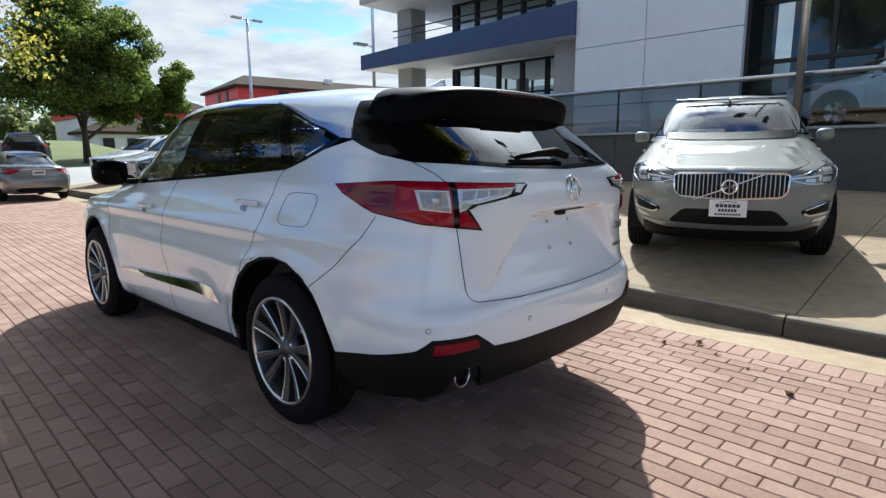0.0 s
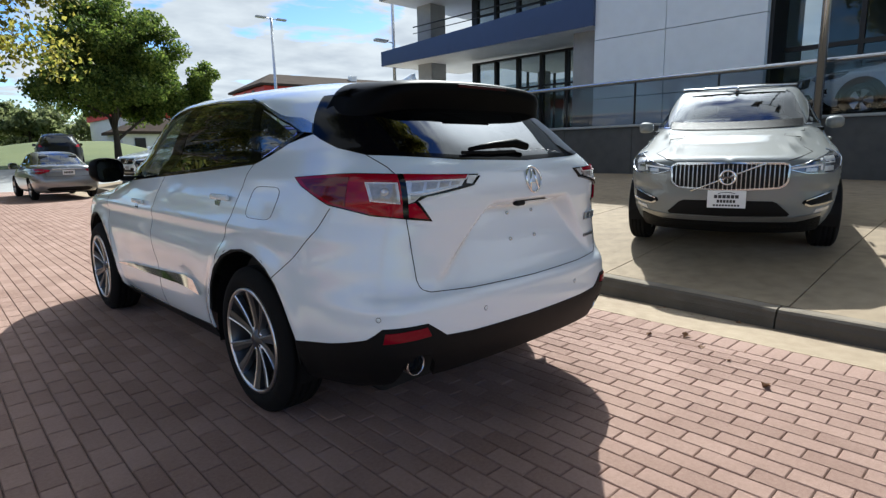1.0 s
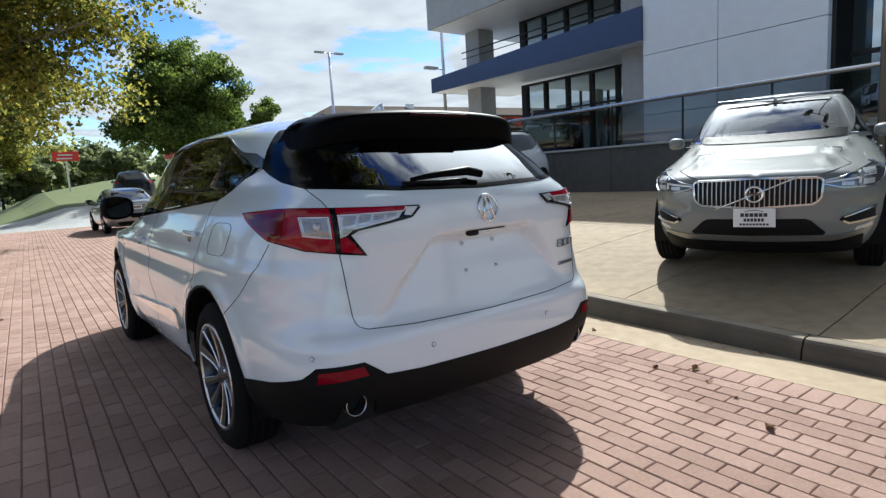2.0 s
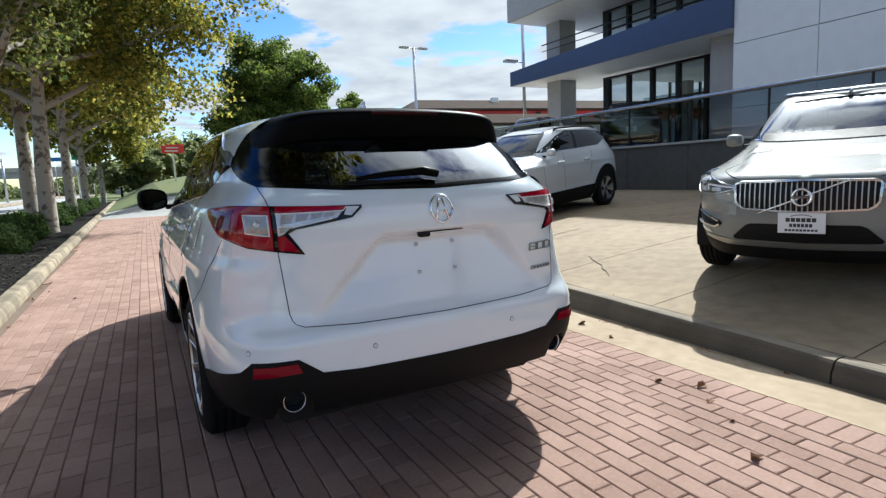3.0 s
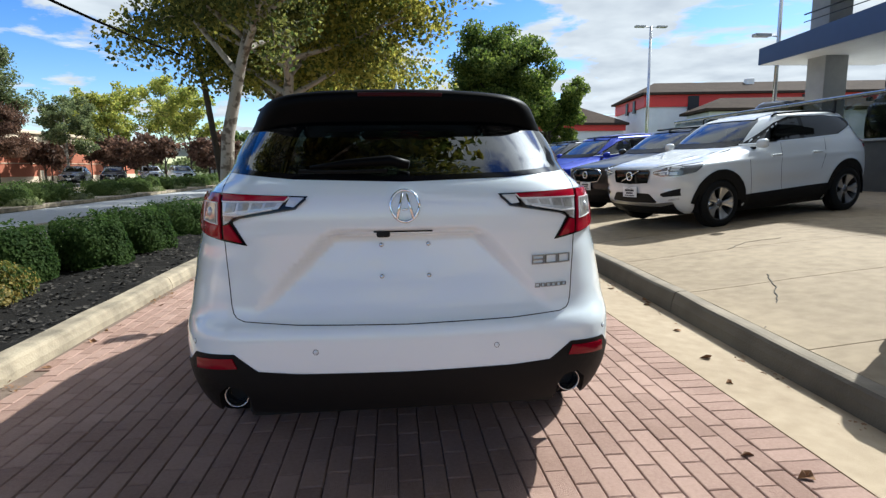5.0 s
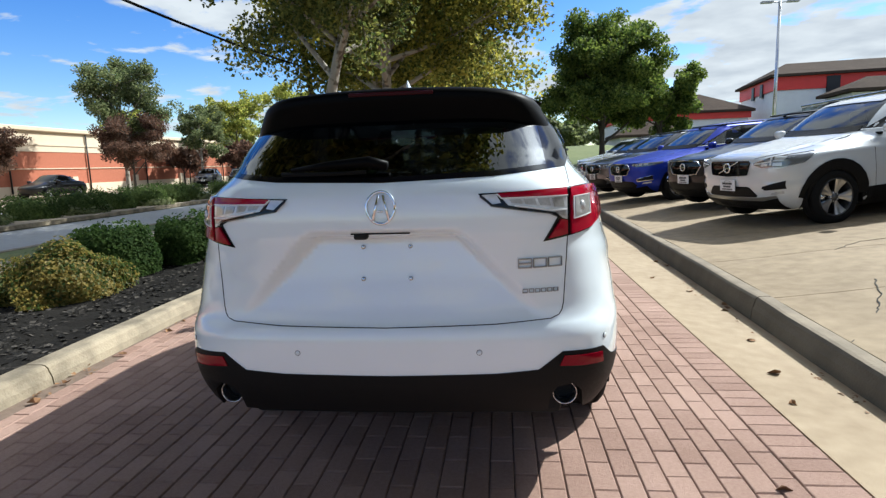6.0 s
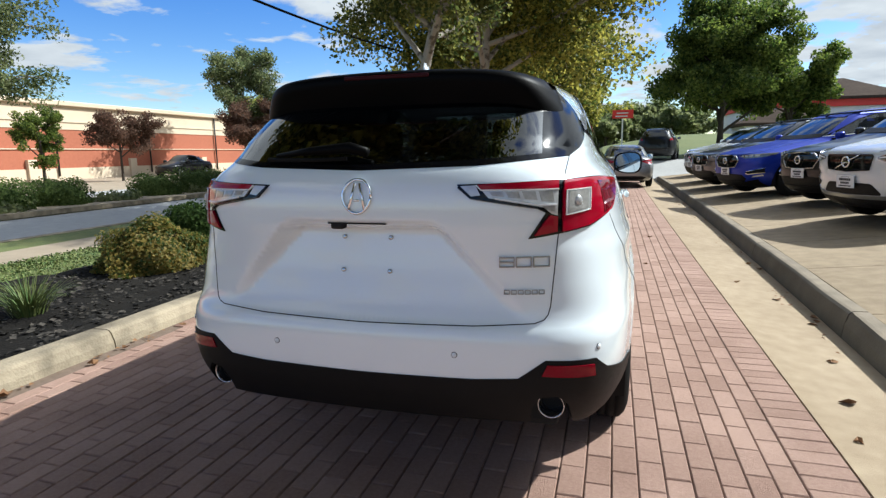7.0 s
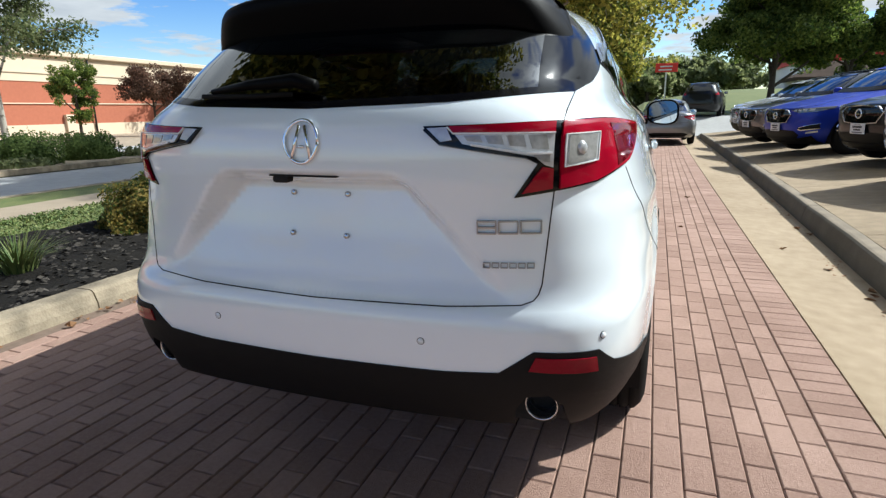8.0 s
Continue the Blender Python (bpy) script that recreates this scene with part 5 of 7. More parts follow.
def parked_suv(name, label, paint, L, W, H, wb, fo, style, clad=False, fine=0.06, wr=0.36, rim=0.24, glassy=CABGLASS):
    """A crossover built mostly for its nose and flank."""
    S = nose_shell(L, W, H, style)
    base = 1.30 if style == "small" else 1.44  # from the nose to the windscreen's foot
    h = H / 1.65
    car = thing(name, label, "car", "cars parked in the lot")
    yf = L - fo
    ys = (yf - wb, yf)
    r = wr + 0.065
    zc = wr + 0.004

    def arch(yc, hi):
        return [("s", yc - r * math.cos(a), zc + r * math.sin(a)) for a in np.linspace(hi, math.pi - hi, 12)]
    z0 = 0.24
    e0 = -math.asin((zc - z0) / r)
    outline = ([("r", 0.0, 0.30), ("r", 0.6, 0.28)] + arch(ys[0], e0) + arch(ys[1], e0) + [("f", 0.6 * W, 0.25), ("f", 0.0, 0.24)]
               + [("f", 0.0, 1.135 * h), ("f", 0.45, 1.135 * h), ("f", 0.71 * W / 0.95, 1.15 * h), ("f", 0.645 * W / 0.95, 1.32 * h), ("f", 0.575 * W / 0.95, 1.49 * h), ("f", 0.51 * W / 0.95, 1.535 * h), ("f", 0.0, 1.545 * h), ("f", 0.0, S.z1), ("r", 0.0, S.z1),
                  ("r", 0.0, 1.52 * h), ("r", 0.5, 1.50 * h), ("r", 0.62, 1.24 * h), ("r", 0.0, 1.20 * h)])
    for s in (1, -1):
        S.patch("body_side", outline, paint, car, step=fine, side=s)
        S.patch("windscreen", [("f", 0.0, 1.135 * h), ("f", 0.45, 1.135 * h), ("f", 0.71 * W / 0.95, 1.15 * h), ("f", 0.645 * W / 0.95, 1.32 * h), ("f", 0.575 * W / 0.95, 1.49 * h), ("f", 0.51 * W / 0.95, 1.535 * h), ("f", 0.0, 1.545 * h)], glassy, car, "windscreen", off=0.001, step=0.08, side=s, thick=0)
        S.patch("tail_glass", [("r", 0.0, 1.20 * h), ("r", 0.62, 1.24 * h), ("r", 0.5, 1.50 * h), ("r", 0.0, 1.52 * h)], PRIVACY, car, off=-0.003, step=0.09, side=s, thick=0)
        S.patch("tail_lamp", [("r", 0.62, 1.02), ("r", 0.80, 1.02), ("s", 0.35, 1.05), ("s", 0.35, 1.14), ("r", 0.70, 1.14)], REDLENS, car, off=0.006, step=0.06, side=s)
        side_glass(S, car, H, PRIVACY if style == "small" else DUSKGLASS, 0.40 if style == "small" else 0.62, L - base - 0.18, s, style == "small")
        # sill and arch trim
        tm = CLAD
        S.patch("sill", [("s", ys[0] + r * 0.98, 0.22), ("s", ys[1] - r * 0.98, 0.21), ("s", ys[1] - r * 0.95, 0.45 if clad else 0.28), ("s", ys[0] + r * 0.95, 0.50 if clad else 0.30)], tm, car, off=0.009, step=0.1, side=s)
        for yc in ys:
            S.line("arch_trim", arch(yc, 0.05), 0.15 if clad else 0.02, tm if clad else paint, car, off=0.006 if clad else -0.003, height=0.004, side=s)
        for seam in ([("s", L * 0.52, 1.15 * h), ("s", L * 0.535, 0.8), ("s", L * 0.51, 0.33)], [("s", L - base - 0.12, 1.12 * h), ("s", L - 1.44, 0.8), ("s", L - 1.50, 0.33)], [("s", L * 0.30, 1.18 * h), ("s", L * 0.315, 0.95), ("s", L * 0.335, 0.74)]):
            S.line("panel_gap", seam, 0.006, DARK, car, off=0, height=0.0015, side=s, step=0.06)
        S.line("panel_gap", [("s", L - base - 0.05, 1.115 * h), ("s", L - 1.05, 1.055 * h), ("s", L - 0.68, 1.0 * h), ("f", 0.66 * W / 0.95, 0.955 * h), ("f", 0.50, 0.915 * h), ("f", 0.46, 0.905 * h)], 0.007, DARK, car, off=0, height=0.0015, side=s, step=0.05)
        for yh in (L * 0.36, L * 0.56):
            zz = 0.98 * h
            pp = S.at(S.turn("s", yh, zz), zz)
            b = box(-0.012, 0.012, -0.10, 0.10, -0.016, 0.016, 0.01, 2)
            bmesh.ops.translate(b, vec=(s * (pp[0] + 0.028), yh, zz), verts=b.verts)
            part("door_handle", b, paint, car)
        mirror(car, W + 0.015, L - base - 0.32, 1.165 * h, s, paint, PIANO, 0.66)
        P = []
        for y in np.linspace(0.85, L - 2.25, 9):
            z = 1.555 * h
            p = S.at(S.turn("s", y, z), z)
            P.append((s * (p[0] - 0.01), y, z + 0.035 + 0.012 * math.sin(math.pi * (y - 0.85) / (L - 3.1))))
        P = [(P[0][0], P[0][1] - 0.06, P[0][2] - 0.035)] + P + [(P[-1][0], P[-1][1] + 0.08, P[-1][2] - 0.04)]
        vs, fs = tube_arrays(P, 0.017, 8)
        arr("roof_rail", vs, fs, STEEL if style == "slat" else PIANO, car)
        for y in ys:
            wheel(car, s * (W - 0.118), y, wr, rim, 0.23, s, 0 if style == "slat" else 1)
        # lamps in the nose
        hx = W / 0.95
        if style in ("slat", "small"):
            hl = [("f", 0.475 * hx, 0.825 * h), ("f", 0.60 * hx, 0.792 * h), ("f", 0.80 * hx, 0.785 * h), ("s", L - 0.42, 0.83 * h), ("s", L - 0.62, 0.955 * h), ("f", 0.82 * hx, 0.945 * h), ("f", 0.66 * hx, 0.90 * h), ("f", 0.475 * hx, 0.848 * h)]
            lamp = S.patch("head_lamp", hl, LAMPGREY, car, "dark head lamp with bright light bar", off=0.008, step=0.04, side=s, thick=0.02)
            S.patch("light_bar", [("f", 0.485 * hx, 0.830 * h), ("f", 0.70 * hx, 0.852 * h), ("f", 0.70 * hx, 0.868 * h), ("f", 0.485 * hx, 0.843 * h)], PLATEW, lamp, off=0.013, step=0.05, side=s, thick=0.004)
            S.patch("light_bar", [("f", 0.695 * hx, 0.815 * h), ("f", 0.712 * hx, 0.815 * h), ("f", 0.712 * hx, 0.905 * h), ("f", 0.695 * hx, 0.902 * h)], PLATEW, lamp, off=0.013, step=0.05, side=s, thick=0.004)
            for x0, x1, za, zb in ((0.59, 0.67, 0.806, 0.836), (0.725, 0.80, 0.805, 0.845), (0.725, 0.81, 0.87, 0.915)):
                S.patch("lamp_lens", [("f", x0 * hx, za * h), ("f", x1 * hx, za * h), ("f", x1 * hx, zb * h), ("f", x0 * hx, zb * h)], CLEARLENS, lamp, off=0.012, step=0.05, side=s, thick=0.004)
            S.line("lamp_edge", hl, 0.008, DULLCHROME, lamp, off=0.010, height=0.003, side=s, closed=True)
        else:
            hl = [("f", 0.42, 0.885 * h), ("f", 0.60, 0.825 * h), ("f", 0.80, 0.84 * h), ("s", L - 0.55, 0.88 * h), ("s", L - 0.62, 0.915 * h), ("f", 0.78, 0.91 * h), ("f", 0.6, 0.90 * h)]
            lamp = S.patch("head_lamp", hl, LAMPGREY, car, "slim jewelled head lamp", off=0.008, step=0.04, side=s, thick=0.02)
            for k in range(4):
                x0 = 0.50 + 0.075 * k
                S.patch("lamp_lens", [("f", x0, 0.862 * h), ("f", x0 + 0.05, 0.855 * h), ("f", x0 + 0.055, 0.89 * h), ("f", x0 + 0.005, 0.89 * h)], CLEARLENS, lamp, off=0.013, step=0.05, side=s, thick=0.006)
    roof_cap(S, "roof", paint, car, 0.04)
    # black cowl over the windscreen's foot, painted edge over its head
    for nm, zs, wide, mat in (("cowl", (1.126, 1.155, 1.205), 0.655, CLAD), ("roof_edge", (1.520, 1.545, S.z1 / h - 0.002), 0.50, paint)):
        vs, fs = [], []
        for q in np.linspace(-1, 1, 25):
            for k, zk in enumerate(zs):
                z = (zk + (0.012 * q * q if nm == "cowl" else -0.010 * q * q * (k < 2))) * h
                a = S.turn("f", abs(q) * wide * W / 0.95, z) * (1 if q > 0 else -1)
                vs.append(tuple(Vector(S.at(a, z)) + Vector(S.normal(a, z)) * (0.010, 0.012, 0.006)[k]))
        for i in range(24):
            fs += [(3 * i + k, 3 * i + k + 1, 3 * i + k + 4, 3 * i + k + 3) for k in (0, 1)]
        arr(nm, vs, fs, mat, car)
    # nose furniture
    hx = W / 0.95

    def sym(pts):
        return pts + [(k, -q, z) for k, q, z in pts[::-1] if q != 0.0]
    if style == "slat":
        g = [("f", 0.0, 0.888 * h), ("f", 0.43 * hx, 0.882 * h), ("f", 0.46 * hx, 0.872 * h), ("f", 0.470 * hx, 0.85 * h), ("f", 0.462 * hx, 0.73 * h), ("f", 0.44 * hx, 0.695 * h), ("f", 0.40 * hx, 0.672 * h), ("f", 0.0, 0.648 * h)]
        gr = S.patch("grille", sym(g), DARK, car, "black grille with bright upright slats", off=0.006, step=0.05)
        S.line("grille_frame", sym(g), 0.020, DULLCHROME, gr, off=0.008, height=0.012, closed=True)
        for k in range(-12, 13):
            x = k * 0.036 * hx
            zb = (0.654 + 0.03 * (abs(x) / 0.46) ** 2 + 0.03 * (abs(x) / 0.46) ** 8) * h
            S.patch("slat", [("f", x - 0.0042, zb), ("f", x + 0.0042, zb), ("f", x + 0.0042, 0.877 * h), ("f", x - 0.0042, 0.877 * h)], SLAT, gr, off=0.016, step=0.04, thick=0.02)
        lz = 0.765 * h
    elif style == "small":
        g = [("f", 0.0, 0.875 * h), ("f", 0.38 * hx, 0.875 * h), ("f", 0.40 * hx, 0.85 * h), ("f", 0.36 * hx, 0.70 * h), ("f", 0.0, 0.68 * h)]
        gr = S.patch("grille", sym(g), PIANO, car, "gloss black mesh grille", off=0.006, step=0.05)
        S.line("grille_frame", sym(g), 0.02, PIANO, gr, off=0.008, height=0.010, closed=True)
        lz = 0.79 * h
    else:
        g = [("f", 0.0, 0.90 * h), ("f", 0.33, 0.885 * h), ("f", 0.44, 0.80 * h), ("f", 0.34, 0.66 * h), ("f", 0.0, 0.63 * h)]
        gr = S.patch("grille", sym(g), PIANO, car, "black five-sided grille", off=0.006, step=0.05)
        S.line("grille_frame", sym(g), 0.022, DULLCHROME, gr, off=0.008, height=0.010, closed=True)
        lz = 0.785 * h
    c = Vector(S.at(math.pi, lz)) + Vector((0, 0.03, 0))
    ring = [(0.062 * math.cos(a), c.y, c.z + 0.062 * math.sin(a)) for a in np.linspace(0, 2 * math.pi, 25)]
    vs, fs = tube_arrays(ring, 0.011, 8)
    bd = arr("badge", vs, fs, CHROME, gr)
    b = box(-0.052, 0.052, c.y - 0.01, c.y + 0.006, c.z - 0.011, c.z + 0.011, 0.004)
    part("badge_bar", b, CHROME if style != "slat" else LAMPGREY, bd)
    if style in ("slat", "small"):
        w = 0.30 if style == "slat" else 0.2
        P = [(x, float(S.at(S.turn("f", x, lz - x * 0.42), lz - x * 0.42)[1]) + 0.026, lz - x * 0.42) for x in np.linspace(-w, w, 9) if abs(x) > 0.06]
        vs, fs = tube_arrays(P, 0.008, 6)
        arr("grille_bar", vs, fs, CHROME, gr)
    # lower nose
    if style == "pent":
        low = [("f", 0.0, 0.52), ("f", 0.50 * hx, 0.50), ("f", 0.58 * hx, 0.42), ("f", 0.50 * hx, 0.35), ("f", 0.0, 0.34)]
    else:
        low = [("f", 0.0, 0.555), ("f", 0.36 * hx, 0.552), ("f", 0.40 * hx, 0.535), ("f", 0.50 * hx, 0.435), ("f", 0.48 * hx, 0.415), ("f", 0.0, 0.405)]
    S.patch("lower_intake", sym(low), CLAD, car, "black lower air intake", off=0.005, step=0.06)
    lip = [("f", 0.0, 0.40), ("f", 0.50 * hx, 0.408), ("f", 0.74 * hx, 0.44), ("f", 0.74 * hx, 0.41), ("f", 0.55 * hx, 0.365), ("f", 0.0, 0.355)]
    if style == "pent":
        lip = [(kq, q, z - 0.075) for kq, q, z in lip]
    S.patch("nose_lip", sym(lip), SLAT if style != "pent" else CLAD, car, off=0.010, step=0.06)
    S.patch("under_tray", sym([("f", 0.0, 0.352), ("f", 0.55 * hx, 0.362), ("f", 0.74 * hx, 0.405), ("f", 0.74 * hx, 0.255), ("f", 0.0, 0.232)]), CLAD, car, off=0.014, step=0.06)
    for s in (1, -1):
        pod = [("f", 0.585 * hx, 0.535), ("f", 0.60 * hx, 0.56), ("f", 0.82 * hx, 0.628), ("f", 0.82 * hx, 0.525), ("f", 0.63 * hx, 0.508)]
        pd = S.patch("side_intake", pod, CLAD, car, off=0.006, step=0.05, side=s)
        if style != "small":
            S.line("blade", [("f", 0.60 * hx, 0.532), ("f", 0.64 * hx, 0.512), ("f", 0.82 * hx, 0.535)], 0.022, DULLCHROME, pd, off=0.008, height=0.014, side=s)
            S.line("blade", [("f", 0.61 * hx, 0.560), ("f", 0.82 * hx, 0.622)], 0.013, DULLCHROME, pd, off=0.008, height=0.010, side=s)
        S.patch("fog_lamp", [("f", 0.68 * hx, 0.445), ("f", 0.80 * hx, 0.465), ("f", 0.80 * hx, 0.495), ("f", 0.70 * hx, 0.475)], CLEARLENS, car, off=0.008, step=0.05, side=s)
    # dealer plate with printed bars
    z = 0.568
    yb = max(float(S.at(math.pi, z + 0.08)[1]), float(S.at(math.pi, z - 0.08)[1])) + 0.028
    pl = part("dealer_plate", box(-0.156, 0.156, yb - 0.012, yb, z - 0.078, z + 0.078, 0.004), PLATEW, car, "white dealer plate with dark print")
    part("plate_mount", box(-0.10, 0.10, yb - 0.06, yb - 0.011, z - 0.05, z + 0.05), CLAD, pl)
    for x0, x1, za, zb in ((-0.10, 0.105, 0.010, 0.040), (-0.075, 0.08, -0.030, -0.004), (-0.11, 0.11, -0.062, -0.046)):
        n = 6 if zb - za > 0.02 else 9
        for k in range(n):
            wd = (x1 - x0) / n
            part("print_bar", box(x0 + k * wd + 0.003, x0 + (k + 1) * wd - 0.003, yb - 0.001, yb + 0.0025, z + za, z + zb), INK, pl)
    P = [(0.07 * t, yb + 0.001, z + 0.052 + 0.012 * (1 - t * t)) for t in np.linspace(-1, 1, 9)]
    vs, fs = tube_arrays(P, 0.003, 5)
    arr("print_swoosh", vs, fs, INK, pl)
    underbody(car, L, ys, wr, W - 0.02)
    cabin(car, (L * 0.28, L * 0.47), W, 1.13 * h, L - base - 0.22)
    part("engine_block", box(-W + 0.22, W - 0.22, L - 1.35, L - 0.4, 0.35, 0.86 * h, 0.05), DARK, car)
    return car


def recoloured(car, old, paint, m, label, name):
    """A copy of a car in another paint."""
    c = copy_thing(car, m)
    c.name = name
    c["label"] = label
    for o in c.children_recursive:
        if o.type == "MESH" and o.data.materials and o.data.materials[0] == old:
            o.material_slots[0].link = "OBJECT"
            o.material_slots[0].material = paint
    return c


HEAD = 108.0


def lot_pose(ox, oy, head=HEAD, fo=3.8):
    """A pose on the sloping lot for a car whose tail stands at ox, oy."""
    a = radians(head)
    fx, fy = ox - fo * math.sin(a), oy + fo * math.cos(a)
    rx, ry = ox - 0.95 * math.sin(a), oy + 0.95 * math.cos(a)
    zf, zr = lot_z(fx, fy), lot_z(rx, ry)
    sl = (zf - zr) / (fo - 0.95)
    return pose(ox, oy, zr - 0.95 * sl, math.degrees(math.atan(sl)), 0, head)


suv_grey = parked_suv("parked_suv", "grey metallic crossover nosed to the kerb, upright grille", SILVER, 4.69, 0.95, 1.65, 2.865, 0.87, "slat", fine=0.045, wr=0.365, rim=0.245)
suv_grey.matrix_basis = lot_pose(7.76, 1.84, 108.5, 3.82)
suv_white = parked_suv("parked_suv", "white compact crossover with black cladding, parked angled", LIGHTSILVER, 4.425, 0.93, 1.69, 2.70, 0.87, "small", clad=True, fine=0.055, wr=0.36, rim=0.24)
suv_white.matrix_basis = lot_pose(8.05, 7.60, 105.0, 3.555)
suv_blue = parked_suv("parked_suv", "bright blue crossover parked in the angled row", BLUE, 4.74, 0.95, 1.65, 2.75, 0.93, "pent", wr=0.366, rim=0.24)
suv_blue.matrix_basis = lot_pose(7.9, 13.2, 108.0)
recoloured(suv_blue, BLUE, BLACKPAINT, lot_pose(8.45, 10.35), "black crossover parked in the angled row", "parked_suv")
recoloured(suv_blue, BLUE, DARKGREY, lot_pose(7.8, 16.1), "dark grey crossover parked in the angled row", "parked_suv")
recoloured(suv_blue, BLUE, LIGHTSILVER, lot_pose(8.0, 19.2), "pale silver crossover parked in the angled row", "parked_suv")
recoloured(suv_white, LIGHTSILVER, WHITE, lot_pose(8.35, 23.2, 108, 3.555), "white crossover at the end of the row", "parked_suv")
DECK = 1.82
recoloured(suv_blue, BLUE, BLACKPAINT, pose(16.0, 13.9, DECK, 0, 0, 134), "black crossover displayed on the raised deck", "deck_suv")
recoloured(suv_blue, BLUE, DARKGREY, pose(13.2, 16.8, DECK, 0, 0, -60), "dark crossover displayed on the raised deck", "deck_suv")
recoloured(suv_white, LIGHTSILVER, WHITE, pose(16.06, -1.18, DECK, 0, 0, 34), "pale silver crossover displayed on the raised deck", "deck_suv")
recoloured(suv_blue, BLUE, BLACKPAINT, pose(3.35, 29.2, 0.72, 0, 0, -9), "dark crossover standing on the cross street", "far_suv")


def sedan(name, label, paint, m):
    """A saloon, built for its tail."""
    L, W = 4.62, 0.885
    rows = [(0.20, 0.76, 0.28, L - 0.3, 7, 3.2), (0.30, 0.83, 0.07, L - 0.1, 8.5, 3.3), (0.42, 0.86, 0.02, L - 0.03, 9, 3.3), (0.55, 0.878, 0.0, L, 9, 3.3), (0.66, 0.885, 0.01, L, 9, 3.3), (0.78, 0.88, 0.035, L - 0.15, 8.5, 3.2),
            (0.88, 0.87, 0.05, L - 0.55, 5.2, 3.0), (0.94, 0.855, 0.05, L - 0.9, 5.2, 3.0), (0.98, 0.84, 0.06, L - 1.1, 5.0, 3.0), (1.00, 0.825, 0.12, L - 1.2, 4.6, 3.0), (1.02, 0.80, 0.42, L - 1.26, 4.2, 3.0), (1.05, 0.77, 0.62, L - 1.34, 4.0, 3.0),
            (1.12, 0.735, 0.78, L - 1.47, 4.0, 3.0), (1.22, 0.69, 0.98, L - 1.66, 4.0, 3.0), (1.32, 0.64, 1.20, L - 1.86, 3.8, 3.0), (1.40, 0.58, 1.44, L - 2.06, 3.6, 3.0), (1.44, 0.50, 1.68, L - 2.25, 3.4, 3.0)]
    S = Shell(rows, 2.3, 0.10, 0.12)
    car = thing(name, label, "car", m=m)
    wr = 0.325
    r, zc, ys = wr + 0.055, wr, (1.0, 3.70)

    def arch(yc):
        return [("s", yc - r * math.cos(a), zc + r * math.sin(a)) for a in np.linspace(-0.25, math.pi + 0.25, 12)]
    for s in (1, -1):
        S.patch("body_side", [("r", 0, 0.26), ("r", 0.6, 0.25)] + arch(1.0) + arch(3.70) + [("f", 0.55, 0.24), ("f", 0, 0.23), ("f", 0, 1.44), ("r", 0, 1.44), ("r", 0, 1.40), ("r", 0.44, 1.385), ("r", 0.60, 1.07), ("r", 0, 1.05)], paint, car, step=0.07, side=s)
        S.patch("tail_glass", [("r", 0, 1.05), ("r", 0.60, 1.07), ("r", 0.44, 1.385), ("r", 0, 1.40)], DUSKGLASS, car, off=-0.002, step=0.08, side=s, thick=0)
        S.patch("tail_lamp", [("r", 0.48, 0.86), ("r", 0.70, 0.80), ("s", 0.28, 0.82), ("s", 0.52, 0.93), ("s", 0.40, 0.95), ("r", 0.66, 0.95), ("r", 0.44, 0.91)], REDLENS, car, "red wraparound tail lamp", off=0.008, step=0.05, side=s)
        S.patch("side_window", [("s", 3.25, 0.99), ("s", 1.05, 1.05), ("s", 1.5, 1.30), ("s", 1.95, 1.385), ("s", 2.5, 1.37), ("s", 2.9, 1.2)], DUSKGLASS, car, off=0.004, step=0.09, side=s)
        S.line("panel_gap", [("r", 0.62, 0.99), ("r", 0.60, 0.86), ("r", 0.56, 0.72), ("r", 0.0, 0.70)], 0.007, DARK, car, side=s)
        S.line("panel_gap", [("s", 0.15, 0.62), ("s", 0.62, 0.64)], 0.006, DARK, car, side=s)
        S.patch("bumper_insert", [("r", 0.0, 0.28), ("r", 0.5, 0.28), ("r", 0.6, 0.36), ("r", 0.45, 0.40), ("r", 0.0, 0.40)], CLAD, car, off=0.006, side=s)
        mirror(car, W + 0.06, 2.95, 1.03, s, paint)
        for y in ys:
            wheel(car, s * (W - 0.115), y, wr, 0.21, 0.205, s, 1)
    roof_cap(S, "roof", paint, car, 0.03)
    yb = 0.012
    pl = part("number_plate", box(-0.155, 0.155, yb - 0.012, yb + 0.02, 0.76, 0.90, 0.004), PLATEW, car, "pale number plate with dark bars")
    for k in range(6):
        part("print_bar", box(-0.12 + 0.04 * k, -0.09 + 0.04 * k, yb - 0.016, yb, 0.80, 0.86), INK, pl)
    part("deck_trim", box(-0.42, 0.42, 0.02, 0.06, 0.925, 0.945, 0.006), CHROME, car)
    underbody(car, L, ys, wr, W - 0.02)
    cabin(car, (1.4, 2.4), W, 1.04, 3.3)
    return car


silver_sedan = sedan("sedan", "silver grey saloon stopped on the brick lane", SEDANGREY, pose(1.62, 18.5, 0.0, 0, 0, 1))
recoloured(silver_sedan, SEDANGREY, BLACKPAINT, pose(-27.5, 34.0, -0.04, 0, 0, -178), "dark saloon parked before the brick store", "far_sedan")

# cars before the store across the street
for k, (x, y, p) in enumerate(((-26.8, 51.5, DARKGREY), (-24.4, 52.6, BLACKPAINT), (-22.0, 53.8, LIGHTSILVER), (-19.8, 54.6, WHITE))):
    recoloured(suv_blue, BLUE, p, pose(x, y, -0.04, 0, 0, 196 + 5 * k), "crossover parked on the lot across the street", "parked_suv")

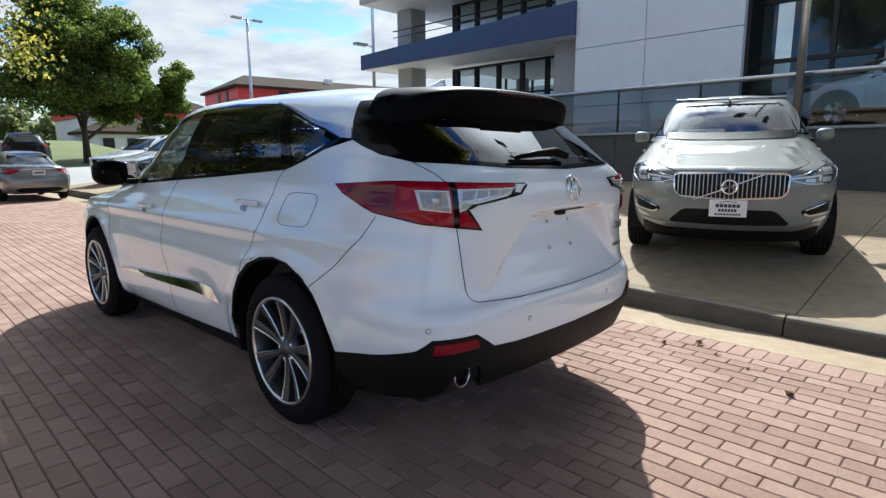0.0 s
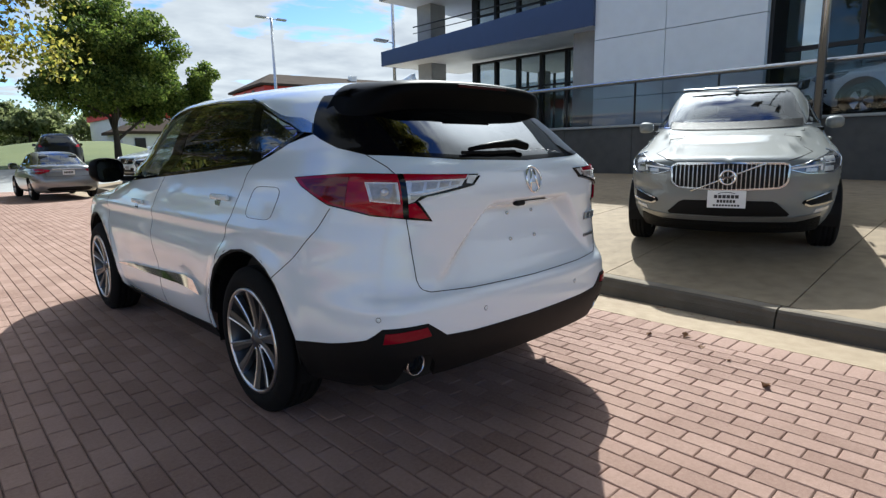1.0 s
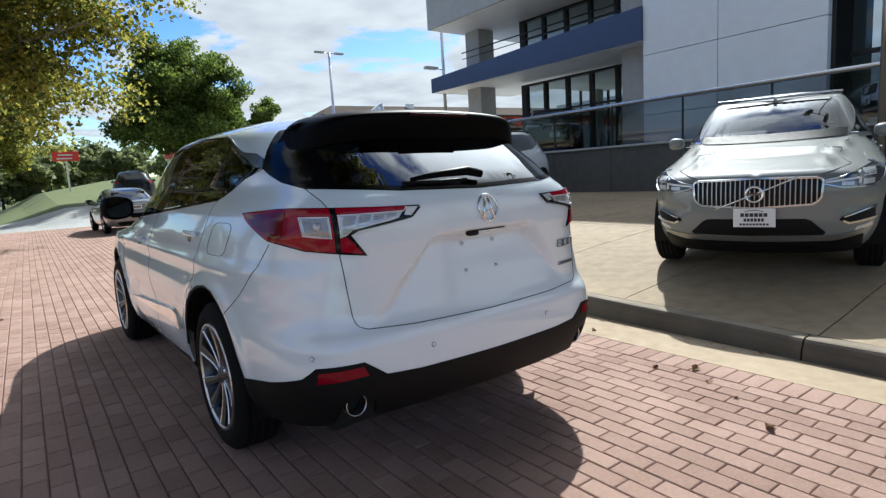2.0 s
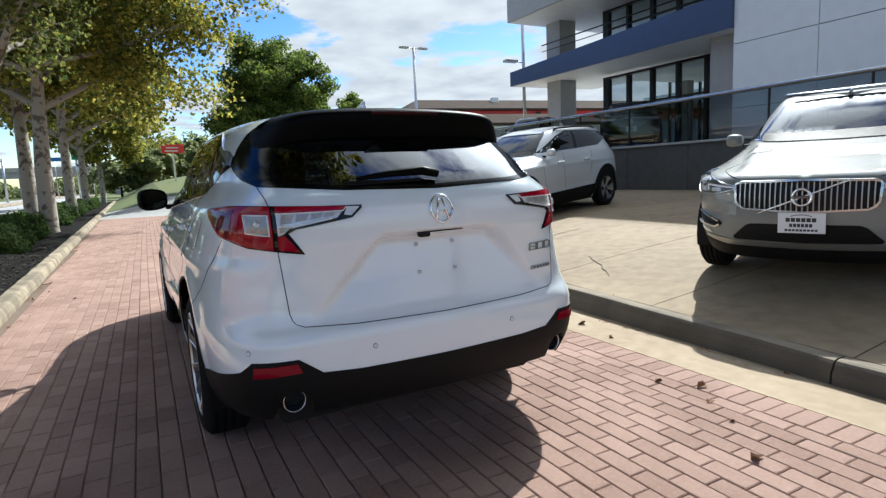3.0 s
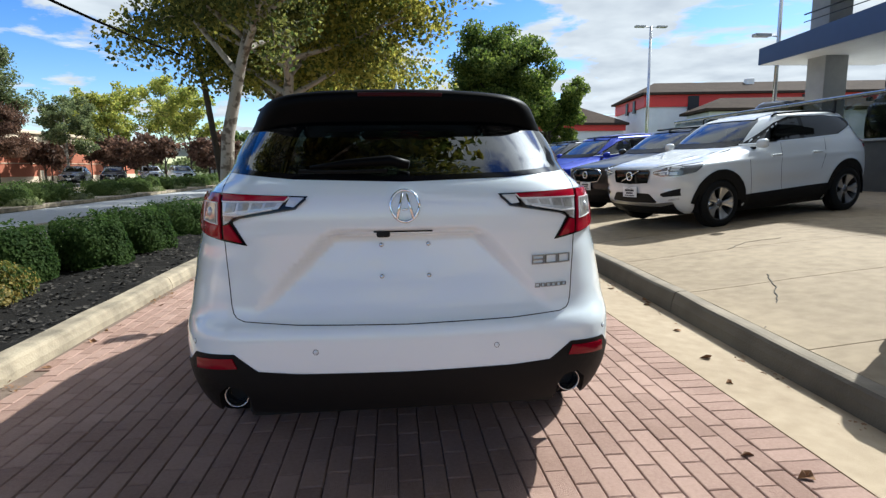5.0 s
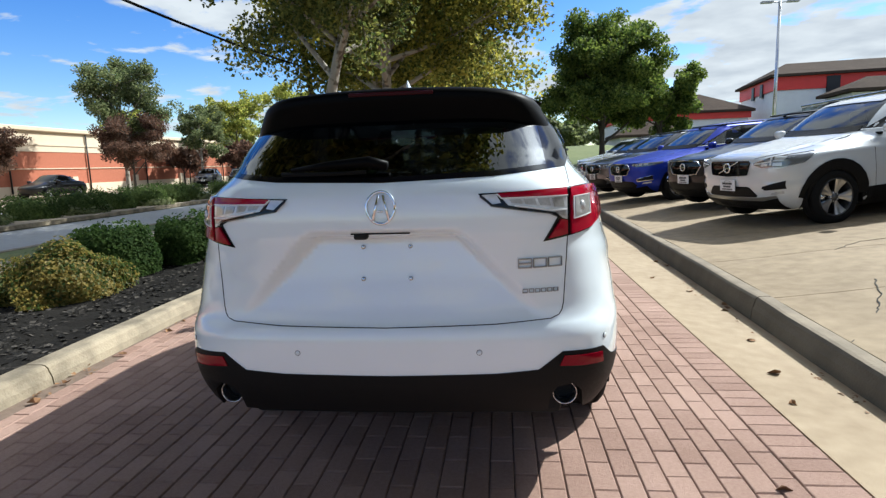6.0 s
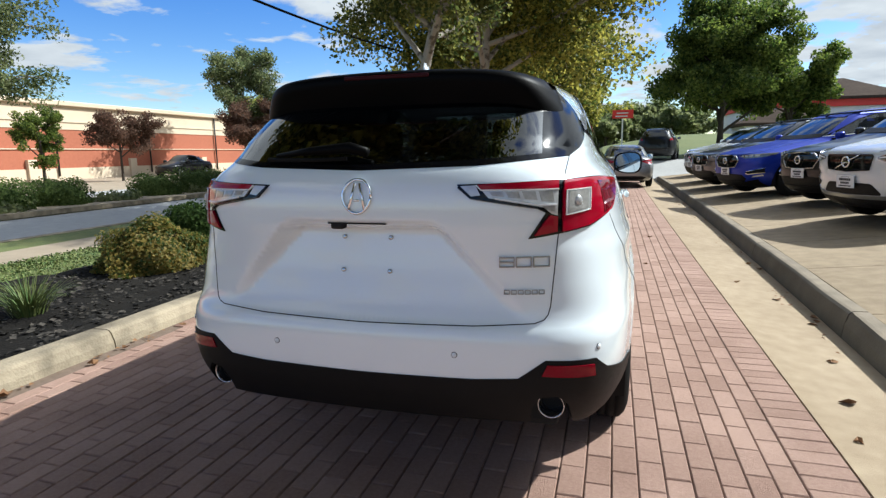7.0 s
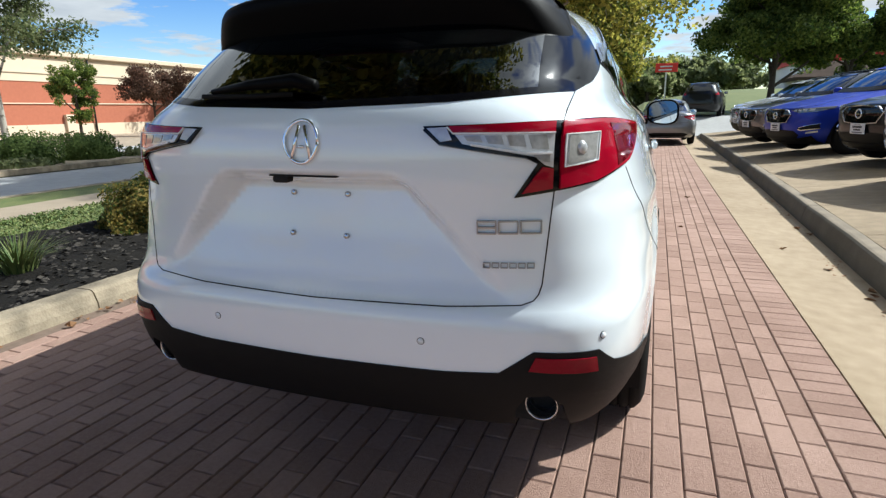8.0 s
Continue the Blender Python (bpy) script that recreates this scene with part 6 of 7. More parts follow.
# ---- the showroom and its raised deck ----
STUCCO = surface("white_wall_panel", (0.74, 0.78, 0.84), 0.4, 0, 0.05, 3.0, bump=0.05, bscale=90, big=0.25)
BAND = surface("blue_fascia_panel", (0.048, 0.072, 0.155), 0.4, 0.1, 0.08, 3.0, big=0.3)
GREYCOL = surface("grey_render", (0.36, 0.365, 0.37), 0.7, 0, 0.12, 4.0, bump=0.2, bscale=80)
DECKWALL = surface("dark_stone_cladding", (0.085, 0.083, 0.082), 0.55, 0, 0.25, 5.0, bump=0.2, bscale=60)
MULLION = surface("dark_bronze_frame", (0.03, 0.03, 0.033), 0.4, 0.6, 0.1, 5)
SOFFIT = surface("pale_soffit", (0.80, 0.81, 0.82), 0.6, 0, 0.06, 3)
SHOWGLASS = glass("showroom_glass", (0.62, 0.67, 0.70), 0.0, 1.3)
RAILGLASS = glass("smoked_balustrade_glass", (0.52, 0.55, 0.58), 0.0, 1.26)
INSIDE = surface("showroom_inside", (0.22, 0.22, 0.225), 0.8, 0, 0.3, 1.2)
FLOORIN = surface("showroom_floor", (0.30, 0.29, 0.28), 0.3, 0, 0.1, 2)

deck = thing("display_deck", "raised concrete display deck with dark stone face", "deck", kind="structure")
part("deck_slab", box(11.30, 19.2, -16, 19.0, 0.2, DECK - 0.002), GREYCOL, deck)
for k in range(18):
    y0 = -16 + 35 * k / 18
    part("stone_panel", box(11.0, 11.296, y0 + 0.006, y0 + 35 / 18 - 0.006, 0.2, 1.74, 0.004, 1), DECKWALL, deck)
part("coping", box(10.94, 11.42, -16, 19.0, 1.744, 1.80, 0.01), GREYCOL, deck)
balustrade = thing("balustrade", "smoked glass balustrade with a steel handrail", "railing", kind="structure")
tube("handrail", [(11.08, -16, 2.83), (11.08, 0, 2.83), (11.08, 19.0, 2.83)], 0.05, STEEL, balustrade, "polished steel handrail", 14)
for k in range(18):
    y0 = -16 + 35 * k / 18
    part("glass_panel", box(11.07, 11.085, y0 + 0.01, y0 + 35 / 18 - 0.01, 1.80, 2.79), RAILGLASS, balustrade)
    part("post", box(11.06, 11.10, y0 - 0.025, y0 + 0.009, 1.80, 2.785), MULLION, balustrade)

showroom = thing("showroom", "two-storey car showroom, white panels and blue fascia", "building")
XW = 15.8
for ya, yb in ((4.05, 6.93), (6.95, 9.45)):
    for z0, z1 in ((DECK, 2.9), (2.92, 4.86), (4.88, 6.9), (6.92, 9.4)):
        part("wall_panel", box(XW, XW + 0.25, ya, yb, z0, z1, 0.006, 1), STUCCO, showroom)
part("wall_core", box(XW + 0.251, XW + 4, 4.2, 9.4, DECK, 9.4), GREYCOL, showroom)
# blue fascia that tapers to its far tip, with a pale soffit
vs = [(XW - 0.15, 9.44, 5.35), (XW - 0.15, 9.44, 6.45), (16.55, 22.3, 6.25), (16.55, 22.3, 5.55), (22.2, 9.44, 5.40), (22.2, 9.44, 6.45), (22.2, 22.3, 6.25), (22.2, 22.3, 5.60)]
arr("fascia", vs, [(0, 1, 2, 3), (3, 2, 6, 7), (1, 5, 6, 2), (4, 7, 6, 5), (0, 4, 5, 1)], BAND, showroom, "blue fascia band", smooth=False)
arr("soffit", [(XW - 0.05, 9.45, 5.345), (16.6, 22.2, 5.545), (22.2, 22.2, 5.59), (22.2, 9.45, 5.39), (XW - 0.05, 9.45, 5.37), (16.6, 22.2, 5.57), (22.2, 22.2, 5.62), (22.2, 9.45, 5.42)], [(0, 1, 2, 3), (0, 4, 5, 1), (3, 2, 6, 7)], SOFFIT, showroom, "pale canopy soffit", smooth=False)
part("roof_slab", box(15.6, 30.0, 9.46, 21.1, 8.32, 11.4, 0.02), GREYCOL, showroom)
part("soffit", box(15.7, 29.9, 9.47, 21.0, 8.29, 8.319), SOFFIT, showroom)
part("roof_slab", box(15.4, 30.0, -12.0, 9.3, 9.4, 11.4, 0.02), GREYCOL, showroom)
for (xa, xb, ya, yb) in ((17.6, 18.6, 19.65, 20.65), (16.4, 17.6, 9.5, 10.7)):
    part("column", box(xa, xb, ya, yb, DECK if yb < 19 else 0.3, 8.29, 0.02), GREYCOL, showroom, "square grey column")
# glazing on both storeys
for z0, z1 in ((DECK, 5.34), (6.46, 8.28)):
    for k in range(5):
        ya = 11.20 + k * 1.30
        part("window_pane", box(18.72, 18.735, ya + 0.07, ya + 1.23, z0 + 0.05, z1 - 0.05), SHOWGLASS, showroom)
    for k in range(6):
        ya = 11.20 + k * 1.30
        q = 0.07 if k < 5 else 0.16
        part("mullion", box(18.62, 18.86, ya - q, ya + q, z0, z1), MULLION, showroom)
    part("transom", box(18.64, 18.84, 11.2, 17.7, z1 - 0.10, z1), MULLION, showroom)
    part("transom", box(18.65, 18.83, 11.2, 17.7, z0 + (0.95 if z0 > 6 else 2.1), z0 + (1.0 if z0 > 6 else 2.17)), MULLION, showroom)
tube("terrace_rail", [(17.2, 9.6, 7.25), (17.2, 20.5, 7.25)], 0.03, MULLION, showroom)
tube("terrace_rail", [(17.2, 9.6, 6.95), (17.2, 20.5, 6.95)], 0.02, MULLION, showroom)
for k in range(9):
    ya = 5.0 + k * 2.0
    part("window_pane", box(27.0, 27.015, ya + 0.05, ya + 1.95, DECK + 0.05, 5.3), SHOWGLASS, showroom)
    part("mullion", box(26.93, 27.08, ya - 0.05, ya + 0.05, DECK, 8.05), MULLION, showroom)
part("inner_floor", box(22.25, 27.0, 9.6, 19.6, 5.66, 6.25), SOFFIT, showroom)
part("ground_floor", box(19.25, 27.0, 4.0, 23.0, 0.3, DECK), FLOORIN, showroom)
for y in (11.6, 14.5, 17.5):
    part("inner_column", box(24.0, 24.5, y, y + 0.5, DECK, 5.4), GREYCOL, showroom)
# recessed dark bay beside the white panels
for k in range(5):
    ya = 4.0 - 1.9 * (k + 1)
    part("window_pane", box(17.2, 17.215, ya + 0.06, ya + 1.84, DECK + 0.05, 9.3), SHOWGLASS, showroom)
    part("mullion", box(17.12, 17.3, ya - 0.06, ya + 0.06, DECK, 9.4), MULLION, showroom)
for z in (3.9, 5.6, 7.4):
    part("transom", box(17.13, 17.29, -5.5, 4.0, z, z + 0.12), MULLION, showroom)
part("side_return", box(16.06, 17.3, 3.95, 4.05, DECK, 9.4), MULLION, showroom)
part("bay_column", box(16.92, 17.11, -1.1, 0.9, DECK, 9.4, 0.02), GREYCOL, showroom, "grey column with wall lamp")
part("wall_lamp", box(16.82, 16.918, 0.15, 0.33, 4.2, 4.75, 0.03), STEEL, showroom)
part("inner_wall", box(21.0, 21.2, -12.0, 4.0, DECK, 9.4), INSIDE, showroom)
part("ground_floor", box(17.22, 21.0, -12.0, 4.0, 0.3, DECK + 0.01), FLOORIN, showroom)


def light_pole(x, y, z0, h, r, heads, label):
    p = thing("light_pole", label, "light pole", m=pose(x, y, z0))
    tube("pole", [(0, 0, 0.0), (0, 0, h * 0.5), (0, 0, h)], [r, r * 0.85, r * 0.7], STEEL, p, "", 12)
    part("base", box(-r * 2.2, r * 2.2, -r * 2.2, r * 2.2, -0.2, 0.35, 0.03), GREYCOL, p)
    for dx, dy, z in heads:
        tube("arm", [(0, 0, z), (dx * 0.5, dy * 0.5, z + 0.06), (dx, dy, z + 0.05)], 0.035, STEEL, p, "", 8)
        b = box(dx - 0.38, dx + 0.38, dy - 0.17, dy + 0.17, z + 0.0, z + 0.14, 0.03)
        part("lamp_head", b, GREYCOL, p)
    return p


light_pole(10.75, 1.46, lot_z(10.7, 1.6), 10.5, 0.085, [(0.0, -0.7, 10.3), (0, 0.7, 10.3)], "slim pale steel light pole before the deck")
light_pole(17.65, 22.6, 0.5, 11.5, 0.10, [(-0.75, 0.1, 6.35), (0.7, 0.1, 11.2)], "steel light pole beside the showroom canopy")
light_pole(19.95, 40.0, 0.4, 11.0, 0.13, [(-0.85, 0, 10.9), (0.85, 0, 10.9)], "tall twin-headed parking lot light pole")

# ---- the low workshop behind the lot ----
SHINGLE = surface("brown_shingle", (0.062, 0.046, 0.036), 0.95, 0, 0.25, 3.0, bump=0.8, bscale=12, spec=0.05)
WHITEWALL = surface("white_masonry", (0.80, 0.79, 0.78), 0.8, 0, 0.05, 2.0)
REDBAND = surface("red_fascia", (0.72, 0.045, 0.035), 0.5, 0, 0.06, 2.0)


def hip_roof(x0, x1, y0, y1, z0, z1, over, inset, material, parent):
    a = [(x0 - over, y0 - over, z0), (x1 + over, y0 - over, z0), (x1 + over, y1 + over, z0), (x0 - over, y1 + over, z0)]
    ym = (y0 + y1) / 2
    v = a + [(x0 + inset, ym, z1), (x1 - inset, ym, z1)] + [(p[0], p[1], z0 - 0.25) for p in a]
    f = [(0, 1, 5, 4), (1, 2, 5), (2, 3, 4, 5), (3, 0, 4), (0, 6, 7, 1), (1, 7, 8, 2), (2, 8, 9, 3), (3, 9, 6, 0), (6, 9, 8, 7)]
    return arr("roof", v, f, material, parent, smooth=False)


workshop = thing("workshop", "white workshop with red band and brown shingle roof", "building", m=pose(29.2, 60.0, 0, 0, 0, -8))
part("wall", box(0, 52.0, 0, 12.0, 0.0, 7.55), WHITEWALL, workshop)
part("band", box(-0.15, 52.2, -0.15, 12.2, 7.56, 8.85), REDBAND, workshop, "red wall band")
hip_roof(0, 52.0, 0, 12.0, 9.1, 10.95, 0.6, 2.8, SHINGLE, workshop)
for x, w in ((4.6, 1.2), (17.0, 0.7), (19.5, 0.7), (26.0, 1.2)):
    part("window", box(x, x + w, -0.25, -0.10, 7.15, 8.7), MULLION, workshop)
for y in (3.2, 6.2):
    part("window", box(-0.25, -0.10, y, y + 0.8, 7.2, 8.6), MULLION, workshop)
hip_roof(3.6, 22.0, -8.0, -2.0, 6.6, 7.9, 0.4, 2.4, SHINGLE, workshop)
part("porch_wall", box(3.8, 21.8, -7.8, -2.2, 0, 6.3), WHITEWALL, workshop)
part("roof_vent", box(13, 13.9, 4.2, 5.1, 10.2, 11.15, 0.1), WHITEWALL, workshop)
annex = thing("workshop_annex", "low annex with brown hip roof and red eaves", "building")
part("wall", box(14.5, 27.6, 62.0, 74.0, 0.0, 5.1), WHITEWALL, annex)
part("band", box(14.3, 27.8, 61.8, 74.2, 5.11, 5.75), REDBAND, annex)
hip_roof(14.5, 27.6, 62.0, 74.0, 6.0, 8.3, 0.5, 3.0, SHINGLE, annex)
house = thing("far_house", "white clapboard house behind the trees", "house")
part("wall", box(13.0, 20.0, 56.0, 61.0, 0.3, 3.4), WHITEWALL, house)
hip_roof(13.0, 20.0, 56.0, 61.0, 3.5, 4.8, 0.4, 2.5, SHINGLE, house)
for x in (14.0, 16.0, 18.0):
    part("window", box(x, x + 0.9, 55.9, 56.02, 1.5, 2.9), MULLION, house)

# ---- the brick store across the street ----
STOREBRICK = surface("orange_red_brick", (0.36, 0.115, 0.062), 0.85, 0, 0.12, 6.0, bump=0.4, bscale=60, big=0.2)
CREAM = surface("cream_render", (0.60, 0.49, 0.36), 0.8, 0, 0.06, 2.0, big=0.2)
store = thing("brick_store", "long brick and cream store across the street", "building")
part("base", box(-60, -31.94, -20, 75, -0.1, 0.70), CREAM, store)
part("brick_wall", box(-60, -32.0, -20, 75, 0.701, 3.1), STOREBRICK, store)
part("band", box(-60, -31.93, -20, 75, 1.86, 1.92), CREAM, store)
part("upper_wall", box(-60, -31.96, -20, 75, 3.101, 4.55), CREAM, store)
part("string_course", box(-60, -31.90, -20, 75, 3.55, 3.66), CREAM, store)
part("cornice", box(-60.3, -31.72, -20.3, 75.3, 4.551, 4.85, 0.05), CREAM, store)
for k in range(12):
    y = -14 + 7.6 * k
    part("pier", box(-32.0, -31.78, y, y + 0.55, -0.1, 1.25), CREAM, store)
    tube("downpipe", [(-31.86, y + 2.0, 0.2), (-31.86, y + 2.0, 4.5)], 0.06, MULLION, store)

# ---- road bridge and signs far down the street ----
SIGNGREEN = surface("green_sign", (0.01, 0.16, 0.07), 0.4, 0, 0.06, 4)
FARCONC = surface("bridge_concrete", (0.33, 0.32, 0.31), 0.85, 0, 0.12, 1.0)
bridge = thing("road_bridge", "grey concrete road bridge far down the street", "bridge")
part("deck_beam", box(-120, 6, 150, 158, 4.5, 5.7), FARCONC, bridge)
part("parapet", box(-120, 6, 149.6, 150.0, 5.7, 6.6), FARCONC, bridge)
for x in (-95, -70, -45, -22, -4):
    part("pier", box(x, x + 1.4, 151, 157, -0.2, 4.5), FARCONC, bridge)
gantry = thing("sign_gantry", "green road sign on grey steel posts", "road sign")
part("sign_face", box(-9.7, -5.9, 119.8, 120.0, 6.7, 9.7), SIGNGREEN, gantry, "green sign face")
for x in (-9.0, -6.6):
    tube("post", [(x, 120.2, -0.1), (x, 120.2, 9.6)], 0.2, STEEL, gantry)
part("sign_bar", box(-9.2, -7.2, 119.75, 119.8, 8.3, 8.7), PLATEW, gantry)
signal = thing("traffic_signal", "grey traffic signal mast with dark lamp heads", "traffic light", m=pose(-16.7, 100.0, -0.1))
tube("mast", [(0, 0, 0), (0, 0, 6.3)], 0.16, STEEL, signal)
tube("arm", [(0, 0, 5.9), (-3, 0, 6.1), (-6.0, 0, 6.15)], 0.09, STEEL, signal)
for x in (-2.2, -5.6):
    part("lamp_head", box(x - 0.25, x + 0.25, -0.2, 0.2, 5.4, 6.6, 0.05), DARK, signal)
blue_sign = thing("street_sign", "blue street sign on a thin grey post", "sign", m=pose(-12.3, 120.0, -0.1))
part("sign_face", box(-1.0, 1.0, -0.06, 0.06, 6.6, 7.3), surface("blue_sign", (0.02, 0.10, 0.32), 0.5, 0, 0.06, 4), blue_sign, "blue sign face")
tube("post", [(0, 0.1, 0), (0, 0.1, 7.2)], 0.08, STEEL, blue_sign)
red_sign = thing("red_sign", "red shop sign on a white post", "sign", m=pose(2.3, 50.0, 2.2))
part("sign_face", box(-0.85, 0.85, -0.08, 0.08, 1.75, 2.45, 0.02), REDBAND, red_sign, "red sign face with pale bars")
part("post", box(-0.06, 0.06, -0.05, 0.05, -0.7, 1.75), WHITEWALL, red_sign)
for x0, x1, z in ((-0.5, 0.45, 2.14), (-0.6, 0.4, 1.88)):
    part("print_bar", box(x0, x1, -0.09, -0.07, z, z + 0.1), PLATEW, red_sign)

# ---- planting ----
BARK = surface("mottled_plane_bark", (0.12, 0.10, 0.075), 0.9, 0, 0.4, 6.0, bump=0.7, bscale=25, big=3.4, col2=(0.33, 0.30, 0.25))
for n in BARK.node_tree.nodes:
    if n.bl_idname == "ShaderNodeMapRange":
        n.inputs["From Min"].default_value = 0.86
        n.inputs["From Max"].default_value = 0.96
DARKBARK = surface("dark_bark", (0.055, 0.045, 0.035), 0.9, 0, 0.3, 8.0, bump=0.8, bscale=30)


def leafy(name, c1, c2, gloss=0.55, own=1.4):
    """Leaf colour, each leaf its own, with light that comes through."""
    m = surface(name, c1, gloss, 0, 0.3, 3.0, spread=own, island=True, col2=c2, spec=0.12 if gloss > 0.6 else 0.3)
    nt = m.node_tree
    bs = nt.nodes["Principled BSDF"]
    tr = nt.nodes.new("ShaderNodeBsdfTranslucent")
    mx = nt.nodes.new("ShaderNodeMixShader")
    mx.inputs[0].default_value = 0.6
    col = bs.inputs["Base Color"].links[0].from_socket
    nt.links.new(col, tr.inputs[0])
    nt.links.new(bs.outputs[0], mx.inputs[1])
    nt.links.new(tr.outputs[0], mx.inputs[2])
    nt.links.new(mx.outputs[0], nt.nodes["Material Output"].inputs[0])
    return m


PLANELEAF = leafy("plane_tree_leaves", (0.080, 0.110, 0.024), (0.42, 0.38, 0.075))
# darker, greener copy of the plane leaf, with crown shade put into it
SHADELEAF = leafy("plane_tree_shaded_green_leaves", (0.060, 0.090, 0.026), (0.23, 0.235, 0.06))
GREENLEAF = leafy("dark_green_leaves", (0.05, 0.09, 0.018), (0.20, 0.25, 0.05))
SAGELEAF = leafy("grey_green_leaves", (0.085, 0.115, 0.045), (0.24, 0.27, 0.12))
PURPLELEAF = leafy("bronze_purple_leaves", (0.10, 0.06, 0.042), (0.21, 0.12, 0.082))
YELLOWLEAF = leafy("yellow_green_leaves", (0.20, 0.25, 0.05), (0.50, 0.48, 0.11))
# pale green with distance haze put into the colour; also on low median shrubs
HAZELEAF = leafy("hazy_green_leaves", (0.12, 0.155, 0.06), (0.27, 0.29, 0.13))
BOXLEAF = leafy("boxwood_leaves", (0.024, 0.052, 0.013), (0.085, 0.135, 0.036), 0.7, 0.6)
HEDGELEAF = leafy("sage_hedge_leaves", (0.05, 0.085, 0.024), (0.15, 0.20, 0.06), 0.65, 0.8)
GOLDLEAF = leafy("golden_shrub_leaves", (0.065, 0.105, 0.026), (0.34, 0.26, 0.07))
DRYLEAF = surface("dry_leaf", (0.16, 0.075, 0.03), 0.8, 0, 0.3, 20, spread=0.8, col2=(0.30, 0.16, 0.07))


def leaves(points, sizes, rng, name, material, parent, outward=None, bend=0.3):
    """Many small folded leaves in one mesh."""
    n = len(points)
    P = np.asarray(points, float)
    d = rng.normal(size=(n, 3))
    if outward is not None:
        d = d + outward * 2.6
    d /= np.linalg.norm(d, axis=1, keepdims=True)
    r = rng.normal(size=(n, 3))
    u = np.cross(d, r)
    u /= np.linalg.norm(u, axis=1, keepdims=True)
    v = np.cross(d, u)
    s = np.asarray(sizes)[:, None]
    tip, tail = P + v * s * 0.62, P - v * s * 0.5
    le, ri = P + u * s * 0.42 + d * s * bend * 0.5, P - u * s * 0.42 + d * s * bend * 0.5
    V = np.empty((n * 4, 3))
    V[0::4], V[1::4], V[2::4], V[3::4] = tail, ri, tip, le
    k = np.arange(n) * 4
    F = np.concatenate([np.stack([k, k + 1, k + 2], 1), np.stack([k, k + 2, k + 3], 1)])
    me = bpy.data.meshes.new(name)
    me.from_pydata(V.tolist(), [], F.tolist())
    me.materials.append(material)
    o = obj(name, me, parent)
    return o


def tree(name, label, x, y, z, height, spread, clear, leaf, bark, seed, count, size, trunk_r=0.2, forks=5, lean=(0, 0)):
    """A trunk with limbs and twigs, and leaves in clumps round the twigs' ends."""
    rng = np.random.default_rng(seed)
    t = thing(name, label, "tree", m=pose(x, y, z))
    top = Vector((lean[0], lean[1], height * 0.80))
    pts = [Vector((0, 0, -0.25)), Vector((0, 0, 0.15)), Vector((lean[0] * 0.1, lean[1] * 0.1, clear * 0.6)), Vector((lean[0] * 0.3, lean[1] * 0.3, clear)), Vector((lean[0] * 0.65, lean[1] * 0.65, (clear + height * 0.8) / 2)), top]
    rad = [trunk_r * 1.5, trunk_r * 1.15, trunk_r, trunk_r * 0.85, trunk_r * 0.5, trunk_r * 0.12]
    V, F = tube_arrays(pts, rad, 12)
    arr("trunk", V, F, bark, t)
    bv, bf, ends = [], [], []

    def limb(a, b, r0, r1, sides=6):
        mid = (a + b) / 2 + Vector(rng.normal(size=3) * (b - a).length * 0.07)
        mid.z += (b - a).length * 0.05
        v, f = tube_arrays([a, mid, b], [r0, (r0 + r1) / 2, r1], sides, False)
        k = len(bv)
        bv.extend(v)
        bf.extend([tuple(q + k for q in p) for p in f])
        return mid

    n_l = forks * 3
    for i in range(n_l):
        h = clear * 0.92 + (height * 0.78 - clear) * (i / n_l) ** 0.9
        f = (h - pts[3].z) / max(0.1, (top.z - pts[3].z))
        base = pts[3].lerp(top, max(0, min(1, f)))
        ang = i * 2.4 + rng.uniform(-0.4, 0.4)
        rel = (h - clear) / (height - clear)
        out = spread * (0.55 + 0.5 * math.sin(math.pi * min(1, rel * 0.85 + 0.22))) * rng.uniform(0.62, 1.12)
        dx, dy = math.cos(ang), math.sin(ang)
        end = base + Vector((dx * out, dy * out, (height - h) * rng.uniform(0.15, 0.42)))
        r0 = trunk_r * (0.52 - 0.33 * rel)
        m1 = limb(base, end, r0, 0.018)
        for j in range(5):
            s = m1.lerp(end, rng.uniform(0.0, 0.95)) if j else end
            e = s + Vector(rng.normal(size=3) * np.array([1, 1, 0.75]) * spread * 0.24)
            e.z += 0.1 * spread
            limb(s, e, 0.03, 0.008, 5)
            ends.append(e)
            ends.append(s.lerp(e, 0.5))
    arr("branchwork", bv, bf, bark, t)
    E = np.array([tuple(e) for e in ends])
    count = int(count * 2.2)
    idx = rng.integers(0, len(E), count)
    blob = rng.normal(size=(count, 3))
    blob *= np.minimum(1, 2.1 / np.linalg.norm(blob, axis=1, keepdims=True))
    blob *= (spread * 0.118) * np.array([1, 1, 0.72])
    P = E[idx] + blob
    P = P[P[:, 2] > clear * 0.72]
    leaves(P, rng.uniform(0.6, 1.25, len(P)) * size * 1.15, rng, "crown", leaf, t)
    return t


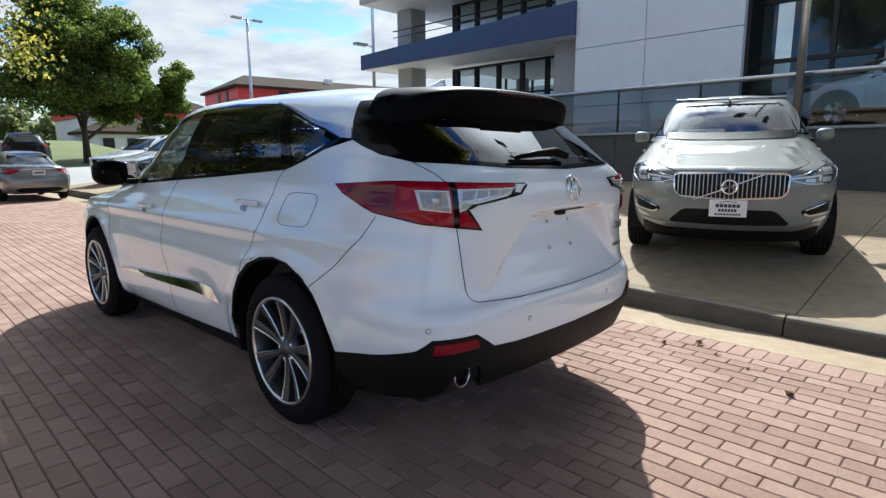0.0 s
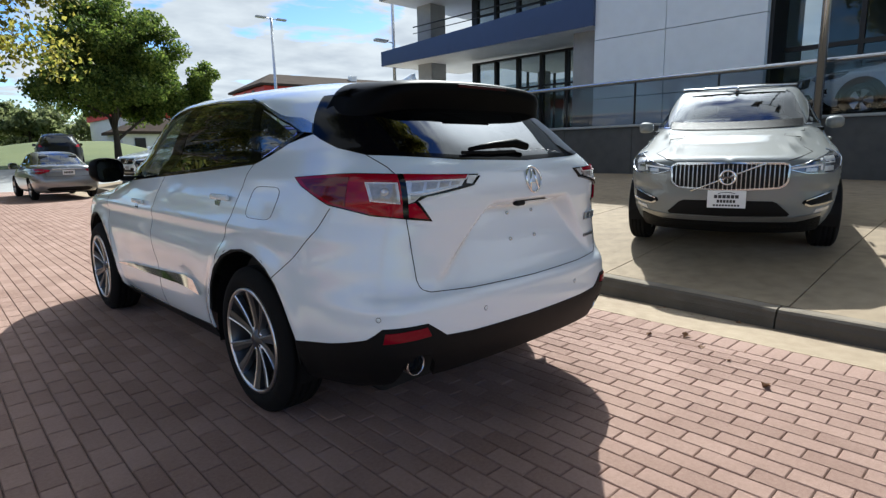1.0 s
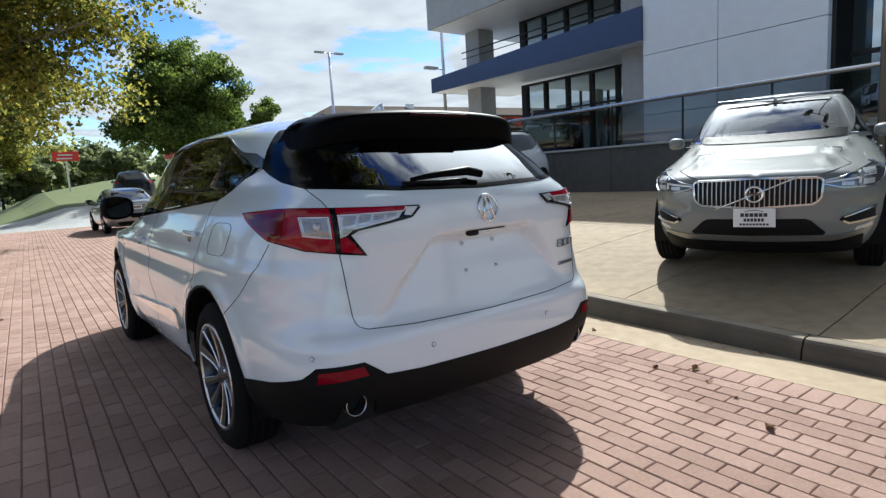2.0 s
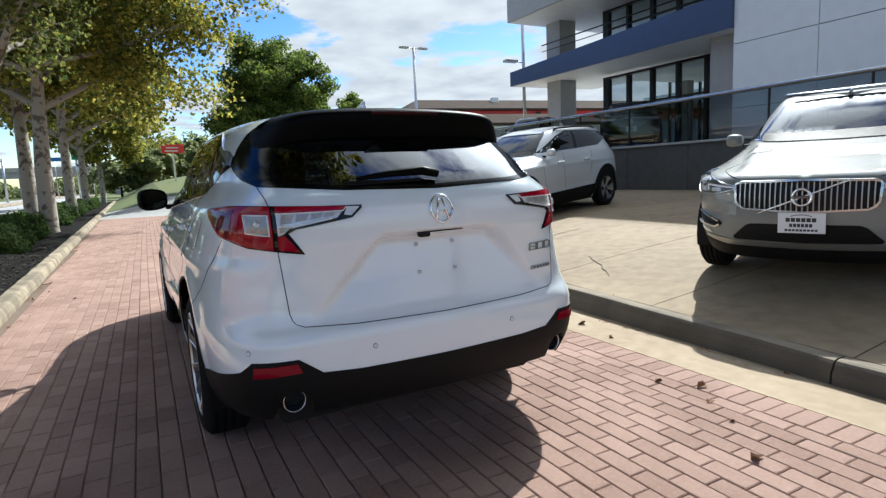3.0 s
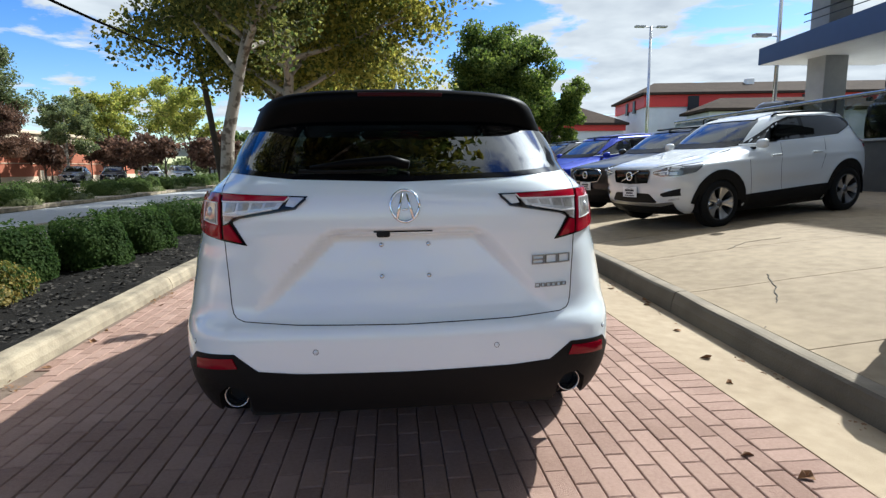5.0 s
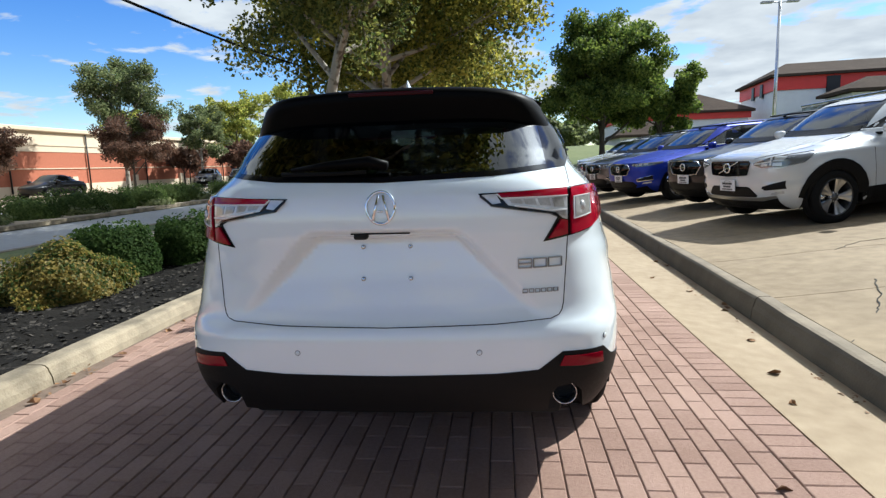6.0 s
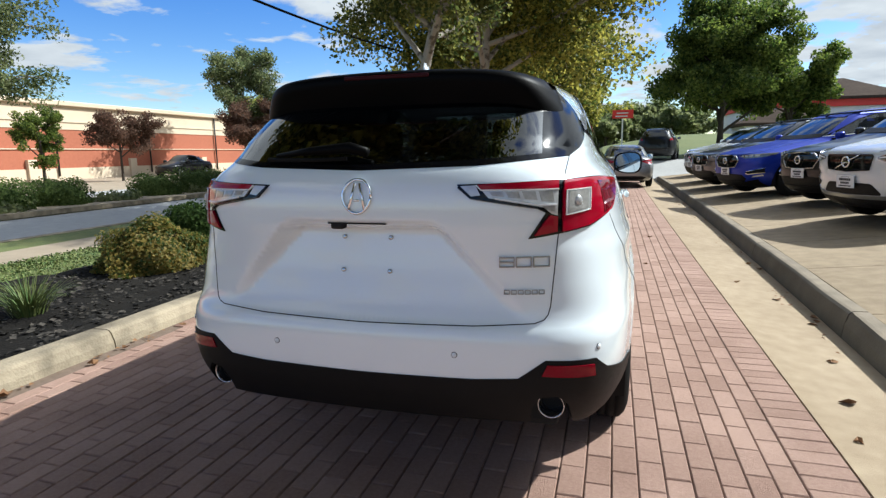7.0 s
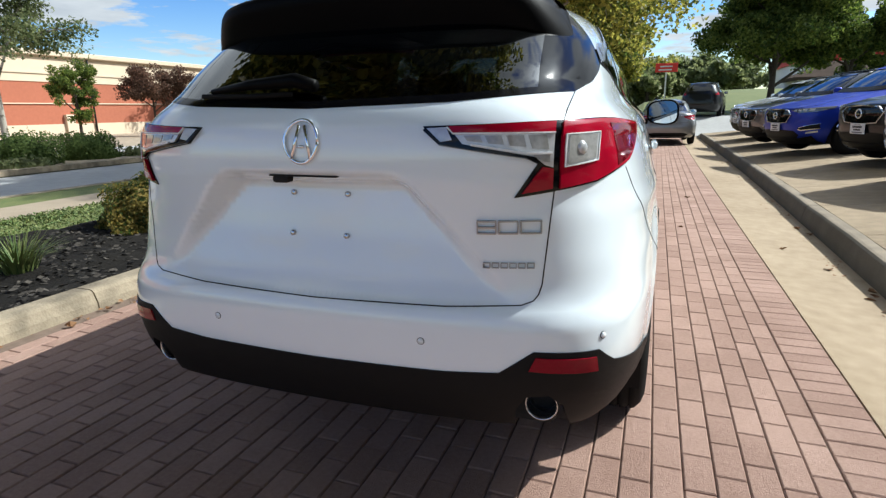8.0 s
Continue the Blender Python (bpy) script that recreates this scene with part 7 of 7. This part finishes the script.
def shrub(name, label, x, y, z, rx, ry, h, leaf, seed, count, size, ragged=0.12, boxy=True):
    """A rounded bush: stems inside, a shell of many leaves with an uneven outline."""
    rng = np.random.default_rng(seed)
    t = thing(name, label, "shrub", m=pose(x, y, z))
    bv, bf = [], []
    for i in range(9):
        a = i * 0.7
        e = Vector((math.cos(a) * rx * 0.55, math.sin(a) * ry * 0.55, h * 0.7))
        v, f = tube_arrays([(0, 0, -0.05), tuple(e * 0.5), tuple(e)], [0.02, 0.014, 0.006], 5, False)
        k = len(bv)
        bv.extend(v)
        bf.extend([tuple(q + k for q in p) for p in f])
    arr("stemwork", bv, bf, DARKBARK, t)
    d = rng.normal(size=(count, 3))
    d /= np.linalg.norm(d, axis=1, keepdims=True)
    d[:, 2] = np.abs(d[:, 2]) * 1.0 - 0.18 * rng.random(count)
    if boxy:
        d[:, :2] *= (np.maximum(1e-6, 1 - np.clip(d[:, 2], 0, 1) ** 3.2) ** (1 / 3.2) / np.maximum(1e-3, np.hypot(d[:, 0], d[:, 1])))[:, None]
    bumps = 1 + ragged * np.sin(d[:, 0] * 5 + seed) * np.sin(d[:, 1] * 6 + seed * 2) + ragged * 0.7 * np.sin(d[:, 2] * 9 + d[:, 0] * 7)
    rr = (0.72 + 0.28 * rng.random(count) ** 0.6) * bumps
    P = d * rr[:, None] * np.array([rx, ry, h])
    P[:, 2] = np.maximum(P[:, 2], 0.02)
    # solid core added under the leaves so that no light leaks through
    core = bmesh.new()
    bmesh.ops.create_icosphere(core, subdivisions=3, radius=1.0)
    for v in core.verts:
        q = v.co.copy()
        b = 0.74 * (1 + ragged * math.sin(q.x * 5 + seed) * math.sin(q.y * 6 + seed * 2) + 0.06 * math.sin(11 * q.x + 7 * q.z) * math.sin(9 * q.y))
        v.co = Vector((q.x * rx * b, q.y * ry * b, max(-0.02, q.z * h * b)))
    part("inner_foliage", core, leaf, t)
    leaves(P, rng.uniform(0.6, 1.3, count) * size, rng, "foliage", leaf, t, outward=d)
    return t


# street trees behind the start, seen only in glass; crowns also shape the skylight
tree("plane_tree", "tall plane tree arching over the lane and lot", 4.3, -6.5, 0.1, 12.5, 4.2, 6.2, PLANELEAF, BARK, 77, 18000, 0.2, 0.24, 6, lean=(-0.6, 2.4))
tree("plane_tree", "tall mottled-bark plane tree in the bed behind", -4.6, -2.6, 0.05, 12.5, 5.2, 5.2, PLANELEAF, BARK, 78, 34000, 0.2, 0.22, 6, lean=(1.8, 4.0))
# street trees in the bed on the kerb's left
tree("plane_tree", "mottled-bark plane tree with yellowing leaves in the bed", -3.58, 10.9, 0.05, 9.2, 2.35, 3.2, SHADELEAF, BARK, 3, 18000, 0.09, 0.14, 6, lean=(1.45, 0.3))
tree("plane_tree", "mottled-bark plane tree with yellowing leaves in the bed", -3.25, 17.5, 0.05, 10.6, 4.7, 3.5, PLANELEAF, BARK, 5, 28000, 0.125, 0.20, 6, lean=(0.4, 0.0))
tree("plane_tree", "pale-trunked plane tree further down the bed", -4.05, 21.0, 0.05, 9.6, 2.6, 3.6, PLANELEAF, BARK, 15, 7000, 0.14, 0.2, 5)
tree("plane_tree", "pale-trunked plane tree further down the bed", -3.5, 28.5, 0.05, 10.0, 4.4, 3.4, PLANELEAF, BARK, 8, 8000, 0.2, 0.2, 5)
tree("plane_tree", "pale-trunked plane tree further down the bed", -3.55, 39.5, 0.05, 9.6, 3.8, 3.4, PLANELEAF, BARK, 9, 6000, 0.24, 0.2, 4)
tree("plane_tree", "pale-trunked plane tree further down the bed", -3.2, 56.0, 0.05, 9.6, 3.8, 3.4, PLANELEAF, BARK, 12, 5000, 0.26, 0.2, 4)
tree("lawn_tree", "broad dark green tree on the lawn past the lot", 7.7, 37.0, 0.85, 9.4, 3.3, 1.35, GREENLEAF, DARKBARK, 21, 34000, 0.155, 0.2, 7)
tree("lawn_tree", "broad dark green tree on the lawn past the lot", 11.9, 38.5, 0.85, 6.9, 2.1, 1.3, GREENLEAF, DARKBARK, 22, 12000, 0.17, 0.15, 5)
# across the street
tree("store_tree", "tall green tree before the brick store", -25.5, 36.5, 0.0, 10.6, 2.6, 2.0, SAGELEAF, BARK, 31, 9000, 0.14, 0.14, 5)
tree("store_tree", "slim green tree before the brick store", -27.0, 50.0, 0.0, 8.6, 2.0, 2.0, SAGELEAF, BARK, 32, 5000, 0.16, 0.12, 4)
tree("crape_myrtle", "bronze-purple ornamental tree before the store", -26.0, 25.0, 0.0, 4.2, 1.5, 1.3, PURPLELEAF, DARKBARK, 41, 6500, 0.095, 0.07, 4)
tree("crape_myrtle", "bronze-purple ornamental tree before the store", -24.0, 35.0, 0.0, 5.4, 2.0, 1.2, PURPLELEAF, DARKBARK, 42, 9000, 0.105, 0.08, 4)
tree("store_tree", "slim dark evergreen before the store", -27.0, 21.0, 0.0, 4.4, 1.1, 0.8, GREENLEAF, DARKBARK, 43, 5000, 0.09, 0.08, 4)
tree("street_tree", "pale-stemmed tree across the street", -20.0, 12.5, 0.0, 8.5, 2.5, 2.2, SAGELEAF, BARK, 44, 9000, 0.10, 0.1, 5)
for k, (x, y, h, s) in enumerate(((-22, 66, 11, 4.0), (-28, 60, 10, 3.6), (-27, 72, 13, 4.2), (-34, 70, 9, 3.6), (-40, 78, 11, 4), (-47, 70, 10, 4))):
    tree("far_tree", "yellow-green tree far along the street", x, y, -0.1, h * 1.14, s * 0.70, 1.8, YELLOWLEAF, DARKBARK, 60 + k, 3000, 0.24, 0.12, 4)
for k, (x, y) in enumerate(((-15.5, 52), (-20.5, 50), (-24.5, 55), (-30, 52))):
    tree("crape_myrtle", "reddish ornamental tree along the street", x, y, -0.1, 4.6, 2.2, 1.2, PURPLELEAF, DARKBARK, 80 + k, 1800, 0.26, 0.08, 3)
for k, (x, y) in enumerate(((-17.2, 73), (-19.5, 79), (-23.0, 76))):
    tree("crape_myrtle", "reddish ornamental tree along the street", x, y, -0.1, 5.0, 2.3, 1.0, PURPLELEAF, DARKBARK, 88 + k, 2000, 0.26, 0.08, 3)
for k, (x, y, h) in enumerate(((-21.0, 88, 8.0), (-27.0, 90, 8.0))):
    tree("far_tree", "green tree far down the street", x, y, -0.1, h, 2.6, 1.0, GREENLEAF, DARKBARK, 130 + k, 2400, 0.3, 0.12, 3)
# woods beyond the bridge
woods = thing("far_woods", "hazy green belt of woods beyond the bridge", "woods", kind="stuff")
rng_w = np.random.default_rng(5)
WX = rng_w.uniform(-150, 40, 26000)
WZ = rng_w.random(26000) ** 0.8 * (3.6 + 1.0 * np.sin(WX * 0.31) + 0.6 * np.sin(WX * 0.83 + 1.0))
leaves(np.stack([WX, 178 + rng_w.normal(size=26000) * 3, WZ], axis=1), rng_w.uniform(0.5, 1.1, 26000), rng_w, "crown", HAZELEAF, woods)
for k, (x, y, h, s) in enumerate(((4, 104, 10, 6), (12, 105, 10, 6), (20, 98, 8, 5), (28, 110, 9, 6), (2.0, 72, 3.6, 2.4), (-2, 80, 5, 3.0), (9.0, 76, 3.6, 2.6), (1.0, 66, 3.0, 2.2), (5.0, 80, 4.2, 2.8))):
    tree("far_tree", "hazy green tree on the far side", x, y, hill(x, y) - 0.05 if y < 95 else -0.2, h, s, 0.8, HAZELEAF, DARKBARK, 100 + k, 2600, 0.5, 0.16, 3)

# clipped shrubs in the mulch bed
shrub("shrub", "golden-green unclipped shrub on black mulch", -3.95, 3.3, 0.08, 0.57, 0.56, 0.56, GOLDLEAF, 7, 13000, 0.036, 0.14, False)
rng_b = random.Random(4)
for k, (x, y, r) in enumerate(((-4.2, 4.45, 0.47), (-3.80, 5.45, 0.47), (-3.82, 6.80, 0.53), (-3.95, 8.95, 0.64), (-3.75, 12.2, 0.66), (-3.85, 13.9, 0.68), (-3.8, 15.5, 0.66), (-3.9, 17.2, 0.68))):
    shrub("shrub", "clipped dark green box shrub on black mulch", x, y, 0.08, r, r, rng_b.uniform(0.66, 0.76), BOXLEAF, 20 + k, 8000 if k < 5 else 4000, 0.04 if k < 5 else 0.06, 0.07)
for k in range(12):
    y = 22.0 + 2.4 * k
    shrub("shrub", "clipped dark green box shrub on black mulch", -3.9 + rng_b.uniform(-0.1, 0.1), y, 0.08, 0.75, 0.9, 0.66, BOXLEAF, 50 + k, 900, 0.12, 0.10)
for k in range(34):
    y = 3.0 + 1.75 * k
    if k % 7 == 5:
        continue
    shrub("hedge_shrub", "rounded green shrub on the street median", -13.2 + rng_b.uniform(-0.15, 0.15), y, 0.08, 0.86, 0.82, rng_b.uniform(0.75, 0.95), HEDGELEAF, 90 + k, 3200 if k < 16 else 600, 0.062 if k < 16 else 0.18, 0.08)
for k in range(14):
    shrub("ground_shrub", "low pale shrub on the street median", -12.55 + rng_b.uniform(-0.1, 0.1), 4.0 + 3.7 * k, 0.08, 0.45, 0.8, 0.28, HAZELEAF, 140 + k, 350, 0.10, 0.2)


def tuft(name, label, x, y, z, n, length, seed):
    rng = np.random.default_rng(seed)
    vs, fs = [], []
    for i in range(n):
        a = rng.uniform(0, 2 * math.pi)
        o = rng.uniform(0, 0.12)
        d = Vector((math.cos(a), math.sin(a), 0))
        s = d.cross(TRUE_UP) * rng.uniform(0.004, 0.008)
        L = length * rng.uniform(0.55, 1.1)
        b = Vector((x, y, z)) + d * o
        droop = rng.uniform(0.3, 1.0)
        for j in range(5):
            t = j / 4
            p = b + d * L * t * (0.35 + 0.5 * t * droop) + TRUE_UP * L * (t - 0.55 * droop * t * t)
            w = s * (1 - t * 0.9)
            vs += [p - w, p + w]
        k = len(vs) - 10
        fs += [(k + 2 * j, k + 2 * j + 1, k + 2 * j + 3, k + 2 * j + 2) for j in range(4)]
    o = arr(name, vs, fs, GRASSBLADE, smooth=False)
    return tagged(o, label, "plant")


tuft("grass_tuft", "arching green ornamental grass on the mulch", -3.46, 1.45, 0.08, 260, 0.40, 5)
tuft("grass_tuft", "arching green ornamental grass on the mulch", -3.4, 0.2, 0.08, 260, 0.5, 6)

# loose chips on the mulch
rng_m = np.random.default_rng(11)
n = 9000
pos = np.stack([rng_m.uniform(-4.7, -2.58, n), -1 + 14 * rng_m.random(n) ** 1.4, np.full(n, 0.125)], 1)
pos[:, 2] = 0.092 + 0.03 * np.sin(pos[:, 0] * 5 + pos[:, 1] * 1.7) * np.sin(pos[:, 1] * 2.3) + 0.012 * np.sin(17 * pos[:, 0] + 3 * pos[:, 1]) + 0.01 * np.sin(13 * pos[:, 1])
chips = leaves(pos, rng_m.uniform(0.02, 0.06, n), rng_m, "mulch_chips", MULCHCHIP, None, outward=np.array([0, 0, 1.5]), bend=0.1)
tagged(chips, "loose shredded bark chips on the bed", "mulch", kind="stuff")
# grass blades on the near lawn
n = 30000
pos = np.stack([rng_m.uniform(-5.95, -4.72, n), -1 + 16 * rng_m.random(n) ** 1.3, rng_m.uniform(0.07, 0.095, n)], 1)
lawn_blades = leaves(pos, rng_m.uniform(0.014, 0.034, n), rng_m, "grass_blades", GRASSBLADE, None, bend=0.1)
tagged(lawn_blades, "short mown grass blades on the lawn strip", "grass", kind="stuff")

# fallen leaves, one by one
rng_l = random.Random(9)


def fallen_leaf(x, y, z, s):
    vs, fs = [], []
    a0 = rng_l.uniform(0, 6.28)
    m = 7
    for k in range(m):
        a = a0 + 2 * math.pi * k / m
        r = s * (0.6 + 0.5 * (k % 2)) * rng_l.uniform(0.8, 1.1)
        vs.append((r * math.cos(a), r * 0.7 * math.sin(a), 0.25 * s + s * rng_l.uniform(-0.2, 0.55)))
    vs.append((0, 0, 0.12 * s))
    lowest = min(v[2] for v in vs)
    vs = [(p[0], p[1], p[2] - lowest + 0.001) for p in vs]
    fs = [(k, (k + 1) % m, m) for k in range(m)]
    k0 = len(vs)
    vs += [(p[0], p[1], p[2] + 0.0015) for p in vs[:m + 1]]
    fs += [(k0 + (k + 1) % m, k0 + k, k0 + m) for k in range(m)]
    o = arr("fallen_leaf", vs, fs, DRYLEAF, smooth=False)
    o.location = (x, y, z)
    tagged(o, "curled dry brown leaf lying on the paving", "leaf", "fallen leaves")
    return o


for x, y in ((1.47, -0.21), (1.93, 0.96), (1.49, 0.15), (2.27, -0.16), (-2.385, 1.51), (1.62, -0.05), (1.35, -0.42), (2.05, 1.4), (2.2, 2.05), (2.35, 2.9), (2.42, 3.1), (2.4, 2.98), (2.3, 3.6), (2.1, 4.2), (2.45, 5.3), (2.5, 5.0),
             (-2.25, 0.9), (-2.3, 1.2), (-2.28, 2.3), (-2.31, 2.6), (-2.2, 3.4), (-1.85, 5.84), (-2.3, 4.6), (-2.32, 0.4), (-2.29, 1.75), (1.1, -0.7), (0.9, 2.4), (1.3, 4.9), (1.5, 7.0)):
    zz = 0.0 if x < 1.8 else -0.002 - 0.035 * (x - gutter_x(y)) / 0.6
    fallen_leaf(x, y, zz, rng_l.uniform(0.022, 0.05))

# litter along the feet of the kerbs
n = 1700
side = rng_m.random(n) < 0.6
ly = rng_m.uniform(-2.0, 14.0, n)
spread_x = rng_m.exponential(0.05, n)
lx = np.where(side, -2.36 + spread_x, [kerb_x(y) - 0.03 for y in ly] - spread_x * 1.6)
keep = np.sin(ly * 2.1) + np.sin(ly * 5.3 + 1.0) + rng_m.normal(size=n) * 0.6 > 0.5
pos = np.stack([lx, ly, np.where(side, 0.006, -0.028)], 1)[keep]
litter = leaves(pos, rng_m.uniform(0.008, 0.035, len(pos)), rng_m, "leaf_litter", DRYLEAF, None, outward=np.array([0, 0, 1.5]), bend=0.25)
tagged(litter, "dry leaf crumbs gathered along the kerbs", "leaf litter", kind="stuff")

# street pole and its cable
pole = thing("utility_pole", "dark leaning timber utility pole with a cable", "pole", m=pose(-6.10, 19.5, 0.0))
tube("shaft", [(0.25, 0, -0.1), (-0.3, 0, 4.5), (-0.75, 0, 8.2)], [0.12, 0.10, 0.085], DARKBARK, pole)
cable = [(-0.60 - 0.13 * t, -34 * t, 5.10 + 0.9 * t - 3.3 * t * (1 - t)) for t in np.linspace(0, 1, 25)]
tube("cable", cable, 0.03, RUBBER, pole, "black overhead cable", 6)

# ---- paving bricks, last ----
def brick_mesh(w, l, name):
    """One clay paver with eased edges, its top at 0."""
    a, b = w / 2, l / 2
    e = 0.0045
    vs = [(-a, -b, -0.03), (a, -b, -0.03), (a, b, -0.03), (-a, b, -0.03), (-a, -b, -e), (a, -b, -e), (a, b, -e), (-a, b, -e), (-a + e, -b + e, 0), (a - e, -b + e, 0), (a - e, b - e, 0), (-a + e, b - e, 0)]
    fs = [(0, 1, 5, 4), (1, 2, 6, 5), (2, 3, 7, 6), (3, 0, 4, 7), (4, 5, 9, 8), (5, 6, 10, 9), (6, 7, 11, 10), (7, 4, 8, 11), (8, 9, 10, 11)]
    me = bpy.data.meshes.new(name)
    me.from_pydata(vs, [], fs)
    me.materials.append(PAVER)
    return me, vs, fs


brick_main, BV, BF = brick_mesh(0.0970, 0.2055, "brick")
brick_edge, EV, EF = brick_mesh(0.2110, 0.1000, "edge_brick")
rng_p = random.Random(17)
jv, jf = [], []


def lay(x, y, me, V, F, near):
    dz, ta, tb = rng_p.uniform(-0.0015, 0.0015), rng_p.uniform(-0.006, 0.006), rng_p.uniform(-0.006, 0.006)
    sl = 0.016
    if near:
        o = obj("brick", me, brick_bed)
        o.location = (x, y, dz)
        o.rotation_euler = (ta, tb, -math.atan(sl) + rng_p.uniform(-0.006, 0.006))
    else:
        k = len(jv)
        for p in V:
            jv.append((x + p[0] + sl * p[1], y + p[1] - sl * p[0], p[2] + dz + p[0] * tb + p[1] * ta))
        jf.extend([tuple(q + k for q in f) for f in F])


PW, PL, BRICK_SHIFT = 0.1014, 0.2100, 0.128
for i in range(43):
    for j in range(-30, 122):
        y = j * PL + (0.5 * PL if i % 2 else 0.0) + BRICK_SHIFT
        x = gutter_x(y) - 0.218 - PW * (i + 0.5)
        if x < -2.30:
            continue
        lay(x, y, brick_main, BV, BF, -0.70 < y < 0.55)
for j in range(-58, 246):
    y = j * 0.1035 + 0.03
    lay(gutter_x(y) - 0.1085, y, brick_edge, EV, EF, -0.5 < y < 1.6)
rest = arr("brick_field", jv, jf, PAVERJ, brick_bed, smooth=False)
rest["kind"] = "stuff"
